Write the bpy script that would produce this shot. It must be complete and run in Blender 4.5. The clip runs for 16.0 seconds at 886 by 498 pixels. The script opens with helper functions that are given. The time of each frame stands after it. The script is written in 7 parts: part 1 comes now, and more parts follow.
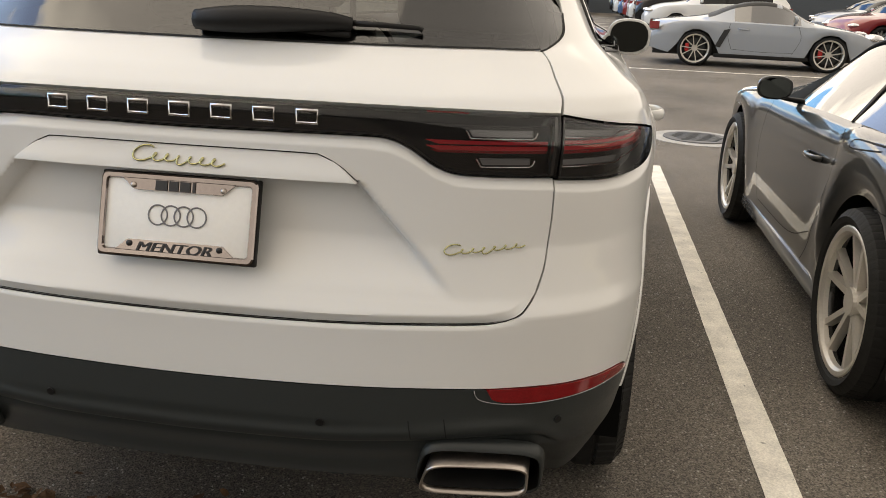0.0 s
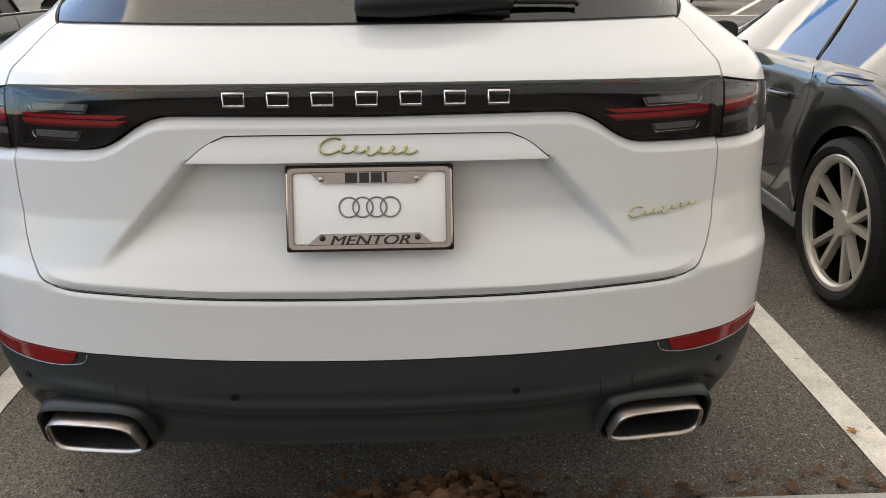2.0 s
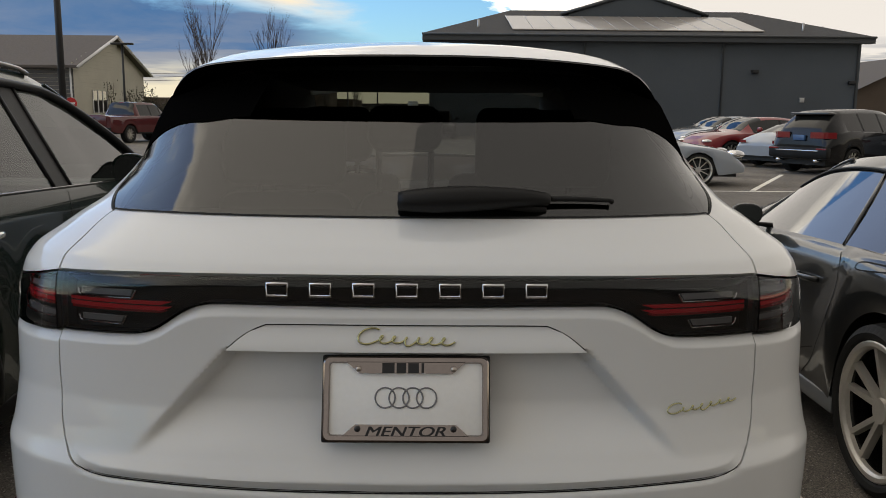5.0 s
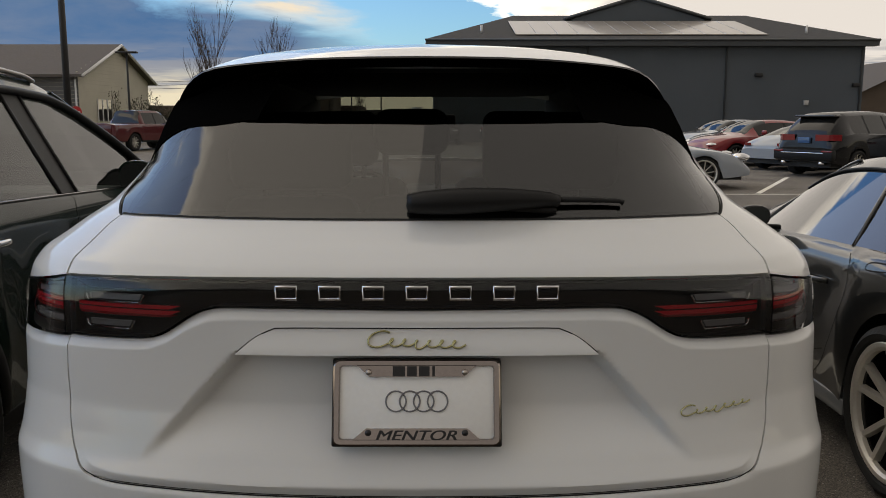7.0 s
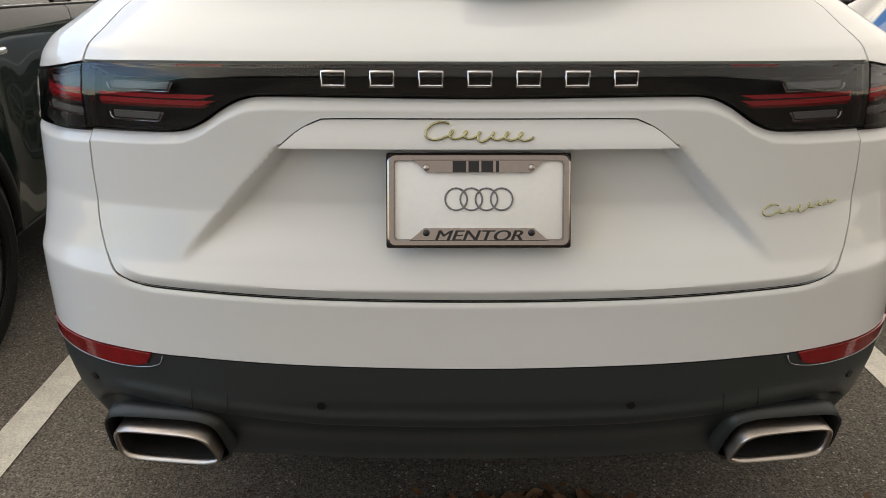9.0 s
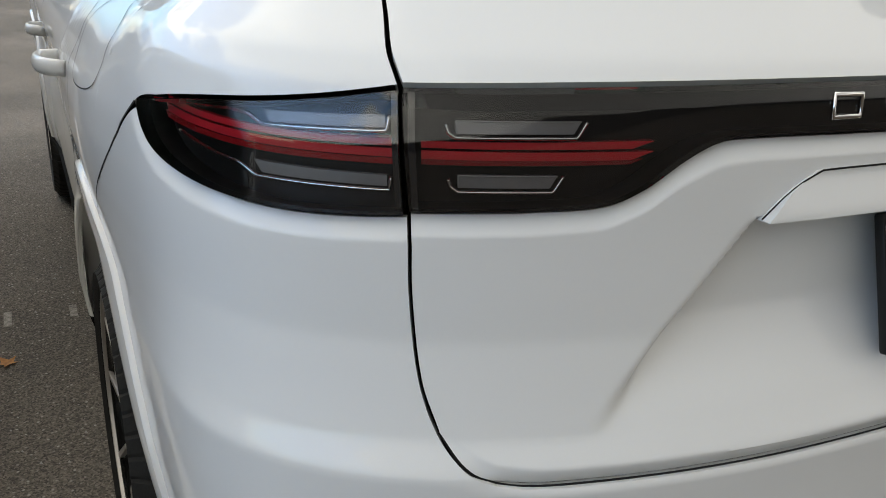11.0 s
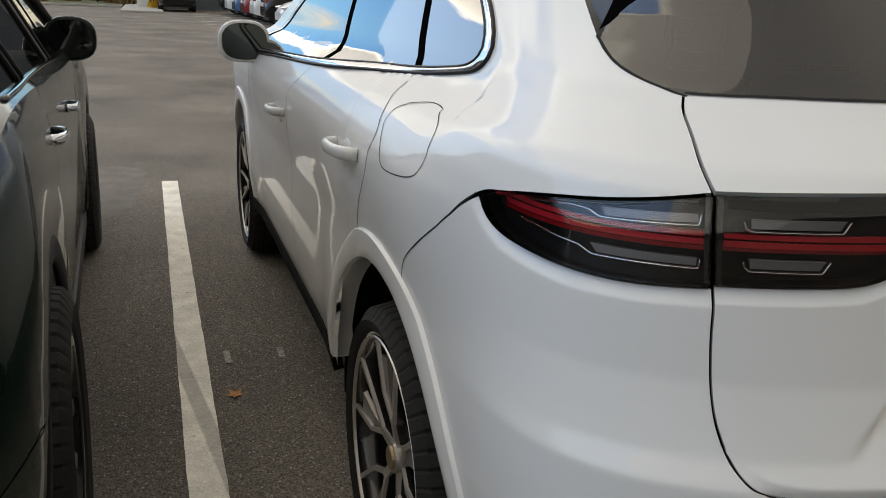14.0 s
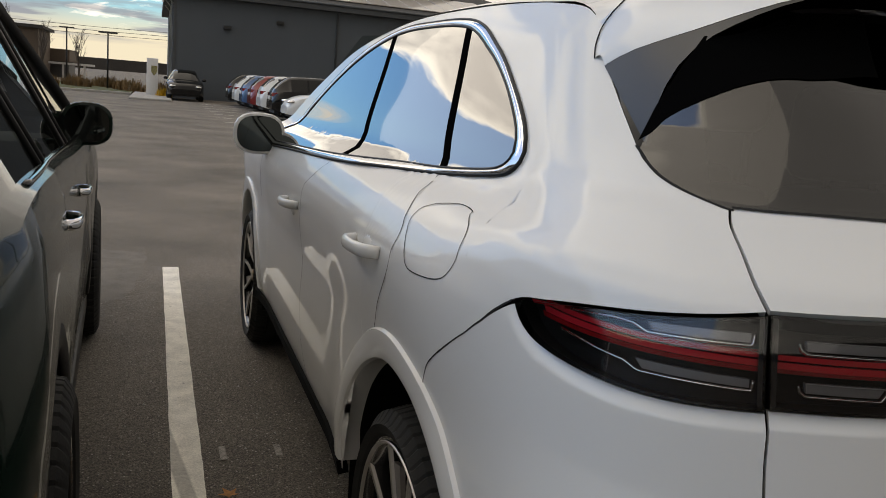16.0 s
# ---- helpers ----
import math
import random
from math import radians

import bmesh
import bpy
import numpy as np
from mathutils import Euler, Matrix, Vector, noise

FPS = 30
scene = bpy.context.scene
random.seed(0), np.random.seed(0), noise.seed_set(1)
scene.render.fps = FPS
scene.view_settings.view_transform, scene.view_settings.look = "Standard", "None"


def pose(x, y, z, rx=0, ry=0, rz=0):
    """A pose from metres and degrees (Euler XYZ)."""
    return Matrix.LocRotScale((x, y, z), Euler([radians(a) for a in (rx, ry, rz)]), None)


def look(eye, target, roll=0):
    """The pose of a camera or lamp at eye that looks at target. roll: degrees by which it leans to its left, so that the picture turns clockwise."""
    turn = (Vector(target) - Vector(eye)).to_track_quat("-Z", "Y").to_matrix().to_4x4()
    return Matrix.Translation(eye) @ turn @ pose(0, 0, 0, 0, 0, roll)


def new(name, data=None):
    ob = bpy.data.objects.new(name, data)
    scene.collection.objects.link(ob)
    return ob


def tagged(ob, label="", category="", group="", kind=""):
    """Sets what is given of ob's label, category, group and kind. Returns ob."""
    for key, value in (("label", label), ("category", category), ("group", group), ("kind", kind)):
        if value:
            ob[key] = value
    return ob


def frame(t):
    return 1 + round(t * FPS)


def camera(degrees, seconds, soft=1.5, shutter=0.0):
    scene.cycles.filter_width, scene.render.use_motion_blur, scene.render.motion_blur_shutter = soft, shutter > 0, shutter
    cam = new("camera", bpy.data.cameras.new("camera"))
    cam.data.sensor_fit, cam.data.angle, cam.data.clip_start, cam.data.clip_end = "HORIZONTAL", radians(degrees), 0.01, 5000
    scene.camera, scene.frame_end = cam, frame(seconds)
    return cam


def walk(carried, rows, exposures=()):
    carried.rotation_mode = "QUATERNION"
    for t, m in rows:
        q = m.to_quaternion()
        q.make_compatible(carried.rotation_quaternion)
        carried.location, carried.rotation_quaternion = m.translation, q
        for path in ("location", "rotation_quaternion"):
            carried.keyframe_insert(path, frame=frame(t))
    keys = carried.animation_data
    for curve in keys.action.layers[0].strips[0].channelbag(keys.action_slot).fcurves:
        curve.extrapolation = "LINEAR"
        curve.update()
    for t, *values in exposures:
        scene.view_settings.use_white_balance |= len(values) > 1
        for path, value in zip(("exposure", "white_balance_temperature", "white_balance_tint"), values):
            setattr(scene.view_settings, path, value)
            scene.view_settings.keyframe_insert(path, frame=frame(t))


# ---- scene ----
cam = camera(55.6, 16.0, 0.9)

PATH = [
    (0, (0.744, -1.418, 1.385), (0.466, 0.468, 0.781), 2.3),
    (0.5, (0.526, -1.355, 1.43), (0.373, 0.542, 0.815), -0.3),
    (1, (0.296, -1.431, 1.421), (0.304, 0.462, 0.775), -1.4),
    (1.5, (0.147, -1.49, 1.425), (0.212, 0.394, 0.756), -0.8),
    (2, (0.088, -1.506, 1.421), (0.153, 0.369, 0.728), -0.4),
    (2.5, (0.073, -1.513, 1.424), (0.113, 0.366, 0.74), -0.2),
    (3, (0.074, -1.505, 1.437), (0.101, 0.404, 0.842), 0.3),
    (3.5, (0.075, -1.502, 1.459), (0.095, 0.438, 0.972), 0.4),
    (4, (0.07, -1.502, 1.476), (0.087, 0.457, 1.075), 0.6),
    (6.5, (0.052, -1.494, 1.479), (0.055, 0.484, 1.181), 0.1),
    (7, (0.049, -1.49, 1.469), (0.051, 0.487, 1.162), 0.0),
    (7.5, (0.043, -1.499, 1.443), (0.04, 0.448, 0.987), 0.2),
    (8, (0.049, -1.505, 1.416), (0.04, 0.407, 0.831), 0.2),
    (8.2, (0.049, -1.506, 1.401), (0.039, 0.389, 0.761), 0.2),
    (10.3, (-0.660, -0.857, 1.316), (-0.236, 0.962, 0.605), -1.8),
    (10.5, (-0.775, -0.779, 1.315), (-0.175, 0.990, 0.604), -0.9),
    (11, (-1.041, -0.511, 1.284), (-0.187, 1.158, 0.589), 2.9),
    (11.5, (-1.217, -0.482, 1.28), (-0.258, 1.051, 0.425), 4.4),
    (12, (-1.319, -0.561, 1.28), (-0.38, 0.93, 0.334), 5.5),
    (12.5, (-1.378, -0.618, 1.296), (-0.514, 0.914, 0.344), 4.9),
    (13, (-1.39, -0.649, 1.333), (-0.592, 0.987, 0.504), 3.7),
    (13.5, (-1.396, -0.663, 1.354), (-0.693, 1.06, 0.623), 2.8),
    (14, (-1.4, -0.669, 1.38), (-0.763, 1.137, 0.804), 2.5),
    (14.5, (-1.407, -0.67, 1.392), (-0.786, 1.17, 0.913), 2.9),
    (15, (-1.417, -0.664, 1.397), (-0.788, 1.195, 1.01), 3.5),
    (15.5, (-1.429, -0.646, 1.404), (-0.789, 1.22, 1.076), 4.1),
    (16, (-1.445, -0.604, 1.381), (-0.788, 1.251, 1.025), 4.8),
]
walk(cam, [(t, look(eye, target, roll)) for t, eye, target, roll in PATH], ((0, 0.68, 7800, 10), (2.5, 0.74, 7100, 10), (3.0, 0.64, 7100, 9), (4, -0.20, 7050, 8), (6.5, -0.22, 7350, 10), (7, -0.34, 7350, 10), (8.2, 0.6, 7700, 10), (10.3, 0.5, 6950, 6), (11.5, 0.40, 6950, 6), (12.0, 0.72, 7150, 6), (12.5, 0.73, 7250, 6), (13, 0.66, 7300, 6.5), (13.5, 0.55, 7300, 7), (14.5, -0.14, 7300, 9), (16, -0.20, 7450, 10)))

# ---- world and sun ----
world = bpy.data.worlds.new("sky")
scene.world = world
world.use_nodes = True
wn, wl = world.node_tree.nodes, world.node_tree.links
wn.clear()


def wnode(kind, **props):
    n = wn.new(kind)
    for k, v in props.items():
        n.inputs[k].default_value = v
    return n


SUN_EL, SUN_AZ = radians(32), radians(-72)
sky = wn.new("ShaderNodeTexSky")
sky.sky_type, sky.sun_disc = "NISHITA", False
sky.sun_elevation, sky.sun_rotation = SUN_EL, SUN_AZ
sky.air_density, sky.dust_density, sky.ozone_density = 1.3, 0.2, 2.5
skyamp = wn.new("ShaderNodeVectorMath")
skyamp.operation = "SCALE"
skyamp.inputs["Scale"].default_value = 0.17
deep = wn.new("ShaderNodeVectorMath")
deep.operation = "MULTIPLY"
deep.inputs[1].default_value = (0.50, 0.80, 1.20)
wl.new(sky.outputs[0], deep.inputs[0]), wl.new(deep.outputs[0], skyamp.inputs[0])
tc = wn.new("ShaderNodeTexCoord")
sep = wn.new("ShaderNodeSeparateXYZ")
wl.new(tc.outputs["Generated"], sep.inputs[0])


def wmath(op, a, b=0.5, clamp=False):
    n = wn.new("ShaderNodeMath")
    n.operation, n.use_clamp = op, clamp
    for i, v in enumerate((a, b)):
        if isinstance(v, (int, float)):
            n.inputs[i].default_value = v
        else:
            wl.new(v, n.inputs[i])
    return n.outputs[0]


# clouds lie on a flat layer: direction over its height
zup = wmath("MAXIMUM", sep.outputs["Z"], 0.0)
zc = wmath("ADD", zup, 0.16)
comb = wn.new("ShaderNodeCombineXYZ")
wl.new(wmath("DIVIDE", sep.outputs["X"], zc), comb.inputs[0]), wl.new(wmath("DIVIDE", sep.outputs["Y"], zc), comb.inputs[1])
cl = wnode("ShaderNodeTexNoise", Scale=1.5, Detail=10.0, Roughness=0.58, Distortion=0.35)
wl.new(comb.outputs[0], cl.inputs["Vector"])
big = wnode("ShaderNodeTexNoise", Scale=0.42, Detail=2.0)
wl.new(comb.outputs[0], big.inputs["Vector"])
# closed cover to the south and east, broken to the west and north
east = wmath("MINIMUM", wmath("MAXIMUM", wmath("MULTIPLY", wmath("SUBTRACT", sep.outputs["X"], 0.12), 1.1), -0.24), 0.24)
south = wmath("MULTIPLY", wmath("MINIMUM", sep.outputs["Y"], 0.15), -0.42)
zenith = wmath("MULTIPLY", wmath("POWER", zup, 4.0), 0.34)
# a deck with a ragged lower edge covers the upper half of the sky
deck = wmath("MINIMUM", wmath("MAXIMUM", wmath("MULTIPLY", wmath("SUBTRACT", zup, 0.33), 2.6), 0.0), 0.26)
# and a lower bank of cloud stands to the north
fringe = wmath("MULTIPLY", wmath("MINIMUM", wmath("MAXIMUM", wmath("MULTIPLY", wmath("SUBTRACT", zup, wmath("ADD", wmath("MULTIPLY", sep.outputs["X"], -0.28), 0.165)), 7.0), 0.0), 0.36), wmath("MULTIPLY", wmath("SUBTRACT", 0.44, zup), 8.0, True))
fringe = wmath("MULTIPLY", fringe, wmath("MULTIPLY", wmath("SUBTRACT", sep.outputs["Y"], 0.72), 6.0, True))
deck = wmath("MAXIMUM", deck, fringe)
# the cover breaks open higher up in the north
rift = wmath("MULTIPLY", wmath("MULTIPLY", wmath("SUBTRACT", zup, 0.37), 9.0, True), wmath("MULTIPLY", wmath("SUBTRACT", 0.70, zup), 9.0, True))
rift = wmath("MULTIPLY", rift, wmath("MULTIPLY", wmath("SUBTRACT", sep.outputs["Y"], 0.68), 7.0, True))
deck = wmath("SUBTRACT", deck, wmath("MULTIPLY", wmath("MULTIPLY", rift, wmath("MULTIPLY", wmath("ADD", sep.outputs["X"], 0.28), 6.0, True)), 0.30))
# blue gaps open in the west
gap = wmath("MULTIPLY", wmath("MULTIPLY", wmath("SUBTRACT", -0.52, sep.outputs["X"]), 6.0, True), -0.26)
cover = wmath("ADD", wmath("ADD", wmath("ADD", east, gap), deck), wmath("ADD", south, zenith))
dens = wmath("ADD", wmath("ADD", cl.outputs["Fac"], wmath("MULTIPLY", big.outputs["Fac"], 0.5)), cover)
mask = wn.new("ShaderNodeMapRange")
mask.inputs["From Min"].default_value, mask.inputs["From Max"].default_value = 0.605, 0.675
wl.new(dens, mask.inputs["Value"])
shade = wn.new("ShaderNodeValToRGB")
shade.color_ramp.elements[0].position, shade.color_ramp.elements[0].color = 0.62, (0.93, 0.905, 0.85, 1)
shade.color_ramp.elements[1].position, shade.color_ramp.elements[1].color = 0.84, (0.42, 0.41, 0.41, 1)
wl.new(dens, shade.inputs["Fac"])
# thin low cloud glows, the deck overhead is thicker and duller
lift = wmath("ADD", wmath("MULTIPLY", zup, -0.35), 1.65)
# brighter towards the hidden low sun in the north-west, duller behind
lift = wmath("MULTIPLY", lift, wmath("ADD", wmath("ADD", wmath("MULTIPLY", sep.outputs["Y"], 0.42), wmath("MULTIPLY", sep.outputs["X"], wmath("ADD", wmath("MULTIPLY", sep.outputs["X"], 0.50), -0.28))), 1.10))
lit = wn.new("ShaderNodeVectorMath")
lit.operation = "SCALE"
wl.new(shade.outputs[0], lit.inputs[0]), wl.new(lift, lit.inputs["Scale"])
cmix = wn.new("ShaderNodeMix")
cmix.data_type = "RGBA"
wl.new(mask.outputs[0], cmix.inputs["Factor"])
wl.new(skyamp.outputs[0], cmix.inputs["A"]), wl.new(lit.outputs[0], cmix.inputs["B"])
# a dark blue bank with bright edges low in the north-west
bank_top = wmath("ADD", wmath("ADD", wmath("MULTIPLY", sep.outputs["X"], -0.20), 0.030), wmath("MULTIPLY", cl.outputs["Fac"], 0.10))
below = wmath("SUBTRACT", bank_top, sep.outputs["Z"])
west = wmath("MULTIPLY", wmath("SUBTRACT", -0.06, sep.outputs["X"]), 9.0, True)
north = wmath("MULTIPLY", sep.outputs["Y"], 4.0, True)
quarter = wmath("MULTIPLY", west, north)
bank = wmath("MULTIPLY", wmath("MULTIPLY", below, 45.0, True), quarter)
edge_in = wmath("MULTIPLY", wmath("ADD", below, 0.022), 60.0, True)
rim = wmath("MULTIPLY", wmath("MULTIPLY", edge_in, wmath("SUBTRACT", 1.0, wmath("MULTIPLY", below, 70.0, True))), wmath("MULTIPLY", quarter, wmath("MULTIPLY", wmath("SUBTRACT", cl.outputs["Fac"], 0.42), 6.0, True)))
rmix = wn.new("ShaderNodeMix")
rmix.data_type = "RGBA"
rmix.inputs["B"].default_value = (1.15, 1.02, 0.84, 1)
wl.new(rim, rmix.inputs["Factor"]), wl.new(cmix.outputs["Result"], rmix.inputs["A"])
tone = wn.new("ShaderNodeValToRGB")
tone.color_ramp.elements[0].position, tone.color_ramp.elements[0].color = 0.30, (0.055, 0.19, 0.46, 1)
tone.color_ramp.elements[1].position, tone.color_ramp.elements[1].color = 0.70, (0.22, 0.31, 0.50, 1)
wl.new(cl.outputs["Fac"], tone.inputs["Fac"])
cmix = wn.new("ShaderNodeMix")
cmix.data_type = "RGBA"
wl.new(bank, cmix.inputs["Factor"]), wl.new(rmix.outputs["Result"], cmix.inputs["A"]), wl.new(tone.outputs[0], cmix.inputs["B"])
# pale haze over the horizon, with thin grey streaks
haze = wn.new("ShaderNodeMix")
haze.data_type = "RGBA"
haze.inputs["B"].default_value = (1.02, 0.95, 0.76, 1)
wl.new(wmath("MULTIPLY", wmath("SUBTRACT", 0.066, sep.outputs["Z"]), 32.0, True), haze.inputs["Factor"]), wl.new(cmix.outputs["Result"], haze.inputs["A"])
flat = wn.new("ShaderNodeVectorMath")
flat.operation = "MULTIPLY"
flat.inputs[1].default_value = (9, 9, 95)
wl.new(tc.outputs["Generated"], flat.inputs[0])
streak = wnode("ShaderNodeTexNoise", Scale=1.0, Detail=4.0, Roughness=0.5)
wl.new(flat.outputs[0], streak.inputs["Vector"])
thin = wmath("MULTIPLY", wmath("SUBTRACT", streak.outputs["Fac"], 0.47), 9.0, True)
thin = wmath("MULTIPLY", thin, wmath("MULTIPLY", wmath("MULTIPLY", wmath("SUBTRACT", sep.outputs["Z"], 0.026), 90.0, True), wmath("MULTIPLY", wmath("SUBTRACT", 0.085, sep.outputs["Z"]), 40.0, True)))
cmix = wn.new("ShaderNodeMix")
cmix.data_type = "RGBA"
cmix.inputs["B"].default_value = (0.36, 0.40, 0.50, 1)
wl.new(wmath("MULTIPLY", thin, 0.85), cmix.inputs["Factor"]), wl.new(haze.outputs["Result"], cmix.inputs["A"])
bg = wnode("ShaderNodeBackground", Strength=1.0)
wl.new(cmix.outputs["Result"], bg.inputs["Color"])
wout = wn.new("ShaderNodeOutputWorld")
wl.new(bg.outputs[0], wout.inputs["Surface"])

sun = new("sun", bpy.data.lights.new("sun", "SUN"))
sun.data.energy, sun.data.angle, sun.data.color = 1.0, radians(120), (1, 0.93, 0.83)
sun.matrix_world = look((40 * math.sin(SUN_AZ), 40 * math.cos(SUN_AZ), 40 * math.tan(SUN_EL)), (0, 0, 0))


# ---- materials ----
def material(name, color, rough=0.5, metal=0.0, coat=0.0, vary=0.06, scale=8.0, fine=120.0, bump=0.0, spec=0.5, island=0.0, detail=5.0):
    """Principled surface with two scales of colour and roughness variation and a fine relief."""
    m = bpy.data.materials.new(name)
    m.use_nodes = True
    nt = m.node_tree
    N, Lk = nt.nodes, nt.links
    p = N["Principled BSDF"]
    p.inputs["Roughness"].default_value, p.inputs["Metallic"].default_value = rough, metal
    p.inputs["Coat Weight"].default_value, p.inputs["Coat Roughness"].default_value = coat, 0.03
    p.inputs["Specular IOR Level"].default_value = spec
    co = N.new("ShaderNodeTexCoord")
    a, b = N.new("ShaderNodeTexNoise"), N.new("ShaderNodeTexNoise")
    a.inputs["Scale"].default_value, a.inputs["Detail"].default_value = scale, detail
    b.inputs["Scale"].default_value, b.inputs["Detail"].default_value = fine, 3
    for n in (a, b):
        Lk.new(co.outputs["Object"], n.inputs["Vector"])
    add = N.new("ShaderNodeMath")
    add.operation = "ADD"
    Lk.new(a.outputs["Fac"], add.inputs[0]), Lk.new(b.outputs["Fac"], add.inputs[1])
    mr = N.new("ShaderNodeMapRange")
    mr.inputs["From Min"].default_value, mr.inputs["From Max"].default_value = 0.6, 1.4
    mr.inputs["To Min"].default_value, mr.inputs["To Max"].default_value = 1 - vary, 1 + vary
    Lk.new(add.outputs[0], mr.inputs["Value"])
    val = mr.outputs[0]
    if island:
        info = N.new("ShaderNodeObjectInfo")
        r2 = N.new("ShaderNodeMapRange")
        r2.inputs["To Min"].default_value, r2.inputs["To Max"].default_value = 1 - island, 1 + island
        Lk.new(info.outputs["Random"], r2.inputs["Value"])
        mu = N.new("ShaderNodeMath")
        mu.operation = "MULTIPLY"
        Lk.new(val, mu.inputs[0]), Lk.new(r2.outputs[0], mu.inputs[1])
        val = mu.outputs[0]
    sc = N.new("ShaderNodeVectorMath")
    sc.operation = "SCALE"
    sc.inputs[0].default_value = color
    Lk.new(val, sc.inputs["Scale"])
    Lk.new(sc.outputs[0], p.inputs["Base Color"])
    if bump:
        bp = N.new("ShaderNodeBump")
        bp.inputs["Strength"].default_value, bp.inputs["Distance"].default_value = 1.0, bump
        Lk.new(b.outputs["Fac"], bp.inputs["Height"])
        Lk.new(bp.outputs[0], p.inputs["Normal"])
    return m


def clear_glass(name, tint, rough=0.0, ior=1.5):
    """A thin pane: clear with a tint, and a gloss that grows with the angle."""
    m = bpy.data.materials.new(name)
    m.use_nodes = True
    N, Lk = m.node_tree.nodes, m.node_tree.links
    N.clear()
    out, mix = N.new("ShaderNodeOutputMaterial"), N.new("ShaderNodeMixShader")
    tr, gl, fr = N.new("ShaderNodeBsdfTransparent"), N.new("ShaderNodeBsdfGlossy"), N.new("ShaderNodeFresnel")
    tr.inputs["Color"].default_value = (*tint, 1)
    gl.inputs["Roughness"].default_value = rough
    fr.inputs["IOR"].default_value = ior
    Lk.new(fr.outputs[0], mix.inputs[0]), Lk.new(tr.outputs[0], mix.inputs[1]), Lk.new(gl.outputs[0], mix.inputs[2])
    Lk.new(mix.outputs[0], out.inputs["Surface"])
    return m


def paint(name, color, rough=0.4):
    """Base colour under a clear coat."""
    return material(name, color, rough, 0.0, 1.0, 0.02, 3.0, 900.0, spec=0.15)


WHITE = paint("white_paint", (0.69, 0.695, 0.685))
WHITE.node_tree.nodes["Principled BSDF"].inputs["Coat Weight"].default_value = 0.8
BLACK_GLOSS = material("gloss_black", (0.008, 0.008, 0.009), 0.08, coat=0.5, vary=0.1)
BLACK_PLASTIC = material("black_plastic", (0.009, 0.009, 0.009), 0.5, vary=0.12, fine=400, bump=0.0003, spec=0.25)
GREY_PLASTIC = material("grey_plastic", (0.021, 0.025, 0.025), 0.45, vary=0.08, scale=6, fine=900, bump=0.0002)
RUBBER = material("rubber", (0.013, 0.013, 0.0125), 0.7, vary=0.3, scale=20, fine=200, bump=0.0006, spec=0.3)
DARK_RIM = material("dark_rim", (0.010, 0.010, 0.010), 0.25, metal=0.3, coat=0.6)
SILVER_RIM = material("silver_rim", (0.64, 0.61, 0.56), 0.36, metal=0.6, vary=0.06)
BRUSHED = material("brushed_alloy", (0.42, 0.40, 0.38), 0.34, metal=0.8, vary=0.08, fine=300)
WEB_GREY = material("bronze_grey_web", (0.17, 0.155, 0.145), 0.3, metal=0.6, vary=0.1)
COUPE_GLASS = material("coupe_glass", (0.010, 0.012, 0.014), 0.02, coat=1.0, vary=0.02, spec=0.8)
HUB_BRONZE = material("hub_bronze", (0.22, 0.17, 0.10), 0.35, metal=0.6)
CHROME = material("chrome", (0.75, 0.75, 0.76), 0.06, metal=1.0, vary=0.02)
STEEL = material("exhaust_steel", (0.50, 0.45, 0.41), 0.36, metal=1.0, vary=0.12, scale=14)
FRAME_METAL = material("plate_frame_metal", (0.33, 0.29, 0.275), 0.10, metal=1.0, vary=0.1)
GOLD = material("gold_badge", (0.46, 0.44, 0.24), 0.2, metal=1.0, vary=0.05)
RED_LENS = material("red_lens", (0.20, 0.005, 0.008), 0.15, coat=0.8, vary=0.3, scale=30, fine=300)
RED_BAR = material("red_light_bar", (0.48, 0.016, 0.026), 0.2, coat=0.5, vary=0.1, fine=600)
LAMP_BLACK = material("lamp_black", (0.006, 0.005, 0.005), 0.3, spec=0.2)
LAMP_GREY = material("lamp_grey", (0.30, 0.30, 0.31), 0.25, metal=0.5)
LAMP_BAR = material("lamp_bar", (0.22, 0.22, 0.23), 0.25, metal=0.4)
LAMP_COVER = clear_glass("lamp_cover", (0.92, 0.92, 0.92), ior=1.65)
REAR_TINT = clear_glass("rear_tint", (0.36, 0.36, 0.34), ior=2.0)
CLEAR = clear_glass("windscreen_glass", (0.60, 0.65, 0.62))
SIDE_GLASS = material("privacy_glass", (0.006, 0.007, 0.008), 0.015, coat=1.0, vary=0.02, spec=1.0)
SIDE_GLASS.node_tree.nodes["Principled BSDF"].inputs["IOR"].default_value = 1.7
SIDE_GLASS.node_tree.nodes["Principled BSDF"].inputs["Coat IOR"].default_value = 1.7
# black without gloss; also paints the spoiler's reflection on the rear pane
MATTE_BLACK = material("matte_black", (0.003, 0.003, 0.003), 0.8, spec=0.0)
LINER = material("arch_liner", (0.004, 0.004, 0.004), 0.9, vary=0.2, spec=0.1)
BLADE = material("satin_black", (0.02, 0.02, 0.02), 0.32, vary=0.05)
CABIN_GLASS = material("cabin_glass", (0.012, 0.012, 0.011), 0.03, vary=0.02, spec=0.45)
SUV_GLASS = clear_glass("green_tinted_glass", (0.80, 0.86, 0.80), ior=1.8)
INTERIOR = material("interior_black", (0.02, 0.02, 0.02), 0.7, vary=0.2)
PLATE_WHITE = material("plate_card", (0.82, 0.82, 0.80), 0.45, vary=0.03)
INK = material("plate_ink", (0.01, 0.01, 0.012), 0.4)
GREY_INK = material("grey_ink", (0.16, 0.16, 0.17), 0.4)
SEAM = material("seam_gap", (0.006, 0.006, 0.006), 0.9)
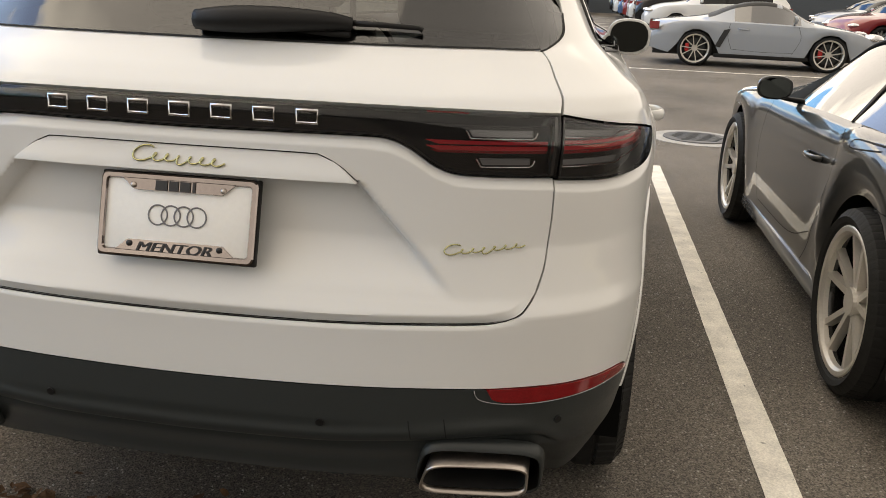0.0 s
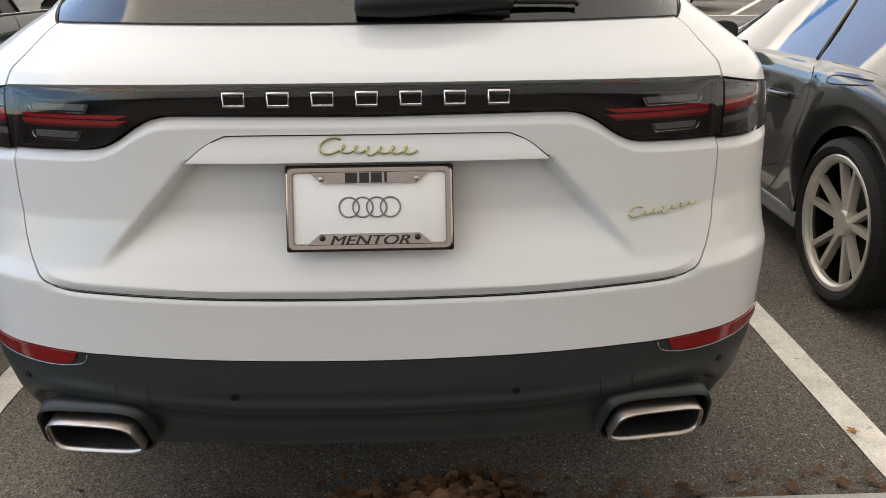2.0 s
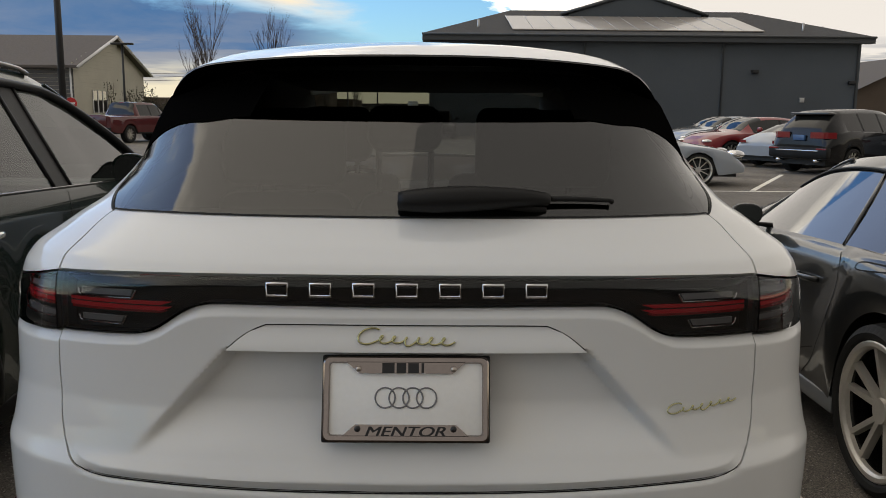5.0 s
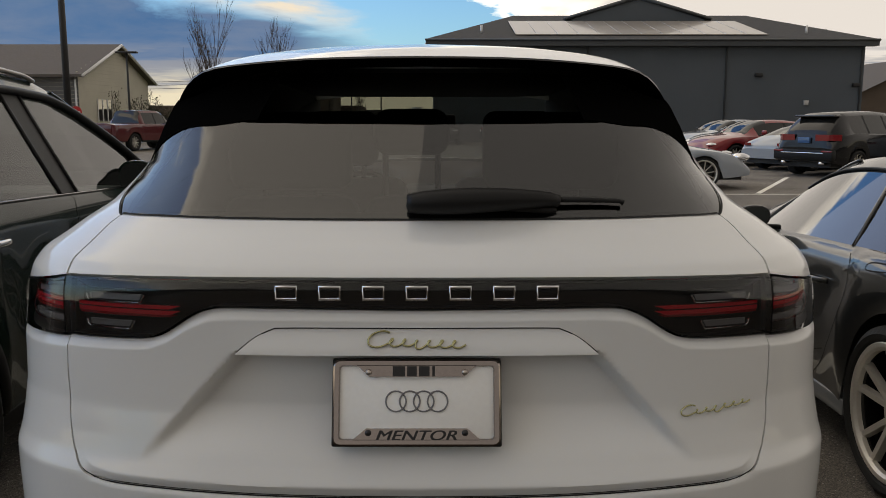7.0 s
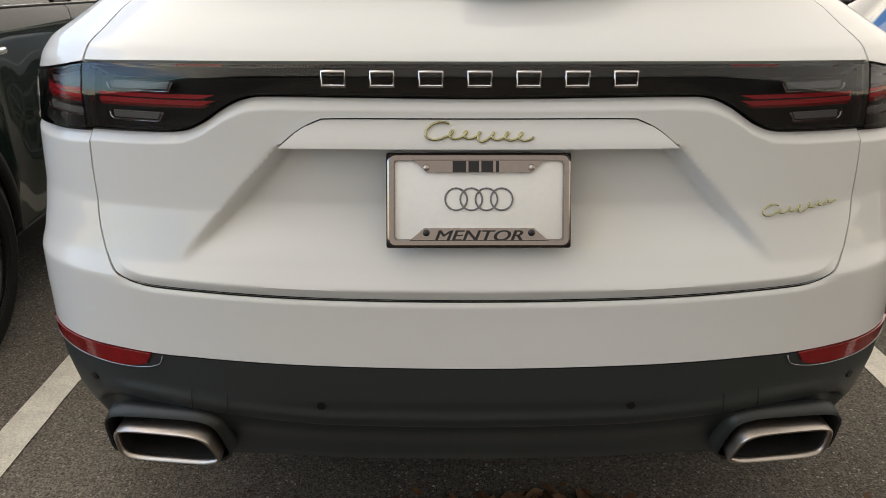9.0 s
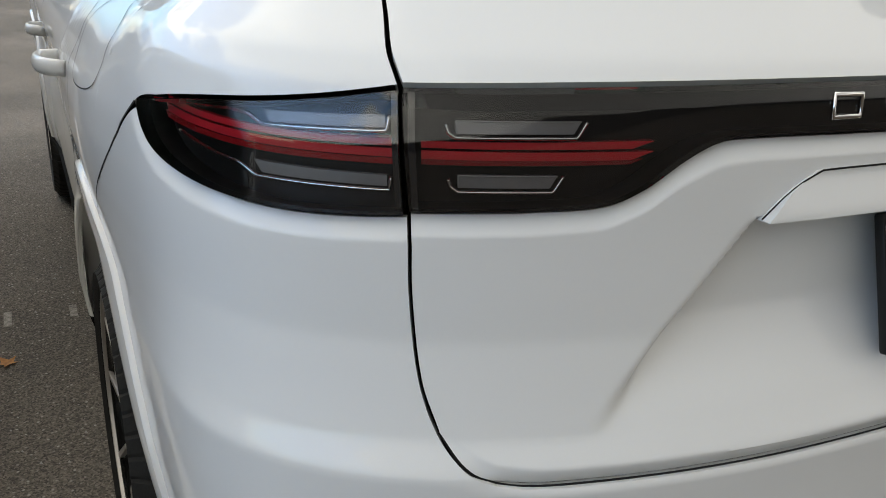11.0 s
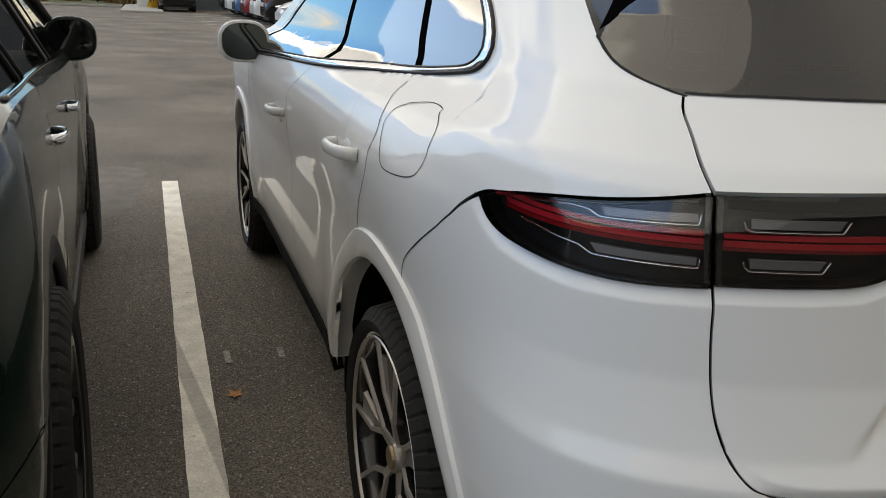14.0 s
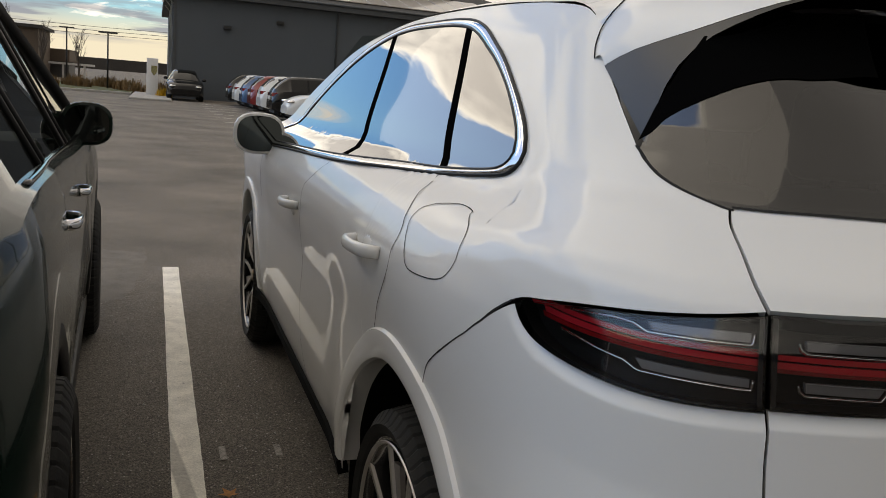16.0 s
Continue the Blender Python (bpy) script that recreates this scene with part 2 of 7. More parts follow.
DARK_SUV = material("black_green_paint", (0.005, 0.013, 0.010), 0.25, coat=0.5, vary=0.03, fine=900, spec=0.06)
SPORTS_GREY = material("dark_grey_paint", (0.013, 0.0145, 0.015), 0.30, metal=0.1, coat=1.0, vary=0.03, fine=900, spec=0.2)
SILVER = paint("silver_paint", (0.31, 0.335, 0.365), 0.3)
RED_PAINT = paint("red_paint", (0.22, 0.018, 0.02), 0.3)
TRUCK_RED = paint("dark_red_paint", (0.09, 0.012, 0.014), 0.3)
BLACK_PAINT = material("black_paint", (0.005, 0.005, 0.0055), 0.25, coat=0.5, vary=0.03, spec=0.15)
BLUE_PAINT = paint("blue_paint", (0.05, 0.12, 0.26), 0.3)
GREY_PAINT = paint("grey_paint", (0.16, 0.17, 0.18), 0.3)

for dark in (DARK_SUV, SPORTS_GREY, BLACK_PAINT):
    dark.node_tree.nodes["Principled BSDF"].inputs["Coat IOR"].default_value = 1.5


def asphalt_material():
    m = material("asphalt", (0.150, 0.132, 0.110), 0.85, vary=0.7, scale=0.7, fine=170, bump=0.006, detail=8)
    N, Lk = m.node_tree.nodes, m.node_tree.links
    p = N["Principled BSDF"]
    src = p.inputs["Base Color"].links[0].from_socket
    co = N["Texture Coordinate"] if "Texture Coordinate" in N else N.new("ShaderNodeTexCoord")
    v = N.new("ShaderNodeTexVoronoi")
    v.inputs["Scale"].default_value = 95
    Lk.new(co.outputs["Object"], v.inputs["Vector"])
    # pale grains here and there among the dark binder
    cell = N.new("ShaderNodeSeparateColor")
    Lk.new(v.outputs["Color"], cell.inputs[0])
    gt = N.new("ShaderNodeMapRange")
    gt.inputs["From Min"].default_value, gt.inputs["From Max"].default_value = 0.84, 1.0
    gt.inputs["To Max"].default_value = 1.0
    Lk.new(cell.outputs[0], gt.inputs["Value"])
    near = N.new("ShaderNodeMapRange")
    near.inputs["From Min"].default_value, near.inputs["From Max"].default_value = 0.45, 0.25
    Lk.new(v.outputs["Distance"], near.inputs["Value"])
    mu = N.new("ShaderNodeMath")
    mu.operation = "MULTIPLY"
    Lk.new(gt.outputs[0], mu.inputs[0]), Lk.new(near.outputs[0], mu.inputs[1])
    mix = N.new("ShaderNodeMix")
    mix.data_type = "RGBA"
    # second, finer stones, dark and pale
    v2 = N.new("ShaderNodeTexVoronoi")
    v2.inputs["Scale"].default_value = 190
    Lk.new(co.outputs["Object"], v2.inputs["Vector"])
    c2 = N.new("ShaderNodeSeparateColor")
    Lk.new(v2.outputs["Color"], c2.inputs[0])
    g2 = N.new("ShaderNodeMapRange")
    g2.inputs["To Min"].default_value, g2.inputs["To Max"].default_value = 0.45, 1.6
    Lk.new(c2.outputs[1], g2.inputs["Value"])
    sc2 = N.new("ShaderNodeVectorMath")
    sc2.operation = "SCALE"
    Lk.new(src, sc2.inputs[0]), Lk.new(g2.outputs[0], sc2.inputs["Scale"])
    src = sc2.outputs[0]
    mix.inputs["B"].default_value = (0.48, 0.45, 0.41, 1)
    Lk.new(mu.outputs[0], mix.inputs["Factor"]), Lk.new(src, mix.inputs["A"])
    Lk.new(mix.outputs["Result"], p.inputs["Base Color"])
    return m


def line_material():
    """Worn marking paint with one oblique tyre scuff."""
    m = material("line_paint", (0.86, 0.82, 0.73), 0.8, vary=0.30, scale=9, fine=150, bump=0.002)
    N, Lk = m.node_tree.nodes, m.node_tree.links
    p = N["Principled BSDF"]
    src = p.inputs["Base Color"].links[0].from_socket
    geo, sx = N.new("ShaderNodeNewGeometry"), N.new("ShaderNodeSeparateXYZ")
    Lk.new(geo.outputs["Position"], sx.inputs[0])

    def calc(op, a, b):
        n = N.new("ShaderNodeMath")
        n.operation = op
        for i, v in enumerate((a, b)):
            if isinstance(v, (int, float)):
                n.inputs[i].default_value = v
            else:
                Lk.new(v, n.inputs[i])
        return n.outputs[0]

    # distance across the scuff, which runs from (-1.36, 2.70) towards the kerb
    d = calc("ADD", calc("ADD", sx.outputs["X"], 1.387), calc("MULTIPLY", calc("SUBTRACT", sx.outputs["Y"], 2.70), 0.129))
    band = N.new("ShaderNodeMapRange")
    band.inputs["From Min"].default_value, band.inputs["From Max"].default_value = 0.030, 0.022
    band.inputs["To Max"].default_value = 0.55
    Lk.new(calc("ABSOLUTE", d, 0.0), band.inputs["Value"])
    worn = N.new("ShaderNodeTexNoise")
    worn.inputs["Scale"].default_value, worn.inputs["Detail"].default_value = 60, 6
    f = calc("MULTIPLY", band.outputs[0], calc("ADD", worn.outputs["Fac"], 0.4))
    # cracks and bare spots
    bare = N.new("ShaderNodeMapRange")
    bare.inputs["From Min"].default_value, bare.inputs["From Max"].default_value = 0.66, 0.74
    bare.inputs["To Max"].default_value = 0.6
    w2 = N.new("ShaderNodeTexNoise")
    w2.inputs["Scale"].default_value, w2.inputs["Detail"].default_value = 26, 9
    Lk.new(geo.outputs["Position"], w2.inputs["Vector"]), Lk.new(geo.outputs["Position"], worn.inputs["Vector"])
    Lk.new(w2.outputs["Fac"], bare.inputs["Value"])
    f = calc("MAXIMUM", f, bare.outputs[0])
    mix = N.new("ShaderNodeMix")
    mix.data_type = "RGBA"
    mix.inputs["B"].default_value = (0.22, 0.205, 0.18, 1)
    Lk.new(f, mix.inputs["Factor"]), Lk.new(src, mix.inputs["A"])
    Lk.new(mix.outputs["Result"], p.inputs["Base Color"])
    return m


ASPHALT = asphalt_material()
PALE_ASPHALT = material("pale_asphalt", (0.165, 0.150, 0.130), 0.9, vary=0.4, scale=6, fine=170, bump=0.004, detail=8)
LINE_PAINT = line_material()
FAINT_PAINT = material("faint_paint", (0.30, 0.28, 0.25), 0.85, vary=0.8, scale=60, fine=200, bump=0.002)
CONCRETE = material("concrete", (0.40, 0.39, 0.37), 0.9, vary=0.25, scale=6, fine=90, bump=0.003)
SOIL = material("soil", (0.06, 0.045, 0.03), 0.95, vary=0.4, scale=20, fine=200, bump=0.004)
GRASS = material("grass", (0.075, 0.085, 0.025), 0.9, vary=0.4, scale=2)
DRY = material("dry_grass", (0.20, 0.13, 0.06), 0.9, vary=0.4, scale=3, island=0.3)
LEAF_ORANGE = material("fallen_leaf", (0.42, 0.19, 0.05), 0.7, vary=0.3, scale=60)
LEAF_BROWN = material("brown_leaf", (0.13, 0.07, 0.035), 0.85, vary=0.5, scale=40, island=0.4)
WALL_DARK = material("slate_siding", (0.085, 0.098, 0.112), 0.8, vary=0.12, scale=0.4, fine=30)
ROOF_DARK = material("roof_shingle", (0.045, 0.043, 0.042), 0.9, vary=0.25, scale=3, fine=40, bump=0.01)
TRIM_DARK = material("dark_trim", (0.06, 0.066, 0.072), 0.6)
SOLAR = material("solar_cell", (0.34, 0.30, 0.26), 0.3, coat=0.5, vary=0.06)
ALU = material("alloy_strip", (0.55, 0.55, 0.55), 0.4, metal=0.8)
CREAM = material("cream_siding", (0.52, 0.49, 0.41), 0.8, vary=0.1, scale=1)
BROWN_ROOF = material("brown_roof", (0.12, 0.105, 0.095), 0.9, vary=0.2, fine=30)
BROWN_WALL = material("brown_wall", (0.10, 0.075, 0.055), 0.85, vary=0.15, scale=1)
GREY_WALL = material("grey_wall", (0.14, 0.14, 0.14), 0.85, vary=0.15, scale=1)
BARK = material("bark", (0.07, 0.055, 0.045), 0.9, vary=0.3, scale=20)
POLE = material("black_pole", (0.015, 0.015, 0.016), 0.5)
SIGN_RED = material("sign_red", (0.5, 0.02, 0.02), 0.5)
SIGN_WHITE = material("sign_white", (0.7, 0.7, 0.7), 0.5)
YELLOW = material("bollard_yellow", (0.6, 0.36, 0.02), 0.6)
LEAFAGE = material("shrub_leaf", (0.055, 0.06, 0.025), 0.8, vary=0.4, scale=4, island=0.3)
HILL = material("far_wood", (0.05, 0.045, 0.042), 1.0, vary=0.3, scale=0.05, fine=1)


# ---- mesh helpers ----
def thing(name, label, category, group="", kind="", at=None):
    e = new(name)
    if at is not None:
        e.matrix_world = at
    return tagged(e, label, category, group, kind)


def mesh(name, verts, faces, mat, parent=None, label="", smooth=True, flip=False):
    """One mesh object from vertices and faces, under a thing or a part."""
    me = bpy.data.meshes.new(name)
    if flip:
        faces = [tuple(reversed(f)) for f in faces]
    me.from_pydata([tuple(v) for v in verts], [], faces)
    me.materials.append(mat)
    me.validate()
    if smooth:
        me.shade_smooth()
    ob = new(name, me)
    if parent is not None:
        ob.parent = parent
    if label:
        tagged(ob, label)
    return ob


def part(name, bm, mat, parent=None, label="", smooth=False):
    bmesh.ops.recalc_face_normals(bm, faces=bm.faces)
    me = bpy.data.meshes.new(name)
    bm.to_mesh(me)
    bm.free()
    me.materials.append(mat)
    if smooth:
        me.shade_smooth()
        me.set_sharp_from_angle(angle=radians(38))
    ob = new(name, me)
    if parent is not None:
        ob.parent = parent
    if label:
        tagged(ob, label)
    return ob


def box(name, lo, hi, mat, parent=None, bevel=0.0, label="", turn=None, seg=2):
    bm = bmesh.new()
    c = [(a + b) / 2 for a, b in zip(lo, hi)]
    s = [max(1e-4, b - a) for a, b in zip(lo, hi)]
    m = Matrix.Translation(c) @ (turn or Matrix()) @ Matrix.Diagonal((*s, 1))
    bmesh.ops.create_cube(bm, size=1, matrix=m)
    if bevel:
        bmesh.ops.bevel(bm, geom=bm.edges[:], offset=min(bevel, min(s) * 0.45), segments=seg, affect="EDGES", profile=0.5)
    return part(name, bm, mat, parent, label, smooth=bevel > 0)


def tube(name, pts, radius, mat, parent=None, label="", seg=8, closed=False, flat=1.0, up=(0, 0, 1)):
    """A swept rod along points; radius a number or one per point."""
    P = [Vector(p) for p in pts]
    n = len(P)
    V, F = [], []
    for i, p in enumerate(P):
        a = P[(i - 1) % n] if closed or i else P[0]
        b = P[(i + 1) % n] if closed or i < n - 1 else P[-1]
        d = (b - a).normalized()
        side = d.cross(Vector(up))
        side = side.normalized() if side.length > 1e-4 else Vector((1, 0, 0))
        top = side.cross(d)
        r = radius[i] if isinstance(radius, (list, tuple)) else radius
        for k in range(seg):
            w = 2 * math.pi * k / seg
            V.append(p + side * (r * math.cos(w)) + top * (r * flat * math.sin(w)))
    for i in range(n if closed else n - 1):
        for k in range(seg):
            a, b = i * seg + k, i * seg + (k + 1) % seg
            c, d = ((i + 1) % n) * seg + (k + 1) % seg, ((i + 1) % n) * seg + k
            F.append((a, b, c, d))
    if not closed:
        F += [tuple(range(seg - 1, -1, -1)), tuple(range((n - 1) * seg, n * seg))]
    return mesh(name, V, F, mat, parent, label)


def smoothstep(t):
    t = min(1.0, max(0.0, t))
    return t * t * (3 - 2 * t)


def resample(pts, n, rounded=True):
    """n points evenly along a polyline, rounded into a spline."""
    P = np.array(pts, float)
    if rounded and len(P) > 2:
        Q = np.vstack([2 * P[0] - P[1], P, 2 * P[-1] - P[-2]])
        fine = []
        for i in range(1, len(Q) - 2):
            p0, p1, p2, p3 = Q[i - 1:i + 3]
            for t in np.linspace(0, 1, 24, endpoint=False):
                fine.append(0.5 * (2 * p1 + (p2 - p0) * t + (2 * p0 - 5 * p1 + 4 * p2 - p3) * t * t + (3 * p1 - p0 - 3 * p2 + p3) * t ** 3))
        fine.append(P[-1])
        P = np.array(fine)
    d = np.r_[0, np.cumsum(np.linalg.norm(np.diff(P, axis=0), axis=1))]
    if d[-1] < 1e-9:
        return np.repeat(P[:1], n, 0)
    w = np.linspace(0, d[-1], n)
    return np.array([np.interp(w, d, P[:, k]) for k in range(P.shape[1])]).T


def grid_faces(nu, nv, base=0):
    return [(base + i * nv + j, base + (i + 1) * nv + j, base + (i + 1) * nv + j + 1, base + i * nv + j + 1) for i in range(nu - 1) for j in range(nv - 1)]


# ---- wheels ----
def spoke(bm, a0, r0, w0, a1, r1, w1, x0, x1, deep):
    """A tapered bar from the hub to the rim; x is the outward face."""
    vs = []
    for a, r, w, x in ((a0, r0, w0, x0), (a1, r1, w1, x1)):
        c, s = math.cos(a), math.sin(a)
        for dx, k in ((0, 0.8), (-deep, 1.0)):
            for e in (-1, 1):
                vs.append(bm.verts.new((x + dx, r * c - e * w * k * s, r * s + e * w * k * c)))
    for q in ((0, 1, 5, 4), (2, 6, 7, 3), (0, 4, 6, 2), (1, 3, 7, 5), (0, 2, 3, 1), (4, 5, 7, 6)):
        bm.faces.new([vs[i] for i in q])


def rim_mesh(r, half, pairs, spread, width, stem=0.0):
    bm = bmesh.new()
    for k in range(pairs):
        a = 2 * math.pi * k / pairs + 0.3
        for e in (-1, 1):
            spoke(bm, a + e * spread * 0.55, 0.045, width * 1.1, a + e * spread, r - 0.012, width, half - 0.035, half - 0.012, 0.03)
    bmesh.ops.create_cone(bm, cap_ends=True, segments=20, radius1=0.062, radius2=0.05, depth=0.05, matrix=Matrix.Translation((half - 0.045, 0, 0)) @ pose(0, 0, 0, 0, 90, 0))
    return bm


def ring_mesh(prof, seg=56):
    bm = bmesh.new()
    rows = []
    for s in range(seg):
        w = 2 * math.pi * s / seg
        rows.append([bm.verts.new((a, r * math.cos(w), r * math.sin(w))) for a, r in prof])
    for s in range(seg):
        t = (s + 1) % seg
        for i in range(len(prof) - 1):
            bm.faces.new((rows[s][i], rows[s][i + 1], rows[t][i + 1], rows[t][i]))
    return bm


class WheelKind:
    """Tyre and rim meshes that all wheels of one kind share."""

    def __init__(self, r, rim_r, half, face, dark, pairs=5, spread=0.25, width=0.016, seg=56, tread=True, disc=None, groove=0.0065, lip=False):
        self.r, self.face, self.dark = r, face, dark
        h = half
        prof = [(-h * 0.82, rim_r), (-h * 0.98, rim_r + 0.02), (-h * 1.04, (r + rim_r) / 2), (-h * 0.98, r - 0.032), (-h * 0.87, r - 0.010),
                (-h * 0.5, r), (-h * 0.44, r - 0.008), (-h * 0.38, r), (-0.012, r + 0.001), (0, r - 0.008), (0.012, r + 0.001), (h * 0.38, r), (h * 0.44, r - 0.008), (h * 0.5, r),
                (h * 0.87, r - 0.010), (h * 0.98, r - 0.032), (h * 1.04, (r + rim_r) / 2), (h * 0.98, rim_r + 0.02), (h * 0.82, rim_r)]
        n = len(prof)
        V, F = [], []
        s_n = seg * 6 if tread else seg
        for s in range(s_n):
            w = 2 * math.pi * s / s_n
            for i, (a, rr) in enumerate(prof):
                cut = groove if tread and s % 6 == 0 and i in (3, 4, 14, 15, 5, 13) else 0
                V.append((a, (rr - cut) * math.cos(w), (rr - cut) * math.sin(w)))
        for s in range(s_n):
            t = (s + 1) % s_n
            F += [(s * n + i, s * n + i + 1, t * n + i + 1, t * n + i) for i in range(n - 1)]
        self.tyre = bpy.data.meshes.new("tyre")
        self.tyre.from_pydata(V, [], F)
        self.tyre.materials.append(RUBBER)
        self.tyre.shade_smooth()
        if tread:
            self.tyre.set_sharp_from_angle(angle=radians(24))
        bm = rim_mesh(rim_r, h * 0.9, pairs, spread, width)
        if lip:
            ring = bpy.data.meshes.new("lip")
            b2 = ring_mesh([(h * 0.90, rim_r + 0.013), (h * 0.95, rim_r + 0.004), (h * 0.93, rim_r - 0.012), (h * 0.84, rim_r - 0.022), (h * 0.70, rim_r - 0.024)], seg)
            b2.to_mesh(ring)
            b2.free()
            bm.from_mesh(ring)
            bpy.data.meshes.remove(ring)
        bmesh.ops.recalc_face_normals(bm, faces=bm.faces)
        self.rim = bpy.data.meshes.new("rim")
        bm.to_mesh(self.rim)
        bm.free()
        self.rim.materials.append(face)
        bm = ring_mesh([(h * 0.92, rim_r + 0.012), (h * 0.93, rim_r), (h * 0.86, rim_r - 0.014), (h * 0.5, rim_r - 0.02), (-h * 0.8, rim_r - 0.01)], seg)
        self.barrel = bpy.data.meshes.new("barrel")
        bm.to_mesh(self.barrel)
        bm.free()
        self.barrel.materials.append(dark)
        self.barrel.shade_smooth()
        bm = bmesh.new()
        bmesh.ops.create_cone(bm, cap_ends=True, segments=32, radius1=rim_r * 0.72, radius2=rim_r * 0.72, depth=0.03, matrix=Matrix.Translation((0.0, 0, 0)) @ pose(0, 0, 0, 0, 90, 0))
        self.disc = bpy.data.meshes.new("brake_disc")
        bm.to_mesh(self.disc)
        bm.free()
        self.disc.materials.append(disc or LAMP_GREY)
        bm = bmesh.new()
        bmesh.ops.create_cone(bm, cap_ends=True, segments=24, radius1=rim_r * 0.97, radius2=rim_r * 0.97, depth=0.02, matrix=Matrix.Translation((-h * 0.7, 0, 0)) @ pose(0, 0, 0, 0, 90, 0))
        self.back = bpy.data.meshes.new("wheel_back")
        bm.to_mesh(self.back)
        bm.free()
        self.back.materials.append(INTERIOR)

    def place(self, parent, x, y, z, side, spin=0.0, small=False):
        t = new("tyre", self.tyre)
        t.parent = parent
        t.matrix_local = pose(x, y, z, 0, 0, 180 if side < 0 else 0) @ pose(0, 0, 0, spin, 0, 0)
        for nm, me in (("rim", self.rim), ("rim_barrel", self.barrel), ("brake_disc", self.disc), ("wheel_back", self.back)):
            o = new(nm, me)
            o.parent = t
        return t


# ---- cars by cross sections ----
def lerp(a, b, t):
    return a + (b - a) * t


def curve1(pts):
    P = np.array(pts, float)
    Q = resample(P, 200)
    o = np.argsort(Q[:, 0])
    return lambda s: float(np.interp(s, Q[o, 0], Q[o, 1]))


def section_car(name, label, at, spec, wheels, group="", category="car", fine=True):
    """A car from its long profile: rows of body, side windows, screens, wheels, lamps and mirrors."""
    car = thing(name, label, category, group, at=at)
    L, hw, rhw = spec["L"], spec["hw"], spec["rhw"]
    top, belt = curve1(spec["top"]), curve1(spec["belt"])
    sill, axles, r = spec["sill"], spec["axles"], wheels.r
    wins, ws, rw = spec["windows"], spec["screen"], spec["rear"]
    step = 0.05 if fine else 0.14
    st = set(np.linspace(0, L, int(L / step) + 1).round(3))
    for a, b in list(wins) + [ws, rw]:
        st |= {round(a, 3), round(b, 3)}
    for k in (0.02, 0.06, L - 0.02, L - 0.07):
        st.add(round(k, 3))
    st = sorted(st)
    V, rows = [], 10
    ra = r + spec.get("gap", 0.05)
    tail, nose = spec.get("tail", 0.5), spec.get("nose", 0.8)
    for s in st:
        w = hw
        if s < tail:
            w -= hw * spec.get("tail_in", 0.16) * (1 - s / tail) ** 2.2
        if s > L - nose:
            w -= hw * spec.get("nose_in", 0.22) * (1 - (L - s) / nose) ** 2.2
        zs = sill + 0.10 * max(0, 1 - s / 0.4) + 0.06 * max(0, 1 - (L - s) / 0.5)
        zt, zb = top(s), belt(s)
        flare = 0.0
        for ax in axles:
            d = abs(s - ax)
            if d < ra:
                zs = max(zs, r + math.sqrt(ra * ra - d * d))
            flare = max(flare, spec.get("flare", 0.012) * smoothstep(1 - (d - ra * 0.7) / 0.35))
        zb = min(zb, zt - 0.012)
        zs = min(zs, zb - 0.08)
        g = smoothstep((zt - zb) / 0.32)
        wa, sh = spec.get("waist", 0.0), spec.get("shoulder", 0.915)
        x6, x7 = lerp(w * 0.80, rhw + 0.035, g), lerp(w * 0.62, rhw - 0.05, g)
        if spec.get("full"):
            # the side glass keeps one plane as the roof comes down to the screen's foot
            up = smoothstep((zt - zb) / 0.12)
            x6 = lerp(w * 0.80, lerp(w * sh, rhw + 0.035, min(1.0, lerp(0.35, 0.80, g) * (zt - zb) / (0.80 * spec["full"]))), up)
            x7 = lerp(w * 0.62, x6 - 0.07, up)
        half = [(w * 0.972 + flare - wa, zs), (w + flare - wa * 0.5, lerp(zs, zb, 0.33)), (w + flare * 0.8 - wa * 0.2, lerp(zs, zb, 0.62)), (w * 0.99 + flare * 0.5, lerp(zs, zb, 0.85)),
                (w * (0.56 + sh * 0.44) + flare * 0.2, lerp(zs, zb, 0.965)), (w * sh, zb), (x6, lerp(zb, zt, lerp(0.35, 0.80, g))),
                (x7, lerp(zb, zt, lerp(0.72, 0.945, g))), (x7 * 0.5, lerp(zb, zt, lerp(0.94, 0.99, g))), (0, zt)]
        V += [(x, s, z) for x, z in half] + [(-x, s, z) for x, z in reversed(half[:-1])]
    n = 2 * rows - 1
    sections = np.array(V).reshape(len(st), n, 3)[:, :rows]

    def flank_x(s, z):
        """Half width of the body at a place along it and a height."""
        i = int(np.clip(np.searchsorted(st, s) - 1, 0, len(st) - 2))
        t = (s - st[i]) / (st[i + 1] - st[i])
        a = [float(np.interp(z, sections[k, :, 2], sections[k, :, 0])) for k in (i, i + 1)]
        return a[0] * (1 - t) + a[1] * t

    groups = {}
    soft = spec.get("soft", (0, 0))
    for i in range(len(st) - 1):
        m = (st[i] + st[i + 1]) / 2
        for j in range(n - 1):
            jj = j if j < 9 else 17 - j
            key = "body"
            if jj == 5:
                for k, (a, b) in enumerate(wins):
                    if a < m < b:
                        key = ("side_window", k, j < 9)
                if key == "body" and wins[0][0] < m < wins[-1][1]:
                    key = ("window_pillar", round(m, 1), j < 9)
            elif fine and jj == 6 and ws[0] < m < ws[1]:
                key = ("windscreen_pillar", j < 9)
            elif jj >= 6 and soft[0] < m < soft[1]:
                key = "soft_top"
            elif jj >= (7 if fine else 6) and ws[0] < m < ws[1]:
                key = "windscreen"
            elif jj >= 6 and rw[0] < m < rw[1]:
                key = "rear_window"
            groups.setdefault(key, []).append((i * n + j, i * n + j + 1, (i + 1) * n + j + 1, (i + 1) * n + j))
    groups["body"].append(tuple(range(n)))
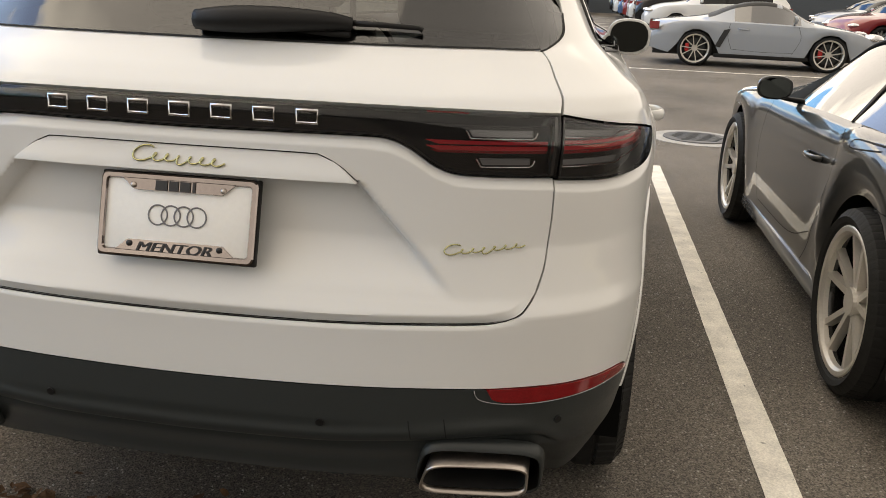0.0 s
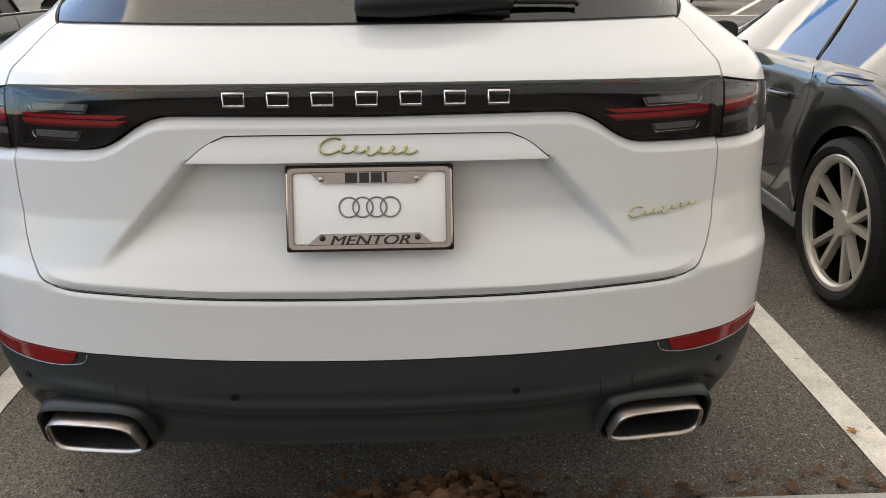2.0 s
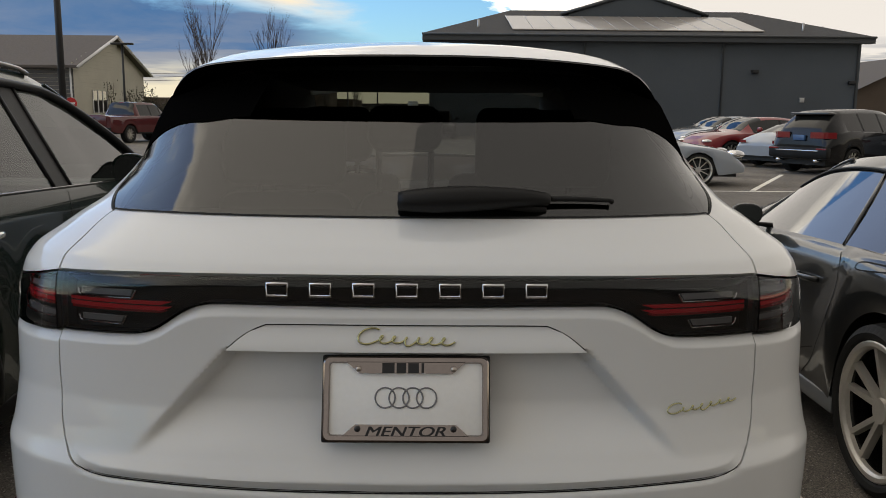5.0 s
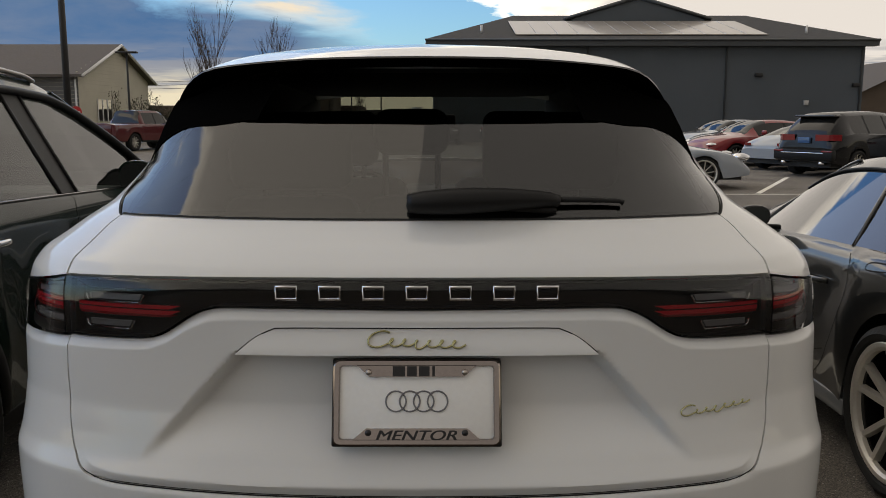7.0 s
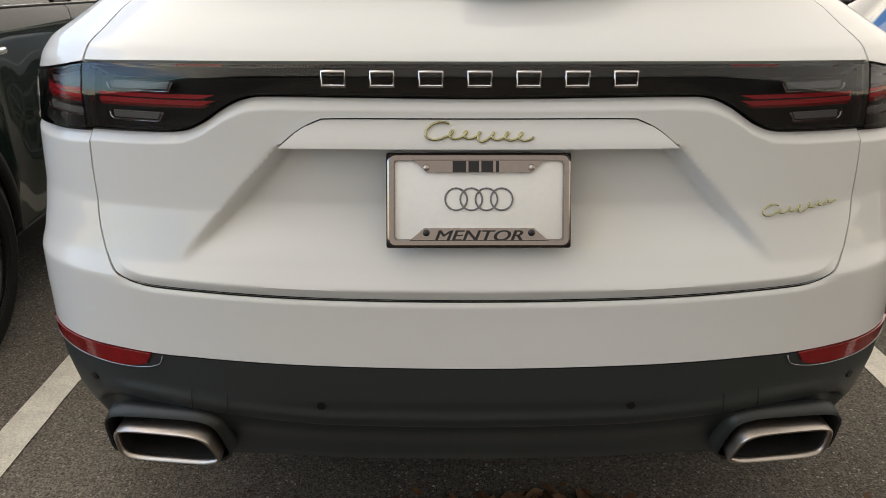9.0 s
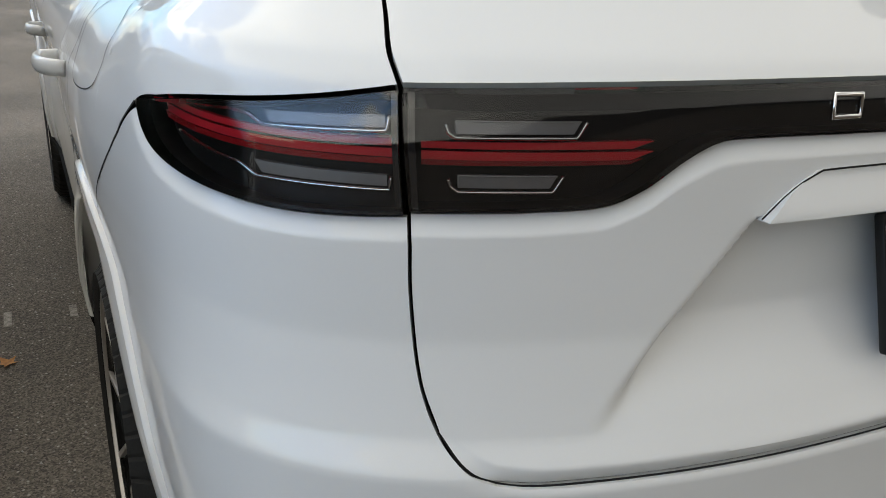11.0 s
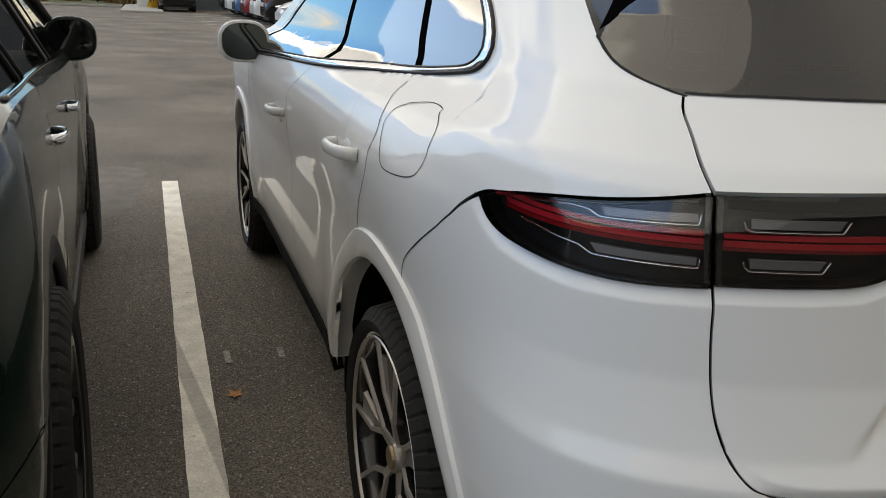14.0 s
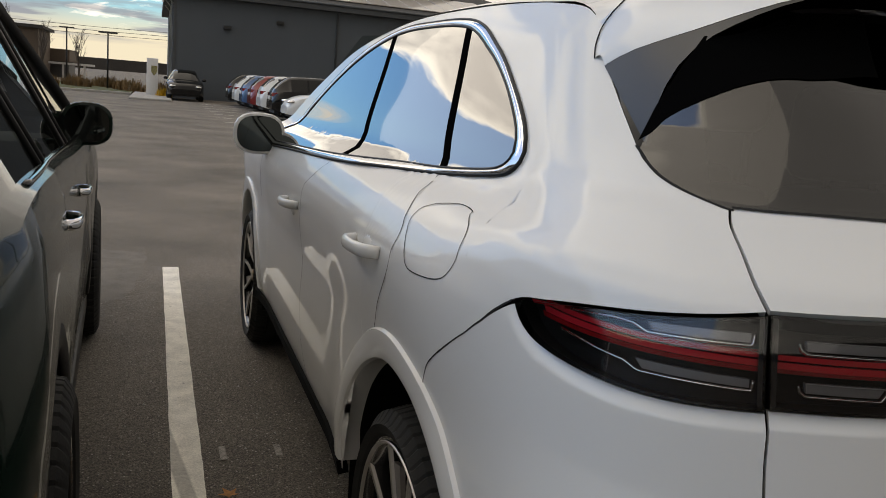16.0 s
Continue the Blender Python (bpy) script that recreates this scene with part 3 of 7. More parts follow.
    groups["body"].append(tuple(reversed(range((len(st) - 1) * n, len(st) * n))))
    for key, F in groups.items():
        used = sorted({i for f in F for i in f})
        idx = {v: k for k, v in enumerate(used)}
        nm = key if isinstance(key, str) else key[0]
        mat = spec["paint"] if nm == "body" else (BLACK_PLASTIC if nm == "soft_top" else spec.get("pillar", BLACK_PLASTIC) if nm == "window_pillar" else BLACK_PLASTIC if nm == "windscreen_pillar" else spec.get("glass", SIDE_GLASS) if nm == "side_window" else spec.get("screen_glass", CABIN_GLASS) if nm == "windscreen" else CABIN_GLASS)
        ob = mesh(nm, [V[i] for i in used], [tuple(idx[i] for i in f) for f in F], mat, car, flip=True)
        if nm == "body":
            ob.data.set_sharp_from_angle(angle=radians(spec.get("sharp", 40)))
    box("underbody", (-hw + 0.24, 0.12, sill - 0.04), (hw - 0.24, L - 0.15, 0.72), INTERIOR, car)
    for k, ax in enumerate(axles):
        for e in (-1, 1):
            wheels.place(car, e * (hw - spec.get("track_in", 0.115)), ax, r, e, spin=17 * k + 31 * (e > 0))
    # sills, mirrors, lamps
    for e in (-1, 1):
        box("sill_trim", (e * hw * 0.955 - 0.03, axles[0] + ra, sill - 0.05), (e * hw * 0.955 + 0.03, axles[1] - ra, sill + 0.025), spec.get("sill_mat", BLACK_PLASTIC), car, 0.012)
        ms = spec.get("mirror_s", ws[0])
        mx, my, mz, mk = spec.get("mirror", (hw * 0.93, ms, belt(ms) + 0.02, 0.9))
        mirror(car, (e * mx, my, mz), e, spec.get("mirror_mat", spec["paint"]), mk, *spec.get("mirror_size", (.125, .085)))
        # handles, shut lines and the bright strip under the windows
        for hs, hz in spec.get("handles", ()):
            hx = flank_x(hs, hz)
            pts = [(e * (hx + o), hs + d, hz + dz) for d, o, dz in ((-.10, -.004, .004), (-.085, .024, .005), (-.03, .034, .003), (.04, .034, 0), (.085, .022, -.003), (.10, -.004, -.004))]
            tube("door_handle", resample(pts, 16).tolist(), 0.014, spec.get("handle_mat", spec["paint"]), car, seg=8, up=(e, 0, 0), flat=0.6)
        for line in spec.get("seams", ()):
            C = resample(line, 40)
            V2 = []
            for i in range(40):
                d = C[min(i + 1, 39)] - C[max(i - 1, 0)]
                d = np.array((-d[1], d[0])) / (np.linalg.norm(d) + 1e-9) * 0.0025
                for q in (C[i] - d, C[i] + d):
                    V2.append((e * (flank_x(q[0], q[1]) + 0.0015), q[0], q[1]))
            mesh("shut_line", V2, [(2 * i, 2 * i + 1, 2 * i + 3, 2 * i + 2) for i in range(39)], SEAM, car, smooth=False)
        # black frame over the windows
        P2 = []
        for i, s in enumerate(st):
            if wins[0][0] - 0.02 <= s <= wins[-1][1] + 0.02:
                P2.append((e * (sections[i, 6, 0] + 0.004), s, sections[i, 6, 2] + 0.002))
        if fine and len(P2) > 3:
            tube("window_frame", P2, spec.get("frame", 0.016), BLACK_PLASTIC, car, seg=6, flat=0.7)
        if spec.get("divider"):
            s0, s1 = spec["divider"]
            i = int(np.searchsorted(st, s1))
            tube("window_divider", [(e * (flank_x(s0, belt(s0)) + .002), s0, belt(s0)), (e * (sections[i, 6, 0] + .003), st[i], sections[i, 6, 2])], .009, BLACK_GLOSS, car, seg=6, flat=.6)
        if spec.get("framed"):
            for s in sorted({q for w_ in wins for q in w_})[1:-1]:
                i = st.index(round(s, 3))
                tube("pillar_frame", [(e * (sections[i, 5, 0] + .003), s, sections[i, 5, 2]), (e * (sections[i, 6, 0] + .003), s, sections[i, 6, 2])], .013, BLACK_PLASTIC, car, seg=6, flat=.6)
        if fine:
            # body-colour tube added on the pillar's edge to catch a bright line of sky
            P2 = [(e * (sections[i, 7, 0] + 0.002), s, sections[i, 7, 2] + 0.002) for i, s in enumerate(st) if ws[0] <= s <= ws[1]]
            tube("pillar_edge", P2, 0.010, spec["paint"], car, seg=6)
        if spec.get("rail"):
            s0, s1 = spec["rail"]
            P2 = [(e * (sections[i, 7, 0] + 0.012), s, sections[i, 7, 2] + 0.002 + 0.014 * smoothstep(min(s - s0, s1 - s) / 0.16)) for i, s in enumerate(st) if s0 <= s <= s1]
            tube("roof_rail", P2, 0.015, BRUSHED, car, seg=8, flat=0.8)
        if spec.get("bright"):
            s0, s1 = spec["bright"]
            P2 = [(e * (flank_x(s, belt(s) - 0.004) + 0.003), s, belt(s) - 0.004) for s in np.linspace(s0, s1, 40)]
            tube("window_strip", P2, 0.009, BLACK_GLOSS, car, seg=6, flat=0.6)
        if spec.get("cladding"):
            for ax in axles:
                P2 = [(0, ax - (ra + .035) * math.cos(w), r + (ra + .035) * math.sin(w)) for w in np.linspace(radians(-4), radians(184), 34)]
                P2 = [(e * (flank_x(y, max(z, sill + .03)) - 0.004), y, z) for _, y, z in P2]
                tube("arch_cladding", P2, 0.034, BLACK_PLASTIC, car, seg=8, flat=0.45, up=(e, 0, 0))
        tl = spec.get("tail_lamp")
        if tl:
            z0, z1, x0, x1 = tl
            wrap = [(e * lerp(x0, x1, t), 0.02 + 0.20 * max(0, (t - 0.55) / 0.45) ** 1.6 - 0.012) for t in np.linspace(0, 1, 9)]
            V2 = [(x, y, z) for x, y in wrap for z in (z0, z1)] + [(x * 0.98, y + 0.05, z) for x, y in wrap for z in (z0, z1)]
            k = len(wrap)
            F2 = [(2 * i, 2 * i + 1, 2 * i + 3, 2 * i + 2) for i in range(k - 1)] + [(2 * i + 1, 2 * i + 1 + 2 * k, 2 * i + 3 + 2 * k, 2 * i + 3) for i in range(k - 1)] + [(2 * i, 2 * i + 2, 2 * i + 2 + 2 * k, 2 * i + 2 * k) for i in range(k - 1)]
            mesh("tail_lamp", V2, F2, RED_LENS, car, smooth=False)
        hl = spec.get("head_lamp")
        if hl:
            z0, z1, x0, x1 = hl
            bm = bmesh.new()
            bmesh.ops.create_uvsphere(bm, u_segments=14, v_segments=8, radius=1, matrix=Matrix.Translation((e * (x0 + x1) / 2, L - 0.20, (z0 + z1) / 2)) @ pose(0, 0, 0, 0, 0, -e * 24) @ Matrix.Diagonal(((x1 - x0) / 2, 0.20, (z1 - z0) / 2, 1)))
            part("head_lamp", bm, CHROME, car, smooth=True)
    if spec.get("interior"):
        box("dashboard", (-hw + .16, 3.0, .80), (hw - .16, 3.42, 1.06), INTERIOR, car, .05)
        for x, y in ((-.38, 2.0), (.38, 2.0), (-.38, 1.0), (.38, 1.0)):
            seat = box("seat_back", (x - .25, y - .08, .6), (x + .25, y + .08, 1.16), INTERIOR, car, .05)
            box("head_rest", (x - .13, y - .06, 1.20), (x + .13, y + .05, 1.39), INTERIOR, seat, .045)
        tube("steering_wheel", [(-.38 + .18 * math.cos(w), 2.78 + .06 * math.sin(w), 1.0 + .17 * math.sin(w)) for w in np.linspace(0, 2 * math.pi, 28, endpoint=False)], .015, INTERIOR, car, seg=6, closed=True, up=(0, 1, 0))
    if spec.get("plate"):
        z = spec["plate"]
        box("number_plate", (-0.15, -0.03, z - 0.07), (0.15, 0.02, z + 0.07), PLATE_WHITE, car, 0.005)
    return car


def mirror(car, at, e, mat, size=1.0, wx=.125, wz=.085):
    """A door mirror: arm, rounded shell and the glass that looks back."""
    x, y, z = at
    k = size
    bm = bmesh.new()
    m = Matrix.Translation((x + e * 0.15 * k, y, z + 0.09 * k)) @ Matrix.Diagonal((wx * k, 0.075 * k, wz * k, 1))
    bmesh.ops.create_uvsphere(bm, u_segments=24, v_segments=14, radius=1)
    for v in bm.verts:
        p = v.co
        q = (abs(p.x) ** 2.6 + abs(p.z) ** 2.6) ** (1 / 2.6)
        r2 = math.hypot(p.x, p.z)
        if q > 1e-5:
            p.x, p.z = p.x * r2 / q, p.z * r2 / q
        if p.y < -0.25:
            p.y = -0.25
    bmesh.ops.transform(bm, matrix=m, verts=bm.verts)
    shell = part("door_mirror", bm, mat, car, smooth=True)
    V, F = [], []
    cx, cz = x + e * 0.15 * k, z + 0.09 * k
    n = 28
    for i in range(n):
        w = 2 * math.pi * i / n
        c, s = math.cos(w), math.sin(w)
        q = (abs(c) ** 2.6 + abs(s) ** 2.6) ** (-1 / 2.6)
        V.append((cx + (wx - .017) * k * q * c, y - 0.0215 * k, cz + (wz - .015) * k * q * s))
    V = V + [(a, b + 0.004, c) for a, b, c in V]
    F = [tuple(reversed(range(n)))] + [(i, (i + 1) % n, n + (i + 1) % n, n + i) for i in range(n)]
    mesh("mirror_glass", V, F, MIRROR_GLASS, shell, smooth=False)
    tube("mirror_arm", [(x - e * 0.05, y + 0.03, z - 0.004), (x + e * 0.02, y + 0.02, z + 0.006), (x + e * 0.09 * k, y + 0.01, z + 0.022 * k)], [0.022, 0.016, 0.018], mat if k > .8 else BLACK_PLASTIC, shell, seg=8, flat=0.7)
    return shell


MIRROR_GLASS = material("mirror_glass", (0.075, 0.085, 0.083), 0.03, metal=1.0, vary=0.01)
W_SUV = WheelKind(0.365, 0.255, 0.125, BRUSHED, DARK_RIM, 5, 0.30, 0.022)
# dark barrel and black disc put the shade between the spokes into their colour
W_SPORT = WheelKind(0.345, 0.266, 0.130, SILVER_RIM, DARK_RIM, 5, 0.235, 0.0140, disc=BLACK_PLASTIC, groove=0.002, lip=True)
W_ROAD = WheelKind(0.340, 0.268, 0.13, SILVER_RIM, SILVER_RIM, 5, 0.31, 0.0095, seg=36, tread=False, disc=GREY_PLASTIC)
W_FAR = WheelKind(0.34, 0.25, 0.12, SILVER_RIM, DARK_RIM, 5, 0.3, 0.018, seg=24, tread=False)

SPEC_SUV = dict(L=4.72, hw=0.945, rhw=0.60, sill=0.30, axles=(0.86, 3.67), paint=DARK_SUV, glass=SUV_GLASS, flare=0.02, mirror_size=(.108, .096), shoulder=.942, screen_glass=SUV_GLASS, track_in=.092, framed=True, interior=True,
                top=((0, 0.95), (0.03, 1.05), (0.12, 1.20), (0.45, 1.58), (0.75, 1.66), (1.6, 1.72), (2.3, 1.71), (2.75, 1.635), (3.3, 1.33), (3.6, 1.15), (4.2, 1.03), (4.6, 0.88), (4.72, 0.70)),
                belt=((0, 0.93), (0.4, 1.14), (1.2, 1.15), (2.5, 1.105), (3.5, 1.07), (4.3, 0.96), (4.72, 0.72)), frame=0.03, rail=(0.5, 2.6), full=0.57,
                windows=((0.72, 1.16), (1.26, 2.05), (2.24, 3.44)), screen=(2.75, 3.55), rear=(0.10, 0.50), tail_lamp=(0.86, 1.02, 0.45, 0.83), head_lamp=(0.72, 0.86, 0.5, 0.86), plate=0.85, mirror=(.79, 3.02, 1.05, .98), handles=((1.29, 1.0), (2.28, .945)), handle_mat=CHROME, bright=(.75, 3.2), cladding=True, seams=(((1.34, 1.14), (1.30, .9), (1.22, .75)), ((2.14, 1.11), (2.13, .8), (2.15, .5), (2.1, .34)), ((3.1, 1.08), (3.2, .8), (3.2, .62)), ((.12, .62), (.5, .64), (.72, .60))))
SPEC_SPORT = dict(L=4.45, hw=0.905, rhw=0.47, sill=0.24, axles=(1.03, 3.48), paint=SPORTS_GREY, glass=COUPE_GLASS, flare=0.022, tail=0.8, tail_in=0.14, nose=1.2, track_in=0.107, gap=0.040, divider=(1.55, 1.84), sharp=80,
                  top=((0, 0.62), (0.06, 0.74), (0.35, 0.90), (0.8, 1.06), (1.35, 1.235), (1.8, 1.30), (2.2, 1.295), (2.55, 1.215), (3.0, 0.99), (3.2, 0.90), (3.8, 0.80), (4.25, 0.66), (4.45, 0.5)),
                  belt=((0, 0.6), (0.3, 0.80), (1.0, 0.925), (1.7, 0.915), (2.4, 0.885), (3.2, 0.85), (4.0, 0.76), (4.45, 0.48)),
                  windows=((0.92, 2.72),), screen=(2.36, 3.15), rear=(0.6, 1.45), tail_lamp=(0.70, 0.78, 0.45, 0.80), head_lamp=(0.60, 0.78, 0.5, 0.78), mirror=(.86, 2.38, .895, .68), handles=((1.72, .745),), frame=0.012, sill_mat=GREY_PAINT,
                  seams=(((1.48, .90), (1.42, .78), (1.50, .60), (1.62, .40), (1.75, .28)), ((2.75, .86), (2.80, .6), (2.72, .3)), ((1.62, .44), (2.0, .34), (2.7, .32)), ((.93, .712), (.8, .73), (.55, .75)), ((.98, .900), (1.24, .866), (1.275, .880), (1.22, .902), (.98, .916))))
SPEC_SEDAN = dict(L=4.75, hw=0.91, rhw=0.52, sill=0.27, axles=(0.98, 3.85), paint=GREY_PAINT,
                  top=((0, 0.72), (0.05, 0.95), (0.4, 1.05), (1.1, 1.32), (1.7, 1.42), (2.5, 1.42), (3.0, 1.28), (3.5, 1.02), (4.2, 0.92), (4.6, 0.78), (4.75, 0.58)),
                  belt=((0, 0.70), (0.4, 0.95), (1.2, 0.97), (3.4, 0.93), (4.3, 0.82), (4.75, 0.55)),
                  windows=((0.95, 1.9), (1.98, 3.05)), screen=(2.6, 3.45), rear=(0.42, 1.15), tail_lamp=(0.74, 0.86, 0.45, 0.80), head_lamp=(0.62, 0.74, 0.45, 0.80), plate=0.75, mirror_s=2.95, handles=((1.25, .88), (2.2, .86)), bright=(.8, 3.0))
SPEC_WAGON = dict(L=4.75, hw=0.94, rhw=0.58, sill=0.29, axles=(0.90, 3.72), paint=BLACK_PAINT,
                  top=((0, 0.75), (0.03, 0.98), (0.15, 1.22), (0.55, 1.56), (1.0, 1.64), (2.2, 1.66), (2.75, 1.55), (3.3, 1.22), (3.5, 1.10), (4.2, 1.0), (4.6, 0.84), (4.75, 0.62)),
                  belt=((0, 0.72), (0.3, 1.05), (1.2, 1.10), (3.4, 1.02), (4.3, 0.90), (4.75, 0.6)),
                  windows=((0.7, 1.3), (1.38, 2.1), (2.18, 3.0)), screen=(2.7, 3.42), rear=(0.12, 0.56), tail_lamp=(0.88, 1.0, 0.45, 0.82), head_lamp=(0.70, 0.84, 0.48, 0.84), plate=0.80, mirror_s=2.95, handles=((1.25, .88), (2.2, .86)), bright=(.8, 3.0))
SPEC_TRUCK = dict(L=5.8, hw=1.0, rhw=0.66, sill=0.45, axles=(1.25, 4.75), paint=TRUCK_RED, glass=CABIN_GLASS, flare=0.03, gap=0.07, track_in=0.15, tail=0.1, tail_in=0.02,
                  top=((0, 1.22), (0.02, 1.26), (1.7, 1.28), (1.78, 1.32), (1.88, 1.78), (2.1, 1.86), (3.2, 1.85), (3.6, 1.70), (4.0, 1.32), (4.3, 1.30), (5.4, 1.20), (5.8, 1.0)),
                  belt=((0, 1.19), (1.7, 1.22), (3.0, 1.22), (4.0, 1.20), (5.3, 1.10), (5.8, .95)),
                  windows=((2.0, 2.75), (2.83, 3.75)), screen=(3.25, 4.0), rear=(1.76, 1.92), tail_lamp=(.82, 1.16, .84, .99), head_lamp=(.95, 1.1, .6, .95), mirror_s=3.6)
SPEC_ROADSTER = dict(L=4.38, hw=0.90, rhw=0.46, sill=0.24, axles=(0.93, 3.41), paint=SILVER, flare=0.012, tail=0.9, nose=1.0, gap=0.03, track_in=0.14,
                     top=((0, 0.60), (0.06, 0.82), (0.5, 0.90), (1.1, 0.98), (1.5, 1.14), (1.9, 1.25), (2.3, 1.26), (2.6, 1.18), (3.0, 0.96), (3.3, 0.88), (3.9, 0.78), (4.25, 0.62), (4.38, 0.46)),
                     belt=((0, 0.58), (0.4, 0.82), (1.2, 0.88), (2.6, 0.86), (3.4, 0.82), (4.0, 0.72), (4.38, 0.44)),
                     windows=((1.62, 2.85),), screen=(2.5, 3.1), rear=(1.15, 1.16), soft=(1.1, 2.45), handles=((1.80, .74),), seams=(((1.55, .86), (1.52, .62), (1.62, .34)), ((2.80, .84), (2.86, .6), (2.74, .32)), ((1.62, .36), (2.2, .33), (2.74, .34))), tail_lamp=(0.68, 0.82, 0.42, 0.86), head_lamp=(0.58, 0.76, 0.5, 0.78), mirror_s=2.7)


# ---- the white sport utility car ----
# body levels: height, rearmost y, half width, depth of the rounded corner, its squareness
LEVELS = np.array([(.30, .13, .84, .50, 3.0), (.38, .08, .87, .50, 3.0), (.46, .045, .90, .50, 3.0), (.54, .03, .915, .50, 3.0), (.61, .033, .925, .50, 3.0), (.70, .035, .93, .50, 3.0), (.768, .034, .93, .50, 3.0),
                   (.80, .053, .927, .50, 3.0), (.84, .064, .923, .50, 3.0), (.90, .079, .92, .50, 3.0), (1.0, .09, .92, .50, 3.05), (1.10, .097, .92, .56, 3.2), (1.15, .10, .915, .62, 3.25), (1.18, .125, .905, .62, 3.15)])
LEVELS_TOP = np.array([(1.21, .165, .88, .62, 2.95), (1.24, .215, .85, .60, 2.9), (1.27, .255, .80, .60, 2.9), (1.33, .315, .75, .60, 2.7), (1.46, .45, .68, .60, 2.6), (1.56, .55, .63, .60, 2.6), (1.62, .62, .60, .60, 2.6), (1.70, .72, .56, .60, 2.6)])
SIDE = np.array([(.30, .925), (.40, .95), (.5, .962), (.65, .962), (.8, .955), (.93, .970), (1.0, .972), (1.055, .965), (1.12, .93), (1.17, .88), (1.202, .815), (1.24, .79), (1.33, .75), (1.46, .685), (1.56, .64), (1.62, .605), (1.7, .57)])
AXLE_R, AXLE_F, HUB_Z, TYRE_R = 0.995, 3.89, 0.352, 0.360
ARCH_R, ARCH_C = 0.460, 1.008


def smooth_table(T, n=240):
    """The rows of a table, smoothed over two centimetres of height."""
    z = np.linspace(T[0, 0], T[-1, 0], n)
    out = [z]
    k = np.exp(-0.5 * (np.arange(-8, 9) / 0.8) ** 2)
    k /= k.sum()
    kb_ = np.exp(-0.5 * (np.arange(-20, 21) / 6.0) ** 2)
    kb_ /= kb_.sum()
    for c in range(1, T.shape[1]):
        v = np.interp(z, T[:, 0], T[:, c])
        near = np.convolve(np.pad(v, 8, mode="reflect", reflect_type="odd"), k, mode="valid")
        # rounder over the shoulder, where the body leans in to the roof
        broad = np.convolve(np.pad(v, 20, mode="reflect", reflect_type="odd"), kb_, mode="valid")
        s = np.clip((z - 1.27) / .08, 0, 1)
        out.append(near * (1 - s) + broad * s)
    return np.array(out).T


LV, SD = smooth_table(np.vstack([LEVELS, LEVELS_TOP])), smooth_table(SIDE)


def level(z):
    return [float(np.interp(z, LV[:, 0], LV[:, k])) for k in (1, 2, 3, 4)]


def shell(u, z):
    """The car's outer skin: u runs from the middle of the tail round the corner (1) and forward along the flank."""
    yr, W, D, n = level(z)
    e = -1 if u < 0 else 1
    u = abs(u)
    if u <= 1:
        si, co = math.sin(u * math.pi / 2), max(math.cos(u * math.pi / 2), 0)
        r = (si ** n + co ** n) ** (-1 / n)
        x, y = W * r * si, yr + D * (1 - r * co)
    else:
        x, y = W, yr + D + (u - 1)
    x += (float(np.interp(z, SD[:, 0], SD[:, 1])) - W) * smoothstep((y - 0.35) / 0.6)
    low = smoothstep((1.06 - z) / 0.12) * smoothstep((z - 0.2) / 0.2)
    door = smoothstep((y - 1.45) / 0.35) * smoothstep((3.55 - y) / 0.35)
    x -= 0.022 * low * door * (0.4 + 0.6 * smoothstep((0.95 - z) / 0.3))
    if y > 4.0:
        x -= 0.30 * ((y - 4.0) / 0.9) ** 2.4
    return Vector((e * x, y, z))


def at_x(x, z):
    yr, W, D, n = level(z)
    s = min(abs(x) / W, 0.9999)
    u = math.atan2(s, (1 - s ** n) ** (1 / n)) / (math.pi / 2)
    return (math.copysign(u, x), z)


def at_y(y, z, e=1):
    yr, W, D, n = level(z)
    if y >= yr + D:
        return (e * (1 + y - yr - D), z)
    c = min(max(1 - (y - yr) / D, 0), 1)
    return (e * math.atan2((1 - c ** n) ** (1 / n), c) / (math.pi / 2), z)


def skin_normal(u, z):
    h = 0.004
    a = shell(u + h, z) - shell(u - h, z)
    b = shell(u, min(z + h, 1.69)) - shell(u, z - h)
    n = a.cross(b)
    return n.normalized() if n.length > 1e-9 else Vector((0, -1, 0))


def skin(uz, off=0.0, push=None):
    u, z = float(uz[0]), float(uz[1])
    p, n = shell(u, z), skin_normal(u, z)
    if push:
        d = push(p.x, p.y, z)
        p = p + (Vector((0, d[0], 0)) - n * d[1])
    return p + n * off, n


def coons(c0, c1, d0, d1, nu, nv):
    """A patch in (u, z) between four curves: bottom, top (both left to right), left and right (both upwards)."""
    C0, C1, D0, D1 = resample(c0, nu), resample(c1, nu), resample(d0, nv), resample(d1, nv)
    S, T = np.linspace(0, 1, nu)[:, None, None], np.linspace(0, 1, nv)[None, :, None]
    ruled = (1 - T) * C0[:, None] + T * C1[:, None] + (1 - S) * D0[None] + S * D1[None]
    return ruled - ((1 - S) * (1 - T) * C0[0] + S * (1 - T) * C0[-1] + (1 - S) * T * C1[0] + S * T * C1[-1])


def ruled(c0, c1, nu, nv, rounded=True):
    C0, C1 = resample(c0, nu, rounded), resample(c1, nu, rounded)
    T = np.linspace(0, 1, nv)[None, :, None]
    return (1 - T) * C0[:, None] + T * C1[:, None]


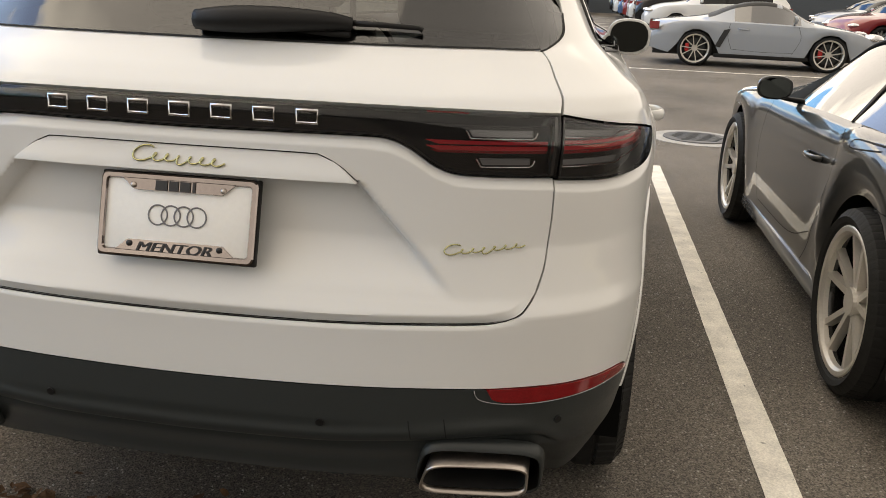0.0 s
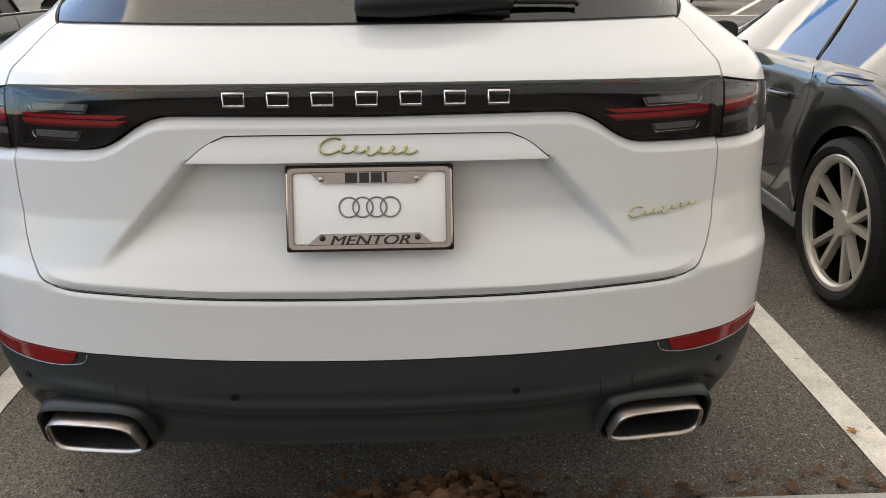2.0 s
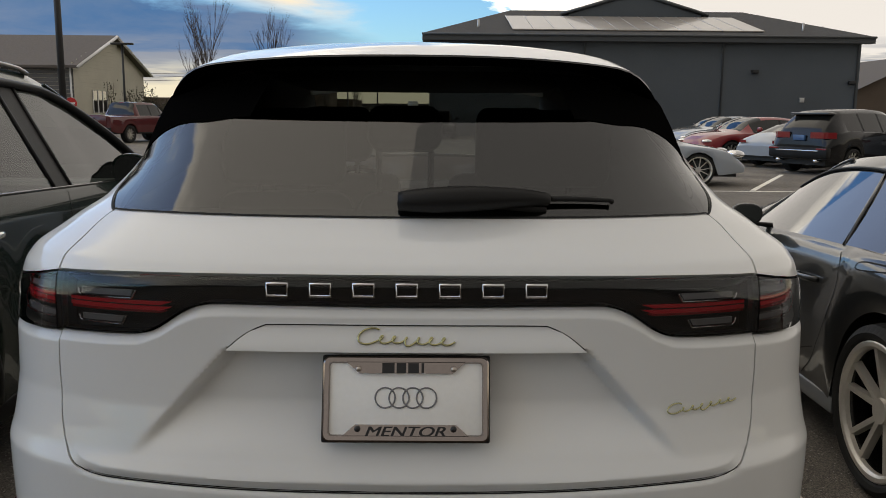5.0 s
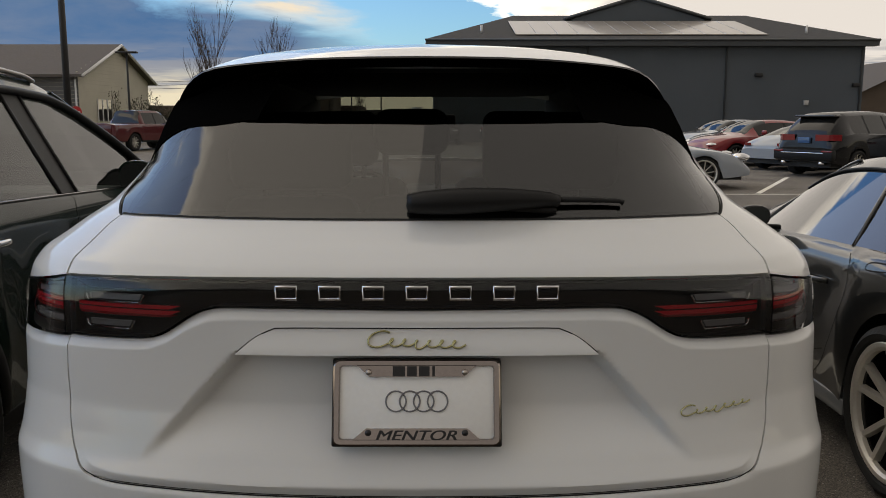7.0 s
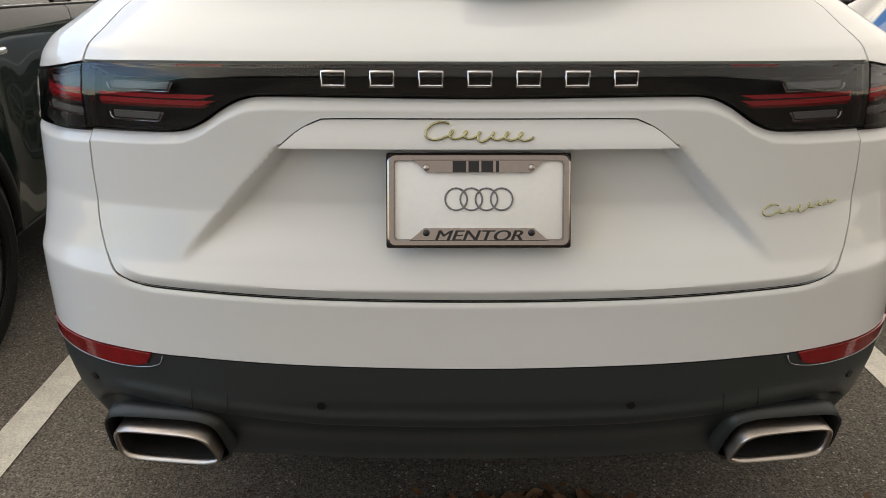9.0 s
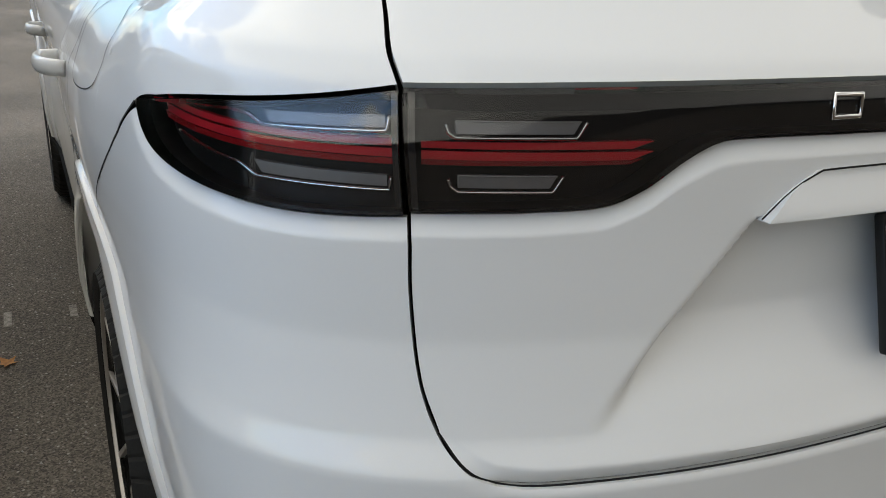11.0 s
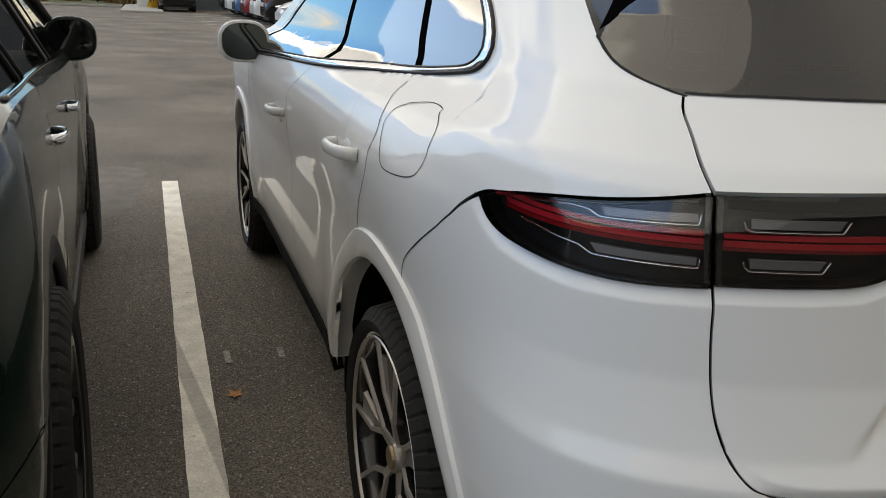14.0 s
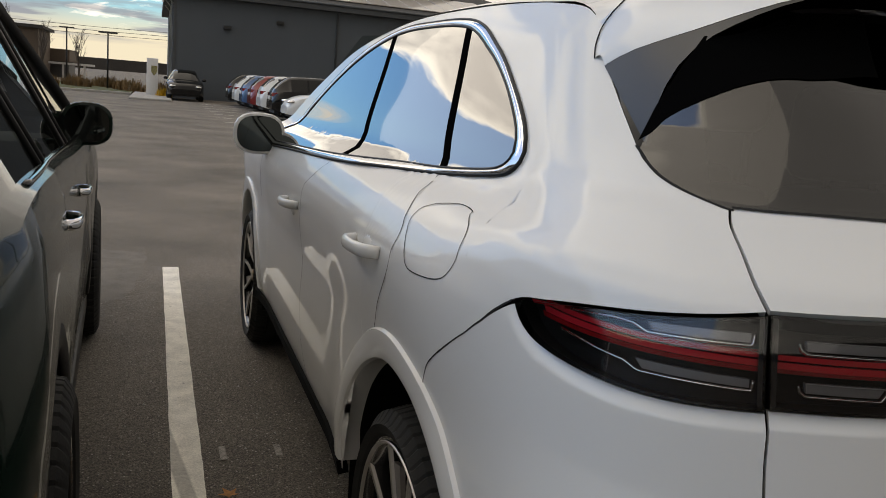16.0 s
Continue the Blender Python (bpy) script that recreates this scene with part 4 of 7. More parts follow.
def panel_geo(G, off=0.0, push=None, flange=0.012, edges="lrtb"):
    """Vertices and faces of a skin panel with edges that turn inward."""
    nu, nv = G.shape[:2]
    if G[-1, nv // 2, 0] < G[0, nv // 2, 0]:
        G = G[::-1]
    P, Nn = [], []
    for i in range(nu):
        for j in range(nv):
            p, n = skin(G[i, j], off, push)
            P.append(p)
            Nn.append(n)
    F = grid_faces(nu, nv)
    if flange:
        sides = {"b": [i * nv for i in range(nu)], "t": [i * nv + nv - 1 for i in range(nu)][::-1], "l": [j for j in range(nv)][::-1], "r": [(nu - 1) * nv + j for j in range(nv)]}
        for k in edges:
            prev = None
            for a in sides[k]:
                P.append(P[a] - Nn[a] * flange)
                b = len(P) - 1
                if prev:
                    F.append((prev[0], prev[1], b, a))
                prev = (a, b)
    return P, F


def panel(name, G, mat, parent, off=0.0, push=None, flange=0.012, edges="lrtb", label=""):
    P, F = panel_geo(G, off, push, flange, edges)
    ob = mesh(name, P, F, mat, parent, label)
    ob.data.set_sharp_from_angle(angle=radians(40))
    return ob


def mirror_uz(c):
    return [(-u, z) for u, z in c]


def both(half):
    """A curve from the car's middle outwards, made whole from side to side."""
    return [(-u, z) for u, z in reversed(half)] + list(half)[1 if half[0][0] == 0 else 0:]


def joined(name, geos, mat, parent, label=""):
    bm = bmesh.new()
    for P, F in geos:
        vs = [bm.verts.new(p) for p in P]
        for f in F:
            try:
                bm.faces.new([vs[i] for i in f])
            except ValueError:
                pass
    bmesh.ops.remove_doubles(bm, verts=bm.verts, dist=0.0006)
    me = bpy.data.meshes.new(name)
    bm.to_mesh(me)
    bm.free()
    me.materials.append(mat)
    me.shade_smooth()
    me.set_sharp_from_angle(angle=radians(40))
    ob = new(name, me)
    ob.parent = parent
    if label:
        tagged(ob, label)
    return ob


def seam(name, curve, parent, width=0.004, n=60, off=0.0008, mat=None, rounded=True):
    """A shut line: a narrow dark strip that follows the skin."""
    C = resample(curve, n, rounded)
    P = [skin(c, off)[0] for c in C]
    Nn = [skin(c)[1] for c in C]
    V, F = [], []
    for i in range(n):
        d = (P[min(i + 1, n - 1)] - P[max(i - 1, 0)]).normalized()
        s = Nn[i].cross(d).normalized() * width / 2
        V += [P[i] - s, P[i] + s]
    F = [(2 * i, 2 * i + 1, 2 * i + 3, 2 * i + 2) for i in range(n - 1)]
    return mesh(name, V, F, mat or SEAM, parent, smooth=False)


suv = thing("sport_utility_car", "white sport utility car backed up to the kerb", "car")

STRIP_TOP = [at_x(0, 1.160), at_x(.3, 1.160), at_x(.55, 1.157), at_x(.7225, 1.151)]
STRIP_BOT = [at_x(0, 1.104), at_x(.2, 1.106), at_x(.36, 1.107), at_x(.41, 1.103), at_x(.45, 1.086), at_x(.495, 1.057), at_x(.535, 1.042), at_x(.60, 1.038), at_x(.7215, 1.035)]
GATE_SIDE = [at_x(.700, .812), at_x(.7125, .865), at_x(.7185, .95), at_x(.7205, 1.031)]
GATE_LOW = [at_x(0, .745), at_x(.28, .748), at_x(.51, .754), at_x(.61, .756), at_x(.652, .7625), at_x(.680, .779), at_x(.700, .812)]
WIN_LOW = [at_x(0, 1.2605), at_x(.3, 1.261), at_x(.55, 1.2605), at_x(.62, 1.2590), at_x(.667, 1.2585)]


def shift(curve, dz):
    return [(u, z + dz) for u, z in curve]


def low_z(x):
    return float(np.interp(abs(x), (0, .28, .51, .61, .652, .68, .70), (.745, .748, .754, .756, .7625, .779, .812)))


def strip_z(x):
    return float(np.interp(abs(x), (0, .36, .41, .45, .495, .535, .60, .72), (1.102, 1.103, 1.099, 1.082, 1.053, 1.038, 1.034, 1.031)))


def gate_push(x, y, z):
    """Plate recess and lower fold of the gate (along y), and the rolled edge under the lamps (inward)."""
    ax = abs(x)
    d = 0.0
    if z < 1.021:
        xe = 0.350 + (1.018 - z) * 0.92
        d += 0.040 * smoothstep((z - 0.790) / 0.12) * smoothstep((xe - ax) / 0.035 + 0.25)
    zc = low_z(x) + 0.019
    if z < zc:
        d += (zc - z) * 0.62 * smoothstep((.70 - ax) / .07)
    roll = max(0.0, z - (strip_z(x) - 0.020)) * 0.55
    return d, roll


def bumper_push(x, y, z):
    """Rolled edge under the outer lamps and along the top of the bumper."""
    edge_z = float(np.interp(y, (.19, .246, .304, .384, .454, .50, .53), (1.027, 1.0225, 1.023, 1.029, 1.040, 1.058, 1.083)))
    roll = max(0.0, z - (edge_z - 0.020)) * 0.55 * smoothstep((.56 - y) / .05)
    if abs(x) < .70:
        roll += max(0.0, z - (low_z(x) - 0.008)) * 0.8 * smoothstep((.70 - abs(x)) / .05)
    return 0.0, roll


gate = panel("tailgate", coons(both(GATE_LOW), both(shift(STRIP_BOT, -0.004)), mirror_uz(GATE_SIDE), GATE_SIDE, 181, 110), WHITE, suv, push=gate_push)
seam("gate_seam", both([(u, z - .002) for u, z in GATE_LOW]), gate, 0.0032, 160, -0.0075)
panel("tailgate_upper", ruled(both(shift(STRIP_TOP, 0.004)), both(WIN_LOW), 91, 22), WHITE, gate)

# handle flap over the plate
def flap_push(x, y, z):
    return -0.013 * smoothstep((1.066 - z) / 0.05), 0.0


FLAP_T = [at_x(0, 1.068), at_x(.25, 1.068), at_x(.285, 1.063), at_x(.318, 1.046), at_x(.352, 1.0185)]
panel("handle_flap", ruled(both([at_x(t, 1.0175) for t in np.linspace(0, .352, 9)]), both(FLAP_T), 61, 9), WHITE, gate, off=0.003, push=flap_push, flange=0.035)
seam("flap_seam", both(FLAP_T), gate, 0.0024, 80, 0.0045)

# lamp strip: black backing, red bar, bright outlines and the clear cover
strip = panel("lamp_strip", ruled(both(STRIP_BOT), both(STRIP_TOP), 161, 8), LAMP_BLACK, gate, off=-0.046, flange=-0.045)
cover = panel("strip_cover", ruled(both(shift(STRIP_BOT, 0.001)), both(shift(STRIP_TOP, -0.001)), 161, 10), LAMP_COVER, strip, off=0.001, flange=0.012)
cover.visible_shadow = False


def bar_outline(name, pts, parent, off, r=0.0021, mat=None):
    P = [skin(c, off)[0] for c in resample(pts, 60, False)]
    return tube(name, P, r, mat or CHROME, parent, seg=6, up=(0, -1, 0))


for e in (-1, 1):
    sgn = mirror_uz if e < 0 else (lambda c: c)
    # inner lamps on the gate
    for lo, hi in ((1.083, 1.0915), (1.0945, 1.1025)):
        panel("red_bar", ruled(sgn([at_x(.500, lo), at_x(.712, lo)]), sgn([at_x(.475, hi), at_x(.712, hi)]), 24, 3), RED_BAR, strip, off=-0.024, flange=0.010)
    panel("red_glow_bar", ruled(sgn([at_x(.50, 1.078), at_x(.712, 1.077)]), sgn([at_x(.485, 1.0835), at_x(.712, 1.0835)]), 24, 3), RED_LENS, strip, off=-0.027, flange=0.008)
    for z0, z1, x0, x1 in ((1.107, 1.123, .556, .680), (1.052, 1.068, .578, .678)):
        # a bright hook below and beside each clear bar
        bar_outline("light_outline", sgn([at_x(x0 - .004, z1), at_x(x0 + .006, z0), at_x(x1, z0), at_x(x1 + .007, z0 + .005), at_x(x1 + .009, z1 - .003)]), strip, -0.021)
        panel("light_bar", ruled(sgn([at_x(x0 + .009, z0 + .004), at_x(x1 - .002, z0 + .004)]), sgn([at_x(x0 + .002, z1), at_x(x1, z1)]), 12, 3), LAMP_BAR, strip, off=-0.022, flange=0.010)
        bar_outline("light_rim", sgn([at_x(x0 + .002, z1), at_x(x1, z1), at_x(x1 - .001, z0 + .004)]), strip, -0.0215, 0.0010, LAMP_GREY)
    panel("lamp_end", ruled(sgn([at_x(.7135, 1.037), at_x(.7195, 1.037)]), sgn([at_x(.7135, 1.149), at_x(.7195, 1.149)]), 3, 10), BLACK_GLOSS, strip, off=-0.006, flange=0.012)
    # outer lamp on the quarter
    LT = [at_x(.7265, 1.149), at_y(.250, 1.137), at_y(.302, 1.1265), at_y(.373, 1.117), at_y(.45, 1.104), at_y(.528, 1.090)]
    LB = [at_x(.7265, 1.031), at_y(.246, 1.0265), at_y(.304, 1.027), at_y(.384, 1.033), at_y(.454, 1.044), at_y(.497, 1.062), at_y(.527, 1.088)]
    lamp = panel("tail_lamp", ruled(sgn(LB), sgn(LT), 61, 12), LAMP_BLACK, suv, off=-0.040, flange=-0.039)
    cv = panel("lamp_cover", ruled(sgn(shift(LB, .001)), sgn(shift(LT, -.001)), 61, 12), LAMP_COVER, lamp, off=0.0015, flange=0.016)
    cv.visible_shadow = False
    for d0, d1 in ((0.0, 0.0085), (0.0115, 0.0195), (-0.007, -0.001)):
        panel("red_bar", ruled(sgn([at_x(.730, 1.084 + d0), at_y(.30, 1.083 + d0), at_y(.40, 1.084 + d0), at_y(.47, 1.087 + d0)]), sgn([at_x(.730, 1.084 + d1), at_y(.30, 1.083 + d1), at_y(.40, 1.084 + d1), at_y(.478, 1.088 + d1)]), 30, 3),
              RED_BAR if d0 >= 0 else RED_LENS, lamp, off=-0.020, flange=0.010)
    panel("red_corner", ruled(sgn([at_y(.425, 1.104), at_y(.492, 1.094)]), sgn([at_y(.425, 1.1085), at_y(.500, 1.0985)]), 14, 4), RED_BAR, lamp, off=-0.012, flange=0.012)
    panel("red_glow", ruled(sgn([at_x(.735, 1.104), at_y(.30, 1.101), at_y(.43, 1.100)]), sgn([at_x(.735, 1.107), at_y(.30, 1.104), at_y(.43, 1.105)]), 24, 3), RED_LENS, lamp, off=-0.026, flange=0.008)
    bar_outline("light_outline", sgn([at_x(.738, 1.126), at_x(.741, 1.111), at_y(.300, 1.106), at_y(.318, 1.114), at_y(.345, 1.115), at_y(.415, 1.108)]), lamp, -0.016)
    bar_outline("light_outline", sgn([at_x(.738, 1.066), at_x(.740, 1.052), at_y(.300, 1.051), at_y(.318, 1.060), at_y(.355, 1.064), at_y(.425, 1.074)]), lamp, -0.016)
    panel("light_bar", ruled(sgn([at_x(.742, 1.1145), at_y(.295, 1.1095)]), sgn([at_x(.742, 1.126), at_y(.305, 1.120)]), 16, 3), LAMP_BAR, lamp, off=-0.018, flange=0.010)
    panel("light_bar", ruled(sgn([at_x(.742, 1.0555), at_y(.295, 1.0545)]), sgn([at_x(.742, 1.066), at_y(.305, 1.066)]), 16, 3), LAMP_BAR, lamp, off=-0.018, flange=0.010)
    panel("lamp_end", ruled(sgn([at_x(.7285, 1.036), at_x(.7335, 1.036)]), sgn([at_x(.7285, 1.146), at_x(.7335, 1.146)]), 3, 10), BLACK_GLOSS, lamp, off=-0.006, flange=0.012)

# bumper: white upper skin in one piece, grey lower part
DARK_LINE = [at_x(0, .612), at_x(.28, .616), at_x(.50, .620), at_x(.594, .619)]
geos = [panel_geo(coons(both(DARK_LINE), both([(u, z - .0035) for u, z in GATE_LOW[:5]]), [(-at_x(.594, .619)[0], .619), (-at_x(.652, .7590)[0], .7590)], [at_x(.594, .619), at_x(.652, .7590)], 91, 26), push=bumper_push, edges="tb")]
for e in (1, -1):
    sgn = mirror_uz if e < 0 else (lambda c: c)
    inner = [at_x(.594, .619), at_x(.652, .7590), at_x(.6825, .7765), at_x(.7035, .812), at_x(.716, .865), at_x(.722, .95), at_x(.7240, 1.027)]
    low = [at_x(.594, .619), at_x(.70, .619), at_x(.774, .617), at_x(.836, .617), at_y(.281, .615), at_y(.33, .600), at_y(.365, .560), at_y(.385, .520), at_y(.426, .503), at_y(.50, .475), at_y(ARCH_C - ARCH_R * math.cos(radians(11)), HUB_Z + ARCH_R * math.sin(radians(11)))]
    up = [at_x(.7240, 1.027), at_y(.246, 1.0225), at_y(.304, 1.023), at_y(.384, 1.029), at_y(.454, 1.040), at_y(.500, 1.058), at_y(.530, 1.083)]
    out = [at_y(ARCH_C - ARCH_R * math.cos(radians(w)), HUB_Z + ARCH_R * math.sin(radians(w))) for w in (11, 24, 37, 50, 64)] + [at_y(.836, .82), at_y(.815, .868), at_y(.775, .915), at_y(.64, 1.010), at_y(.530, 1.083)]
    D0 = np.vstack([resample(inner[:2], 26), resample(inner[1:], 75)[1:]])
    C0, C1, D1 = resample(low, 50), resample(up, 50), resample(out, 100)
    S_, T_ = np.linspace(0, 1, 50)[:, None, None], np.linspace(0, 1, 100)[None, :, None]
    G = (1 - T_) * C0[:, None] + T_ * C1[:, None] + (1 - S_) * D0[None] + S_ * D1[None] - ((1 - S_) * (1 - T_) * C0[0] + S_ * (1 - T_) * C0[-1] + (1 - S_) * T_ * C1[0] + S_ * T_ * C1[-1])
    if e < 0:
        G = (G * np.array((-1, 1)))[::-1]
    P, F = panel_geo(G, push=bumper_push, edges="tbl" if e < 0 else "tbr")
    geos.append((P, F))
    # the inner edge turns inward beside the gate
    V2, F2 = [], []
    for uz in D0[24:]:
        p_, n_ = skin((e * uz[0], uz[1]), 0.0, bumper_push)
        V2 += [p_, p_ - n_ * .03]
    F2 = [(2 * i, 2 * i + 1, 2 * i + 3, 2 * i + 2) if e > 0 else (2 * i, 2 * i + 2, 2 * i + 3, 2 * i + 1) for i in range(len(V2) // 2 - 1)]
    mesh("bumper_return", V2, F2, WHITE, suv)
bumper = joined("rear_bumper", geos, WHITE, suv)


def groove_z(x):
    """Height of the groove that runs across the lower bumper and over the exhaust tips."""
    return float(np.interp(abs(x), (0, .30, .50, .60, .68, .735, .77), (.484, .489, .503, .511, .511, .500, .470)))


def dark_push(x, y, z):
    zc = groove_z(x)
    side = 1 - smoothstep((abs(x) - 0.74) / 0.05)
    d = (0.016 * smoothstep((zc - z) / 0.012) + 0.010 * smoothstep((zc - 0.02 - z) / 0.06)) * side
    d -= 0.007 * math.exp(-((z - zc - 0.016) / 0.016) ** 2) * side
    return d, 0.0


dk_top = both([(u, z - .003) for u, z in (DARK_LINE + [at_x(.70, .619), at_x(.774, .617), at_x(.836, .617), at_y(.281, .615), at_y(.33, .600), at_y(.365, .560), at_y(.385, .520), at_y(.426, .503), at_y(.50, .475), at_y(ARCH_C - ARCH_R * math.cos(radians(11)), HUB_Z + ARCH_R * math.sin(radians(11)))])])
dk_bot = both([at_x(0, .360), at_x(.2, .361), at_x(.37, .364), at_x(.43, .360), at_x(.485, .352), at_x(.56, .346), at_x(.66, .340), at_x(.78, .325), at_y(.36, .318), at_y(.50, .320), at_y(.58, .33)])
lower = panel("lower_bumper", ruled(dk_bot, dk_top, 201, 70), GREY_PLASTIC, bumper, push=dark_push, flange=0.02, label="dark grey plastic lower bumper")
for e in (-1, 1):
    sgn = mirror_uz if e < 0 else (lambda c: c)
    panel("reflector", ruled(sgn([at_x(.632, .596), at_x(.652, .589), at_x(.70, .584), at_x(.771, .585), at_x(.834, .590), at_y(.26, .594), at_y(.325, .592)]),
                             sgn([at_x(.620, .617), at_x(.66, .6175), at_x(.72, .616), at_x(.78, .615), at_x(.836, .615), at_y(.281, .613), at_y(.33, .598)]), 41, 6), RED_LENS, bumper, off=0.004, flange=0.012)
    trim = [at_x(.596, .616), at_x(.604, .598), at_x(.64, .587), at_x(.70, .582), at_x(.771, .583), at_x(.834, .588), at_y(.26, .592), at_y(.325, .590)]
    tube("reflector_trim", [skin(c, .004)[0] for c in resample(sgn(trim), 40)], .0011, LAMP_GREY, bumper, seg=6)
    for x in (.293, .765):
        p, n = skin(at_x(e * x, .533), 0.0, dark_push)
        bm = bmesh.new()
        bmesh.ops.create_cone(bm, cap_ends=True, segments=20, radius1=.0095, radius2=.0085, depth=.006, matrix=Matrix.Translation(p) @ Vector(n).to_track_quat("Z", "Y").to_matrix().to_4x4())
        part("parking_sensor", bm, BLACK_PLASTIC, lower)
    for x in (.475, .545):
        seam("cover_seam", [at_x(e * x, groove_z(x) + .006), at_x(e * x * .99, groove_z(x) + .050)], lower, 0.0022, 12, 0.0075, rounded=False)
    for x in (.11, .30):
        p, n = skin(at_x(e * x, .364), 0.0, dark_push)
        bm = bmesh.new()
        vs = [bm.verts.new(Vector((p.x, p.y, p.z)) + Vector(d)) for d in ((-.006, -.004, .02), (.006, -.004, .02), (-.018, .002, -.004), (.018, .002, -.004), (0, .10, -.014), (0, .10, .02))]
        for f in ((0, 1, 3, 2), (2, 3, 4), (0, 2, 4, 5), (1, 5, 4, 3), (0, 5, 1)):
            bm.faces.new([vs[i] for i in f])
        part("diffuser_fin", bm, GREY_PLASTIC, lower)
    # exhaust tip: a slanted rounded tube with a dark mouth, in its recess
    ring = []
    for k in range(40):
        w = 2 * math.pi * k / 40
        c, s = math.cos(w), math.sin(w)
        q = (abs(c) ** 5 + abs(s) ** 5) ** (-1 / 5)
        ring.append((q * c, q * s))

    def loop(cx, cy, cz, hx, hz, slant=0.0):
        return [Vector((e * (cx + hx * a + 0.007 * b * (1 - a)), cy + slant * b + 0.027 * (a + 1), cz + hz * b - 0.008 * a)) for a, b in ring]

    rings = [loop(.610, .056, 0.423, .100, .0375, -.012), loop(.610, .034, 0.423, .102, .040, -.014), loop(.610, .038, 0.423, .106, .044, -.014), loop(.611, .10, 0.424, .105, .043, -.008), loop(.612, .30, 0.428, .10, .04)]
    V, F = [p for r_ in rings for p in r_], []
    for i in range(len(rings) - 1):
        F += [(i * 40 + k, i * 40 + (k + 1) % 40, (i + 1) * 40 + (k + 1) % 40, (i + 1) * 40 + k) for k in range(40)]
    tip = mesh("exhaust_tip", V, F, STEEL, suv, flip=e < 0)
    inner_r = [loop(.610, .0555, 0.423, .1002, .0377, -.012), loop(.612, .20, 0.428, .09, .03)]
    V = [p for r_ in inner_r for p in r_]
    F = [(k, 40 + k, 40 + (k + 1) % 40, (k + 1) % 40) for k in range(40)] + [tuple(range(40, 80))]
    mesh("exhaust_mouth", V, F, INTERIOR, tip)
    rec = [loop(.616, 0.068, 0.427, .121, .057, -.02), loop(.616, 0.062, 0.427, .124, .060, -.02), loop(.616, 0.110, 0.427, .130, .066, -.02)]
    rec2 = [loop(.616, 0.069, 0.427, .1215, .0575, -.02), loop(.616, 0.190, 0.427, .11, .050)]
    V = [p for r_ in rec for p in r_]
    F = []
    for i in range(2):
        F += [(i * 40 + k, i * 40 + (k + 1) % 40, (i + 1) * 40 + (k + 1) % 40, (i + 1) * 40 + k) for k in range(40)]
    mesh("exhaust_surround", V, F, GREY_PLASTIC, lower)
    V = [p for r_ in rec2 for p in r_]
    F = [(k, 40 + k, 40 + (k + 1) % 40, (k + 1) % 40) for k in range(40)] + [tuple(range(40, 80))]
    mesh("exhaust_recess", V, F, INTERIOR, lower)

seam("bumper_groove", both([at_x(x, groove_z(x) - .0015) for x in np.linspace(0, .76, 30)]), lower, 0.0045, 160, -0.004)

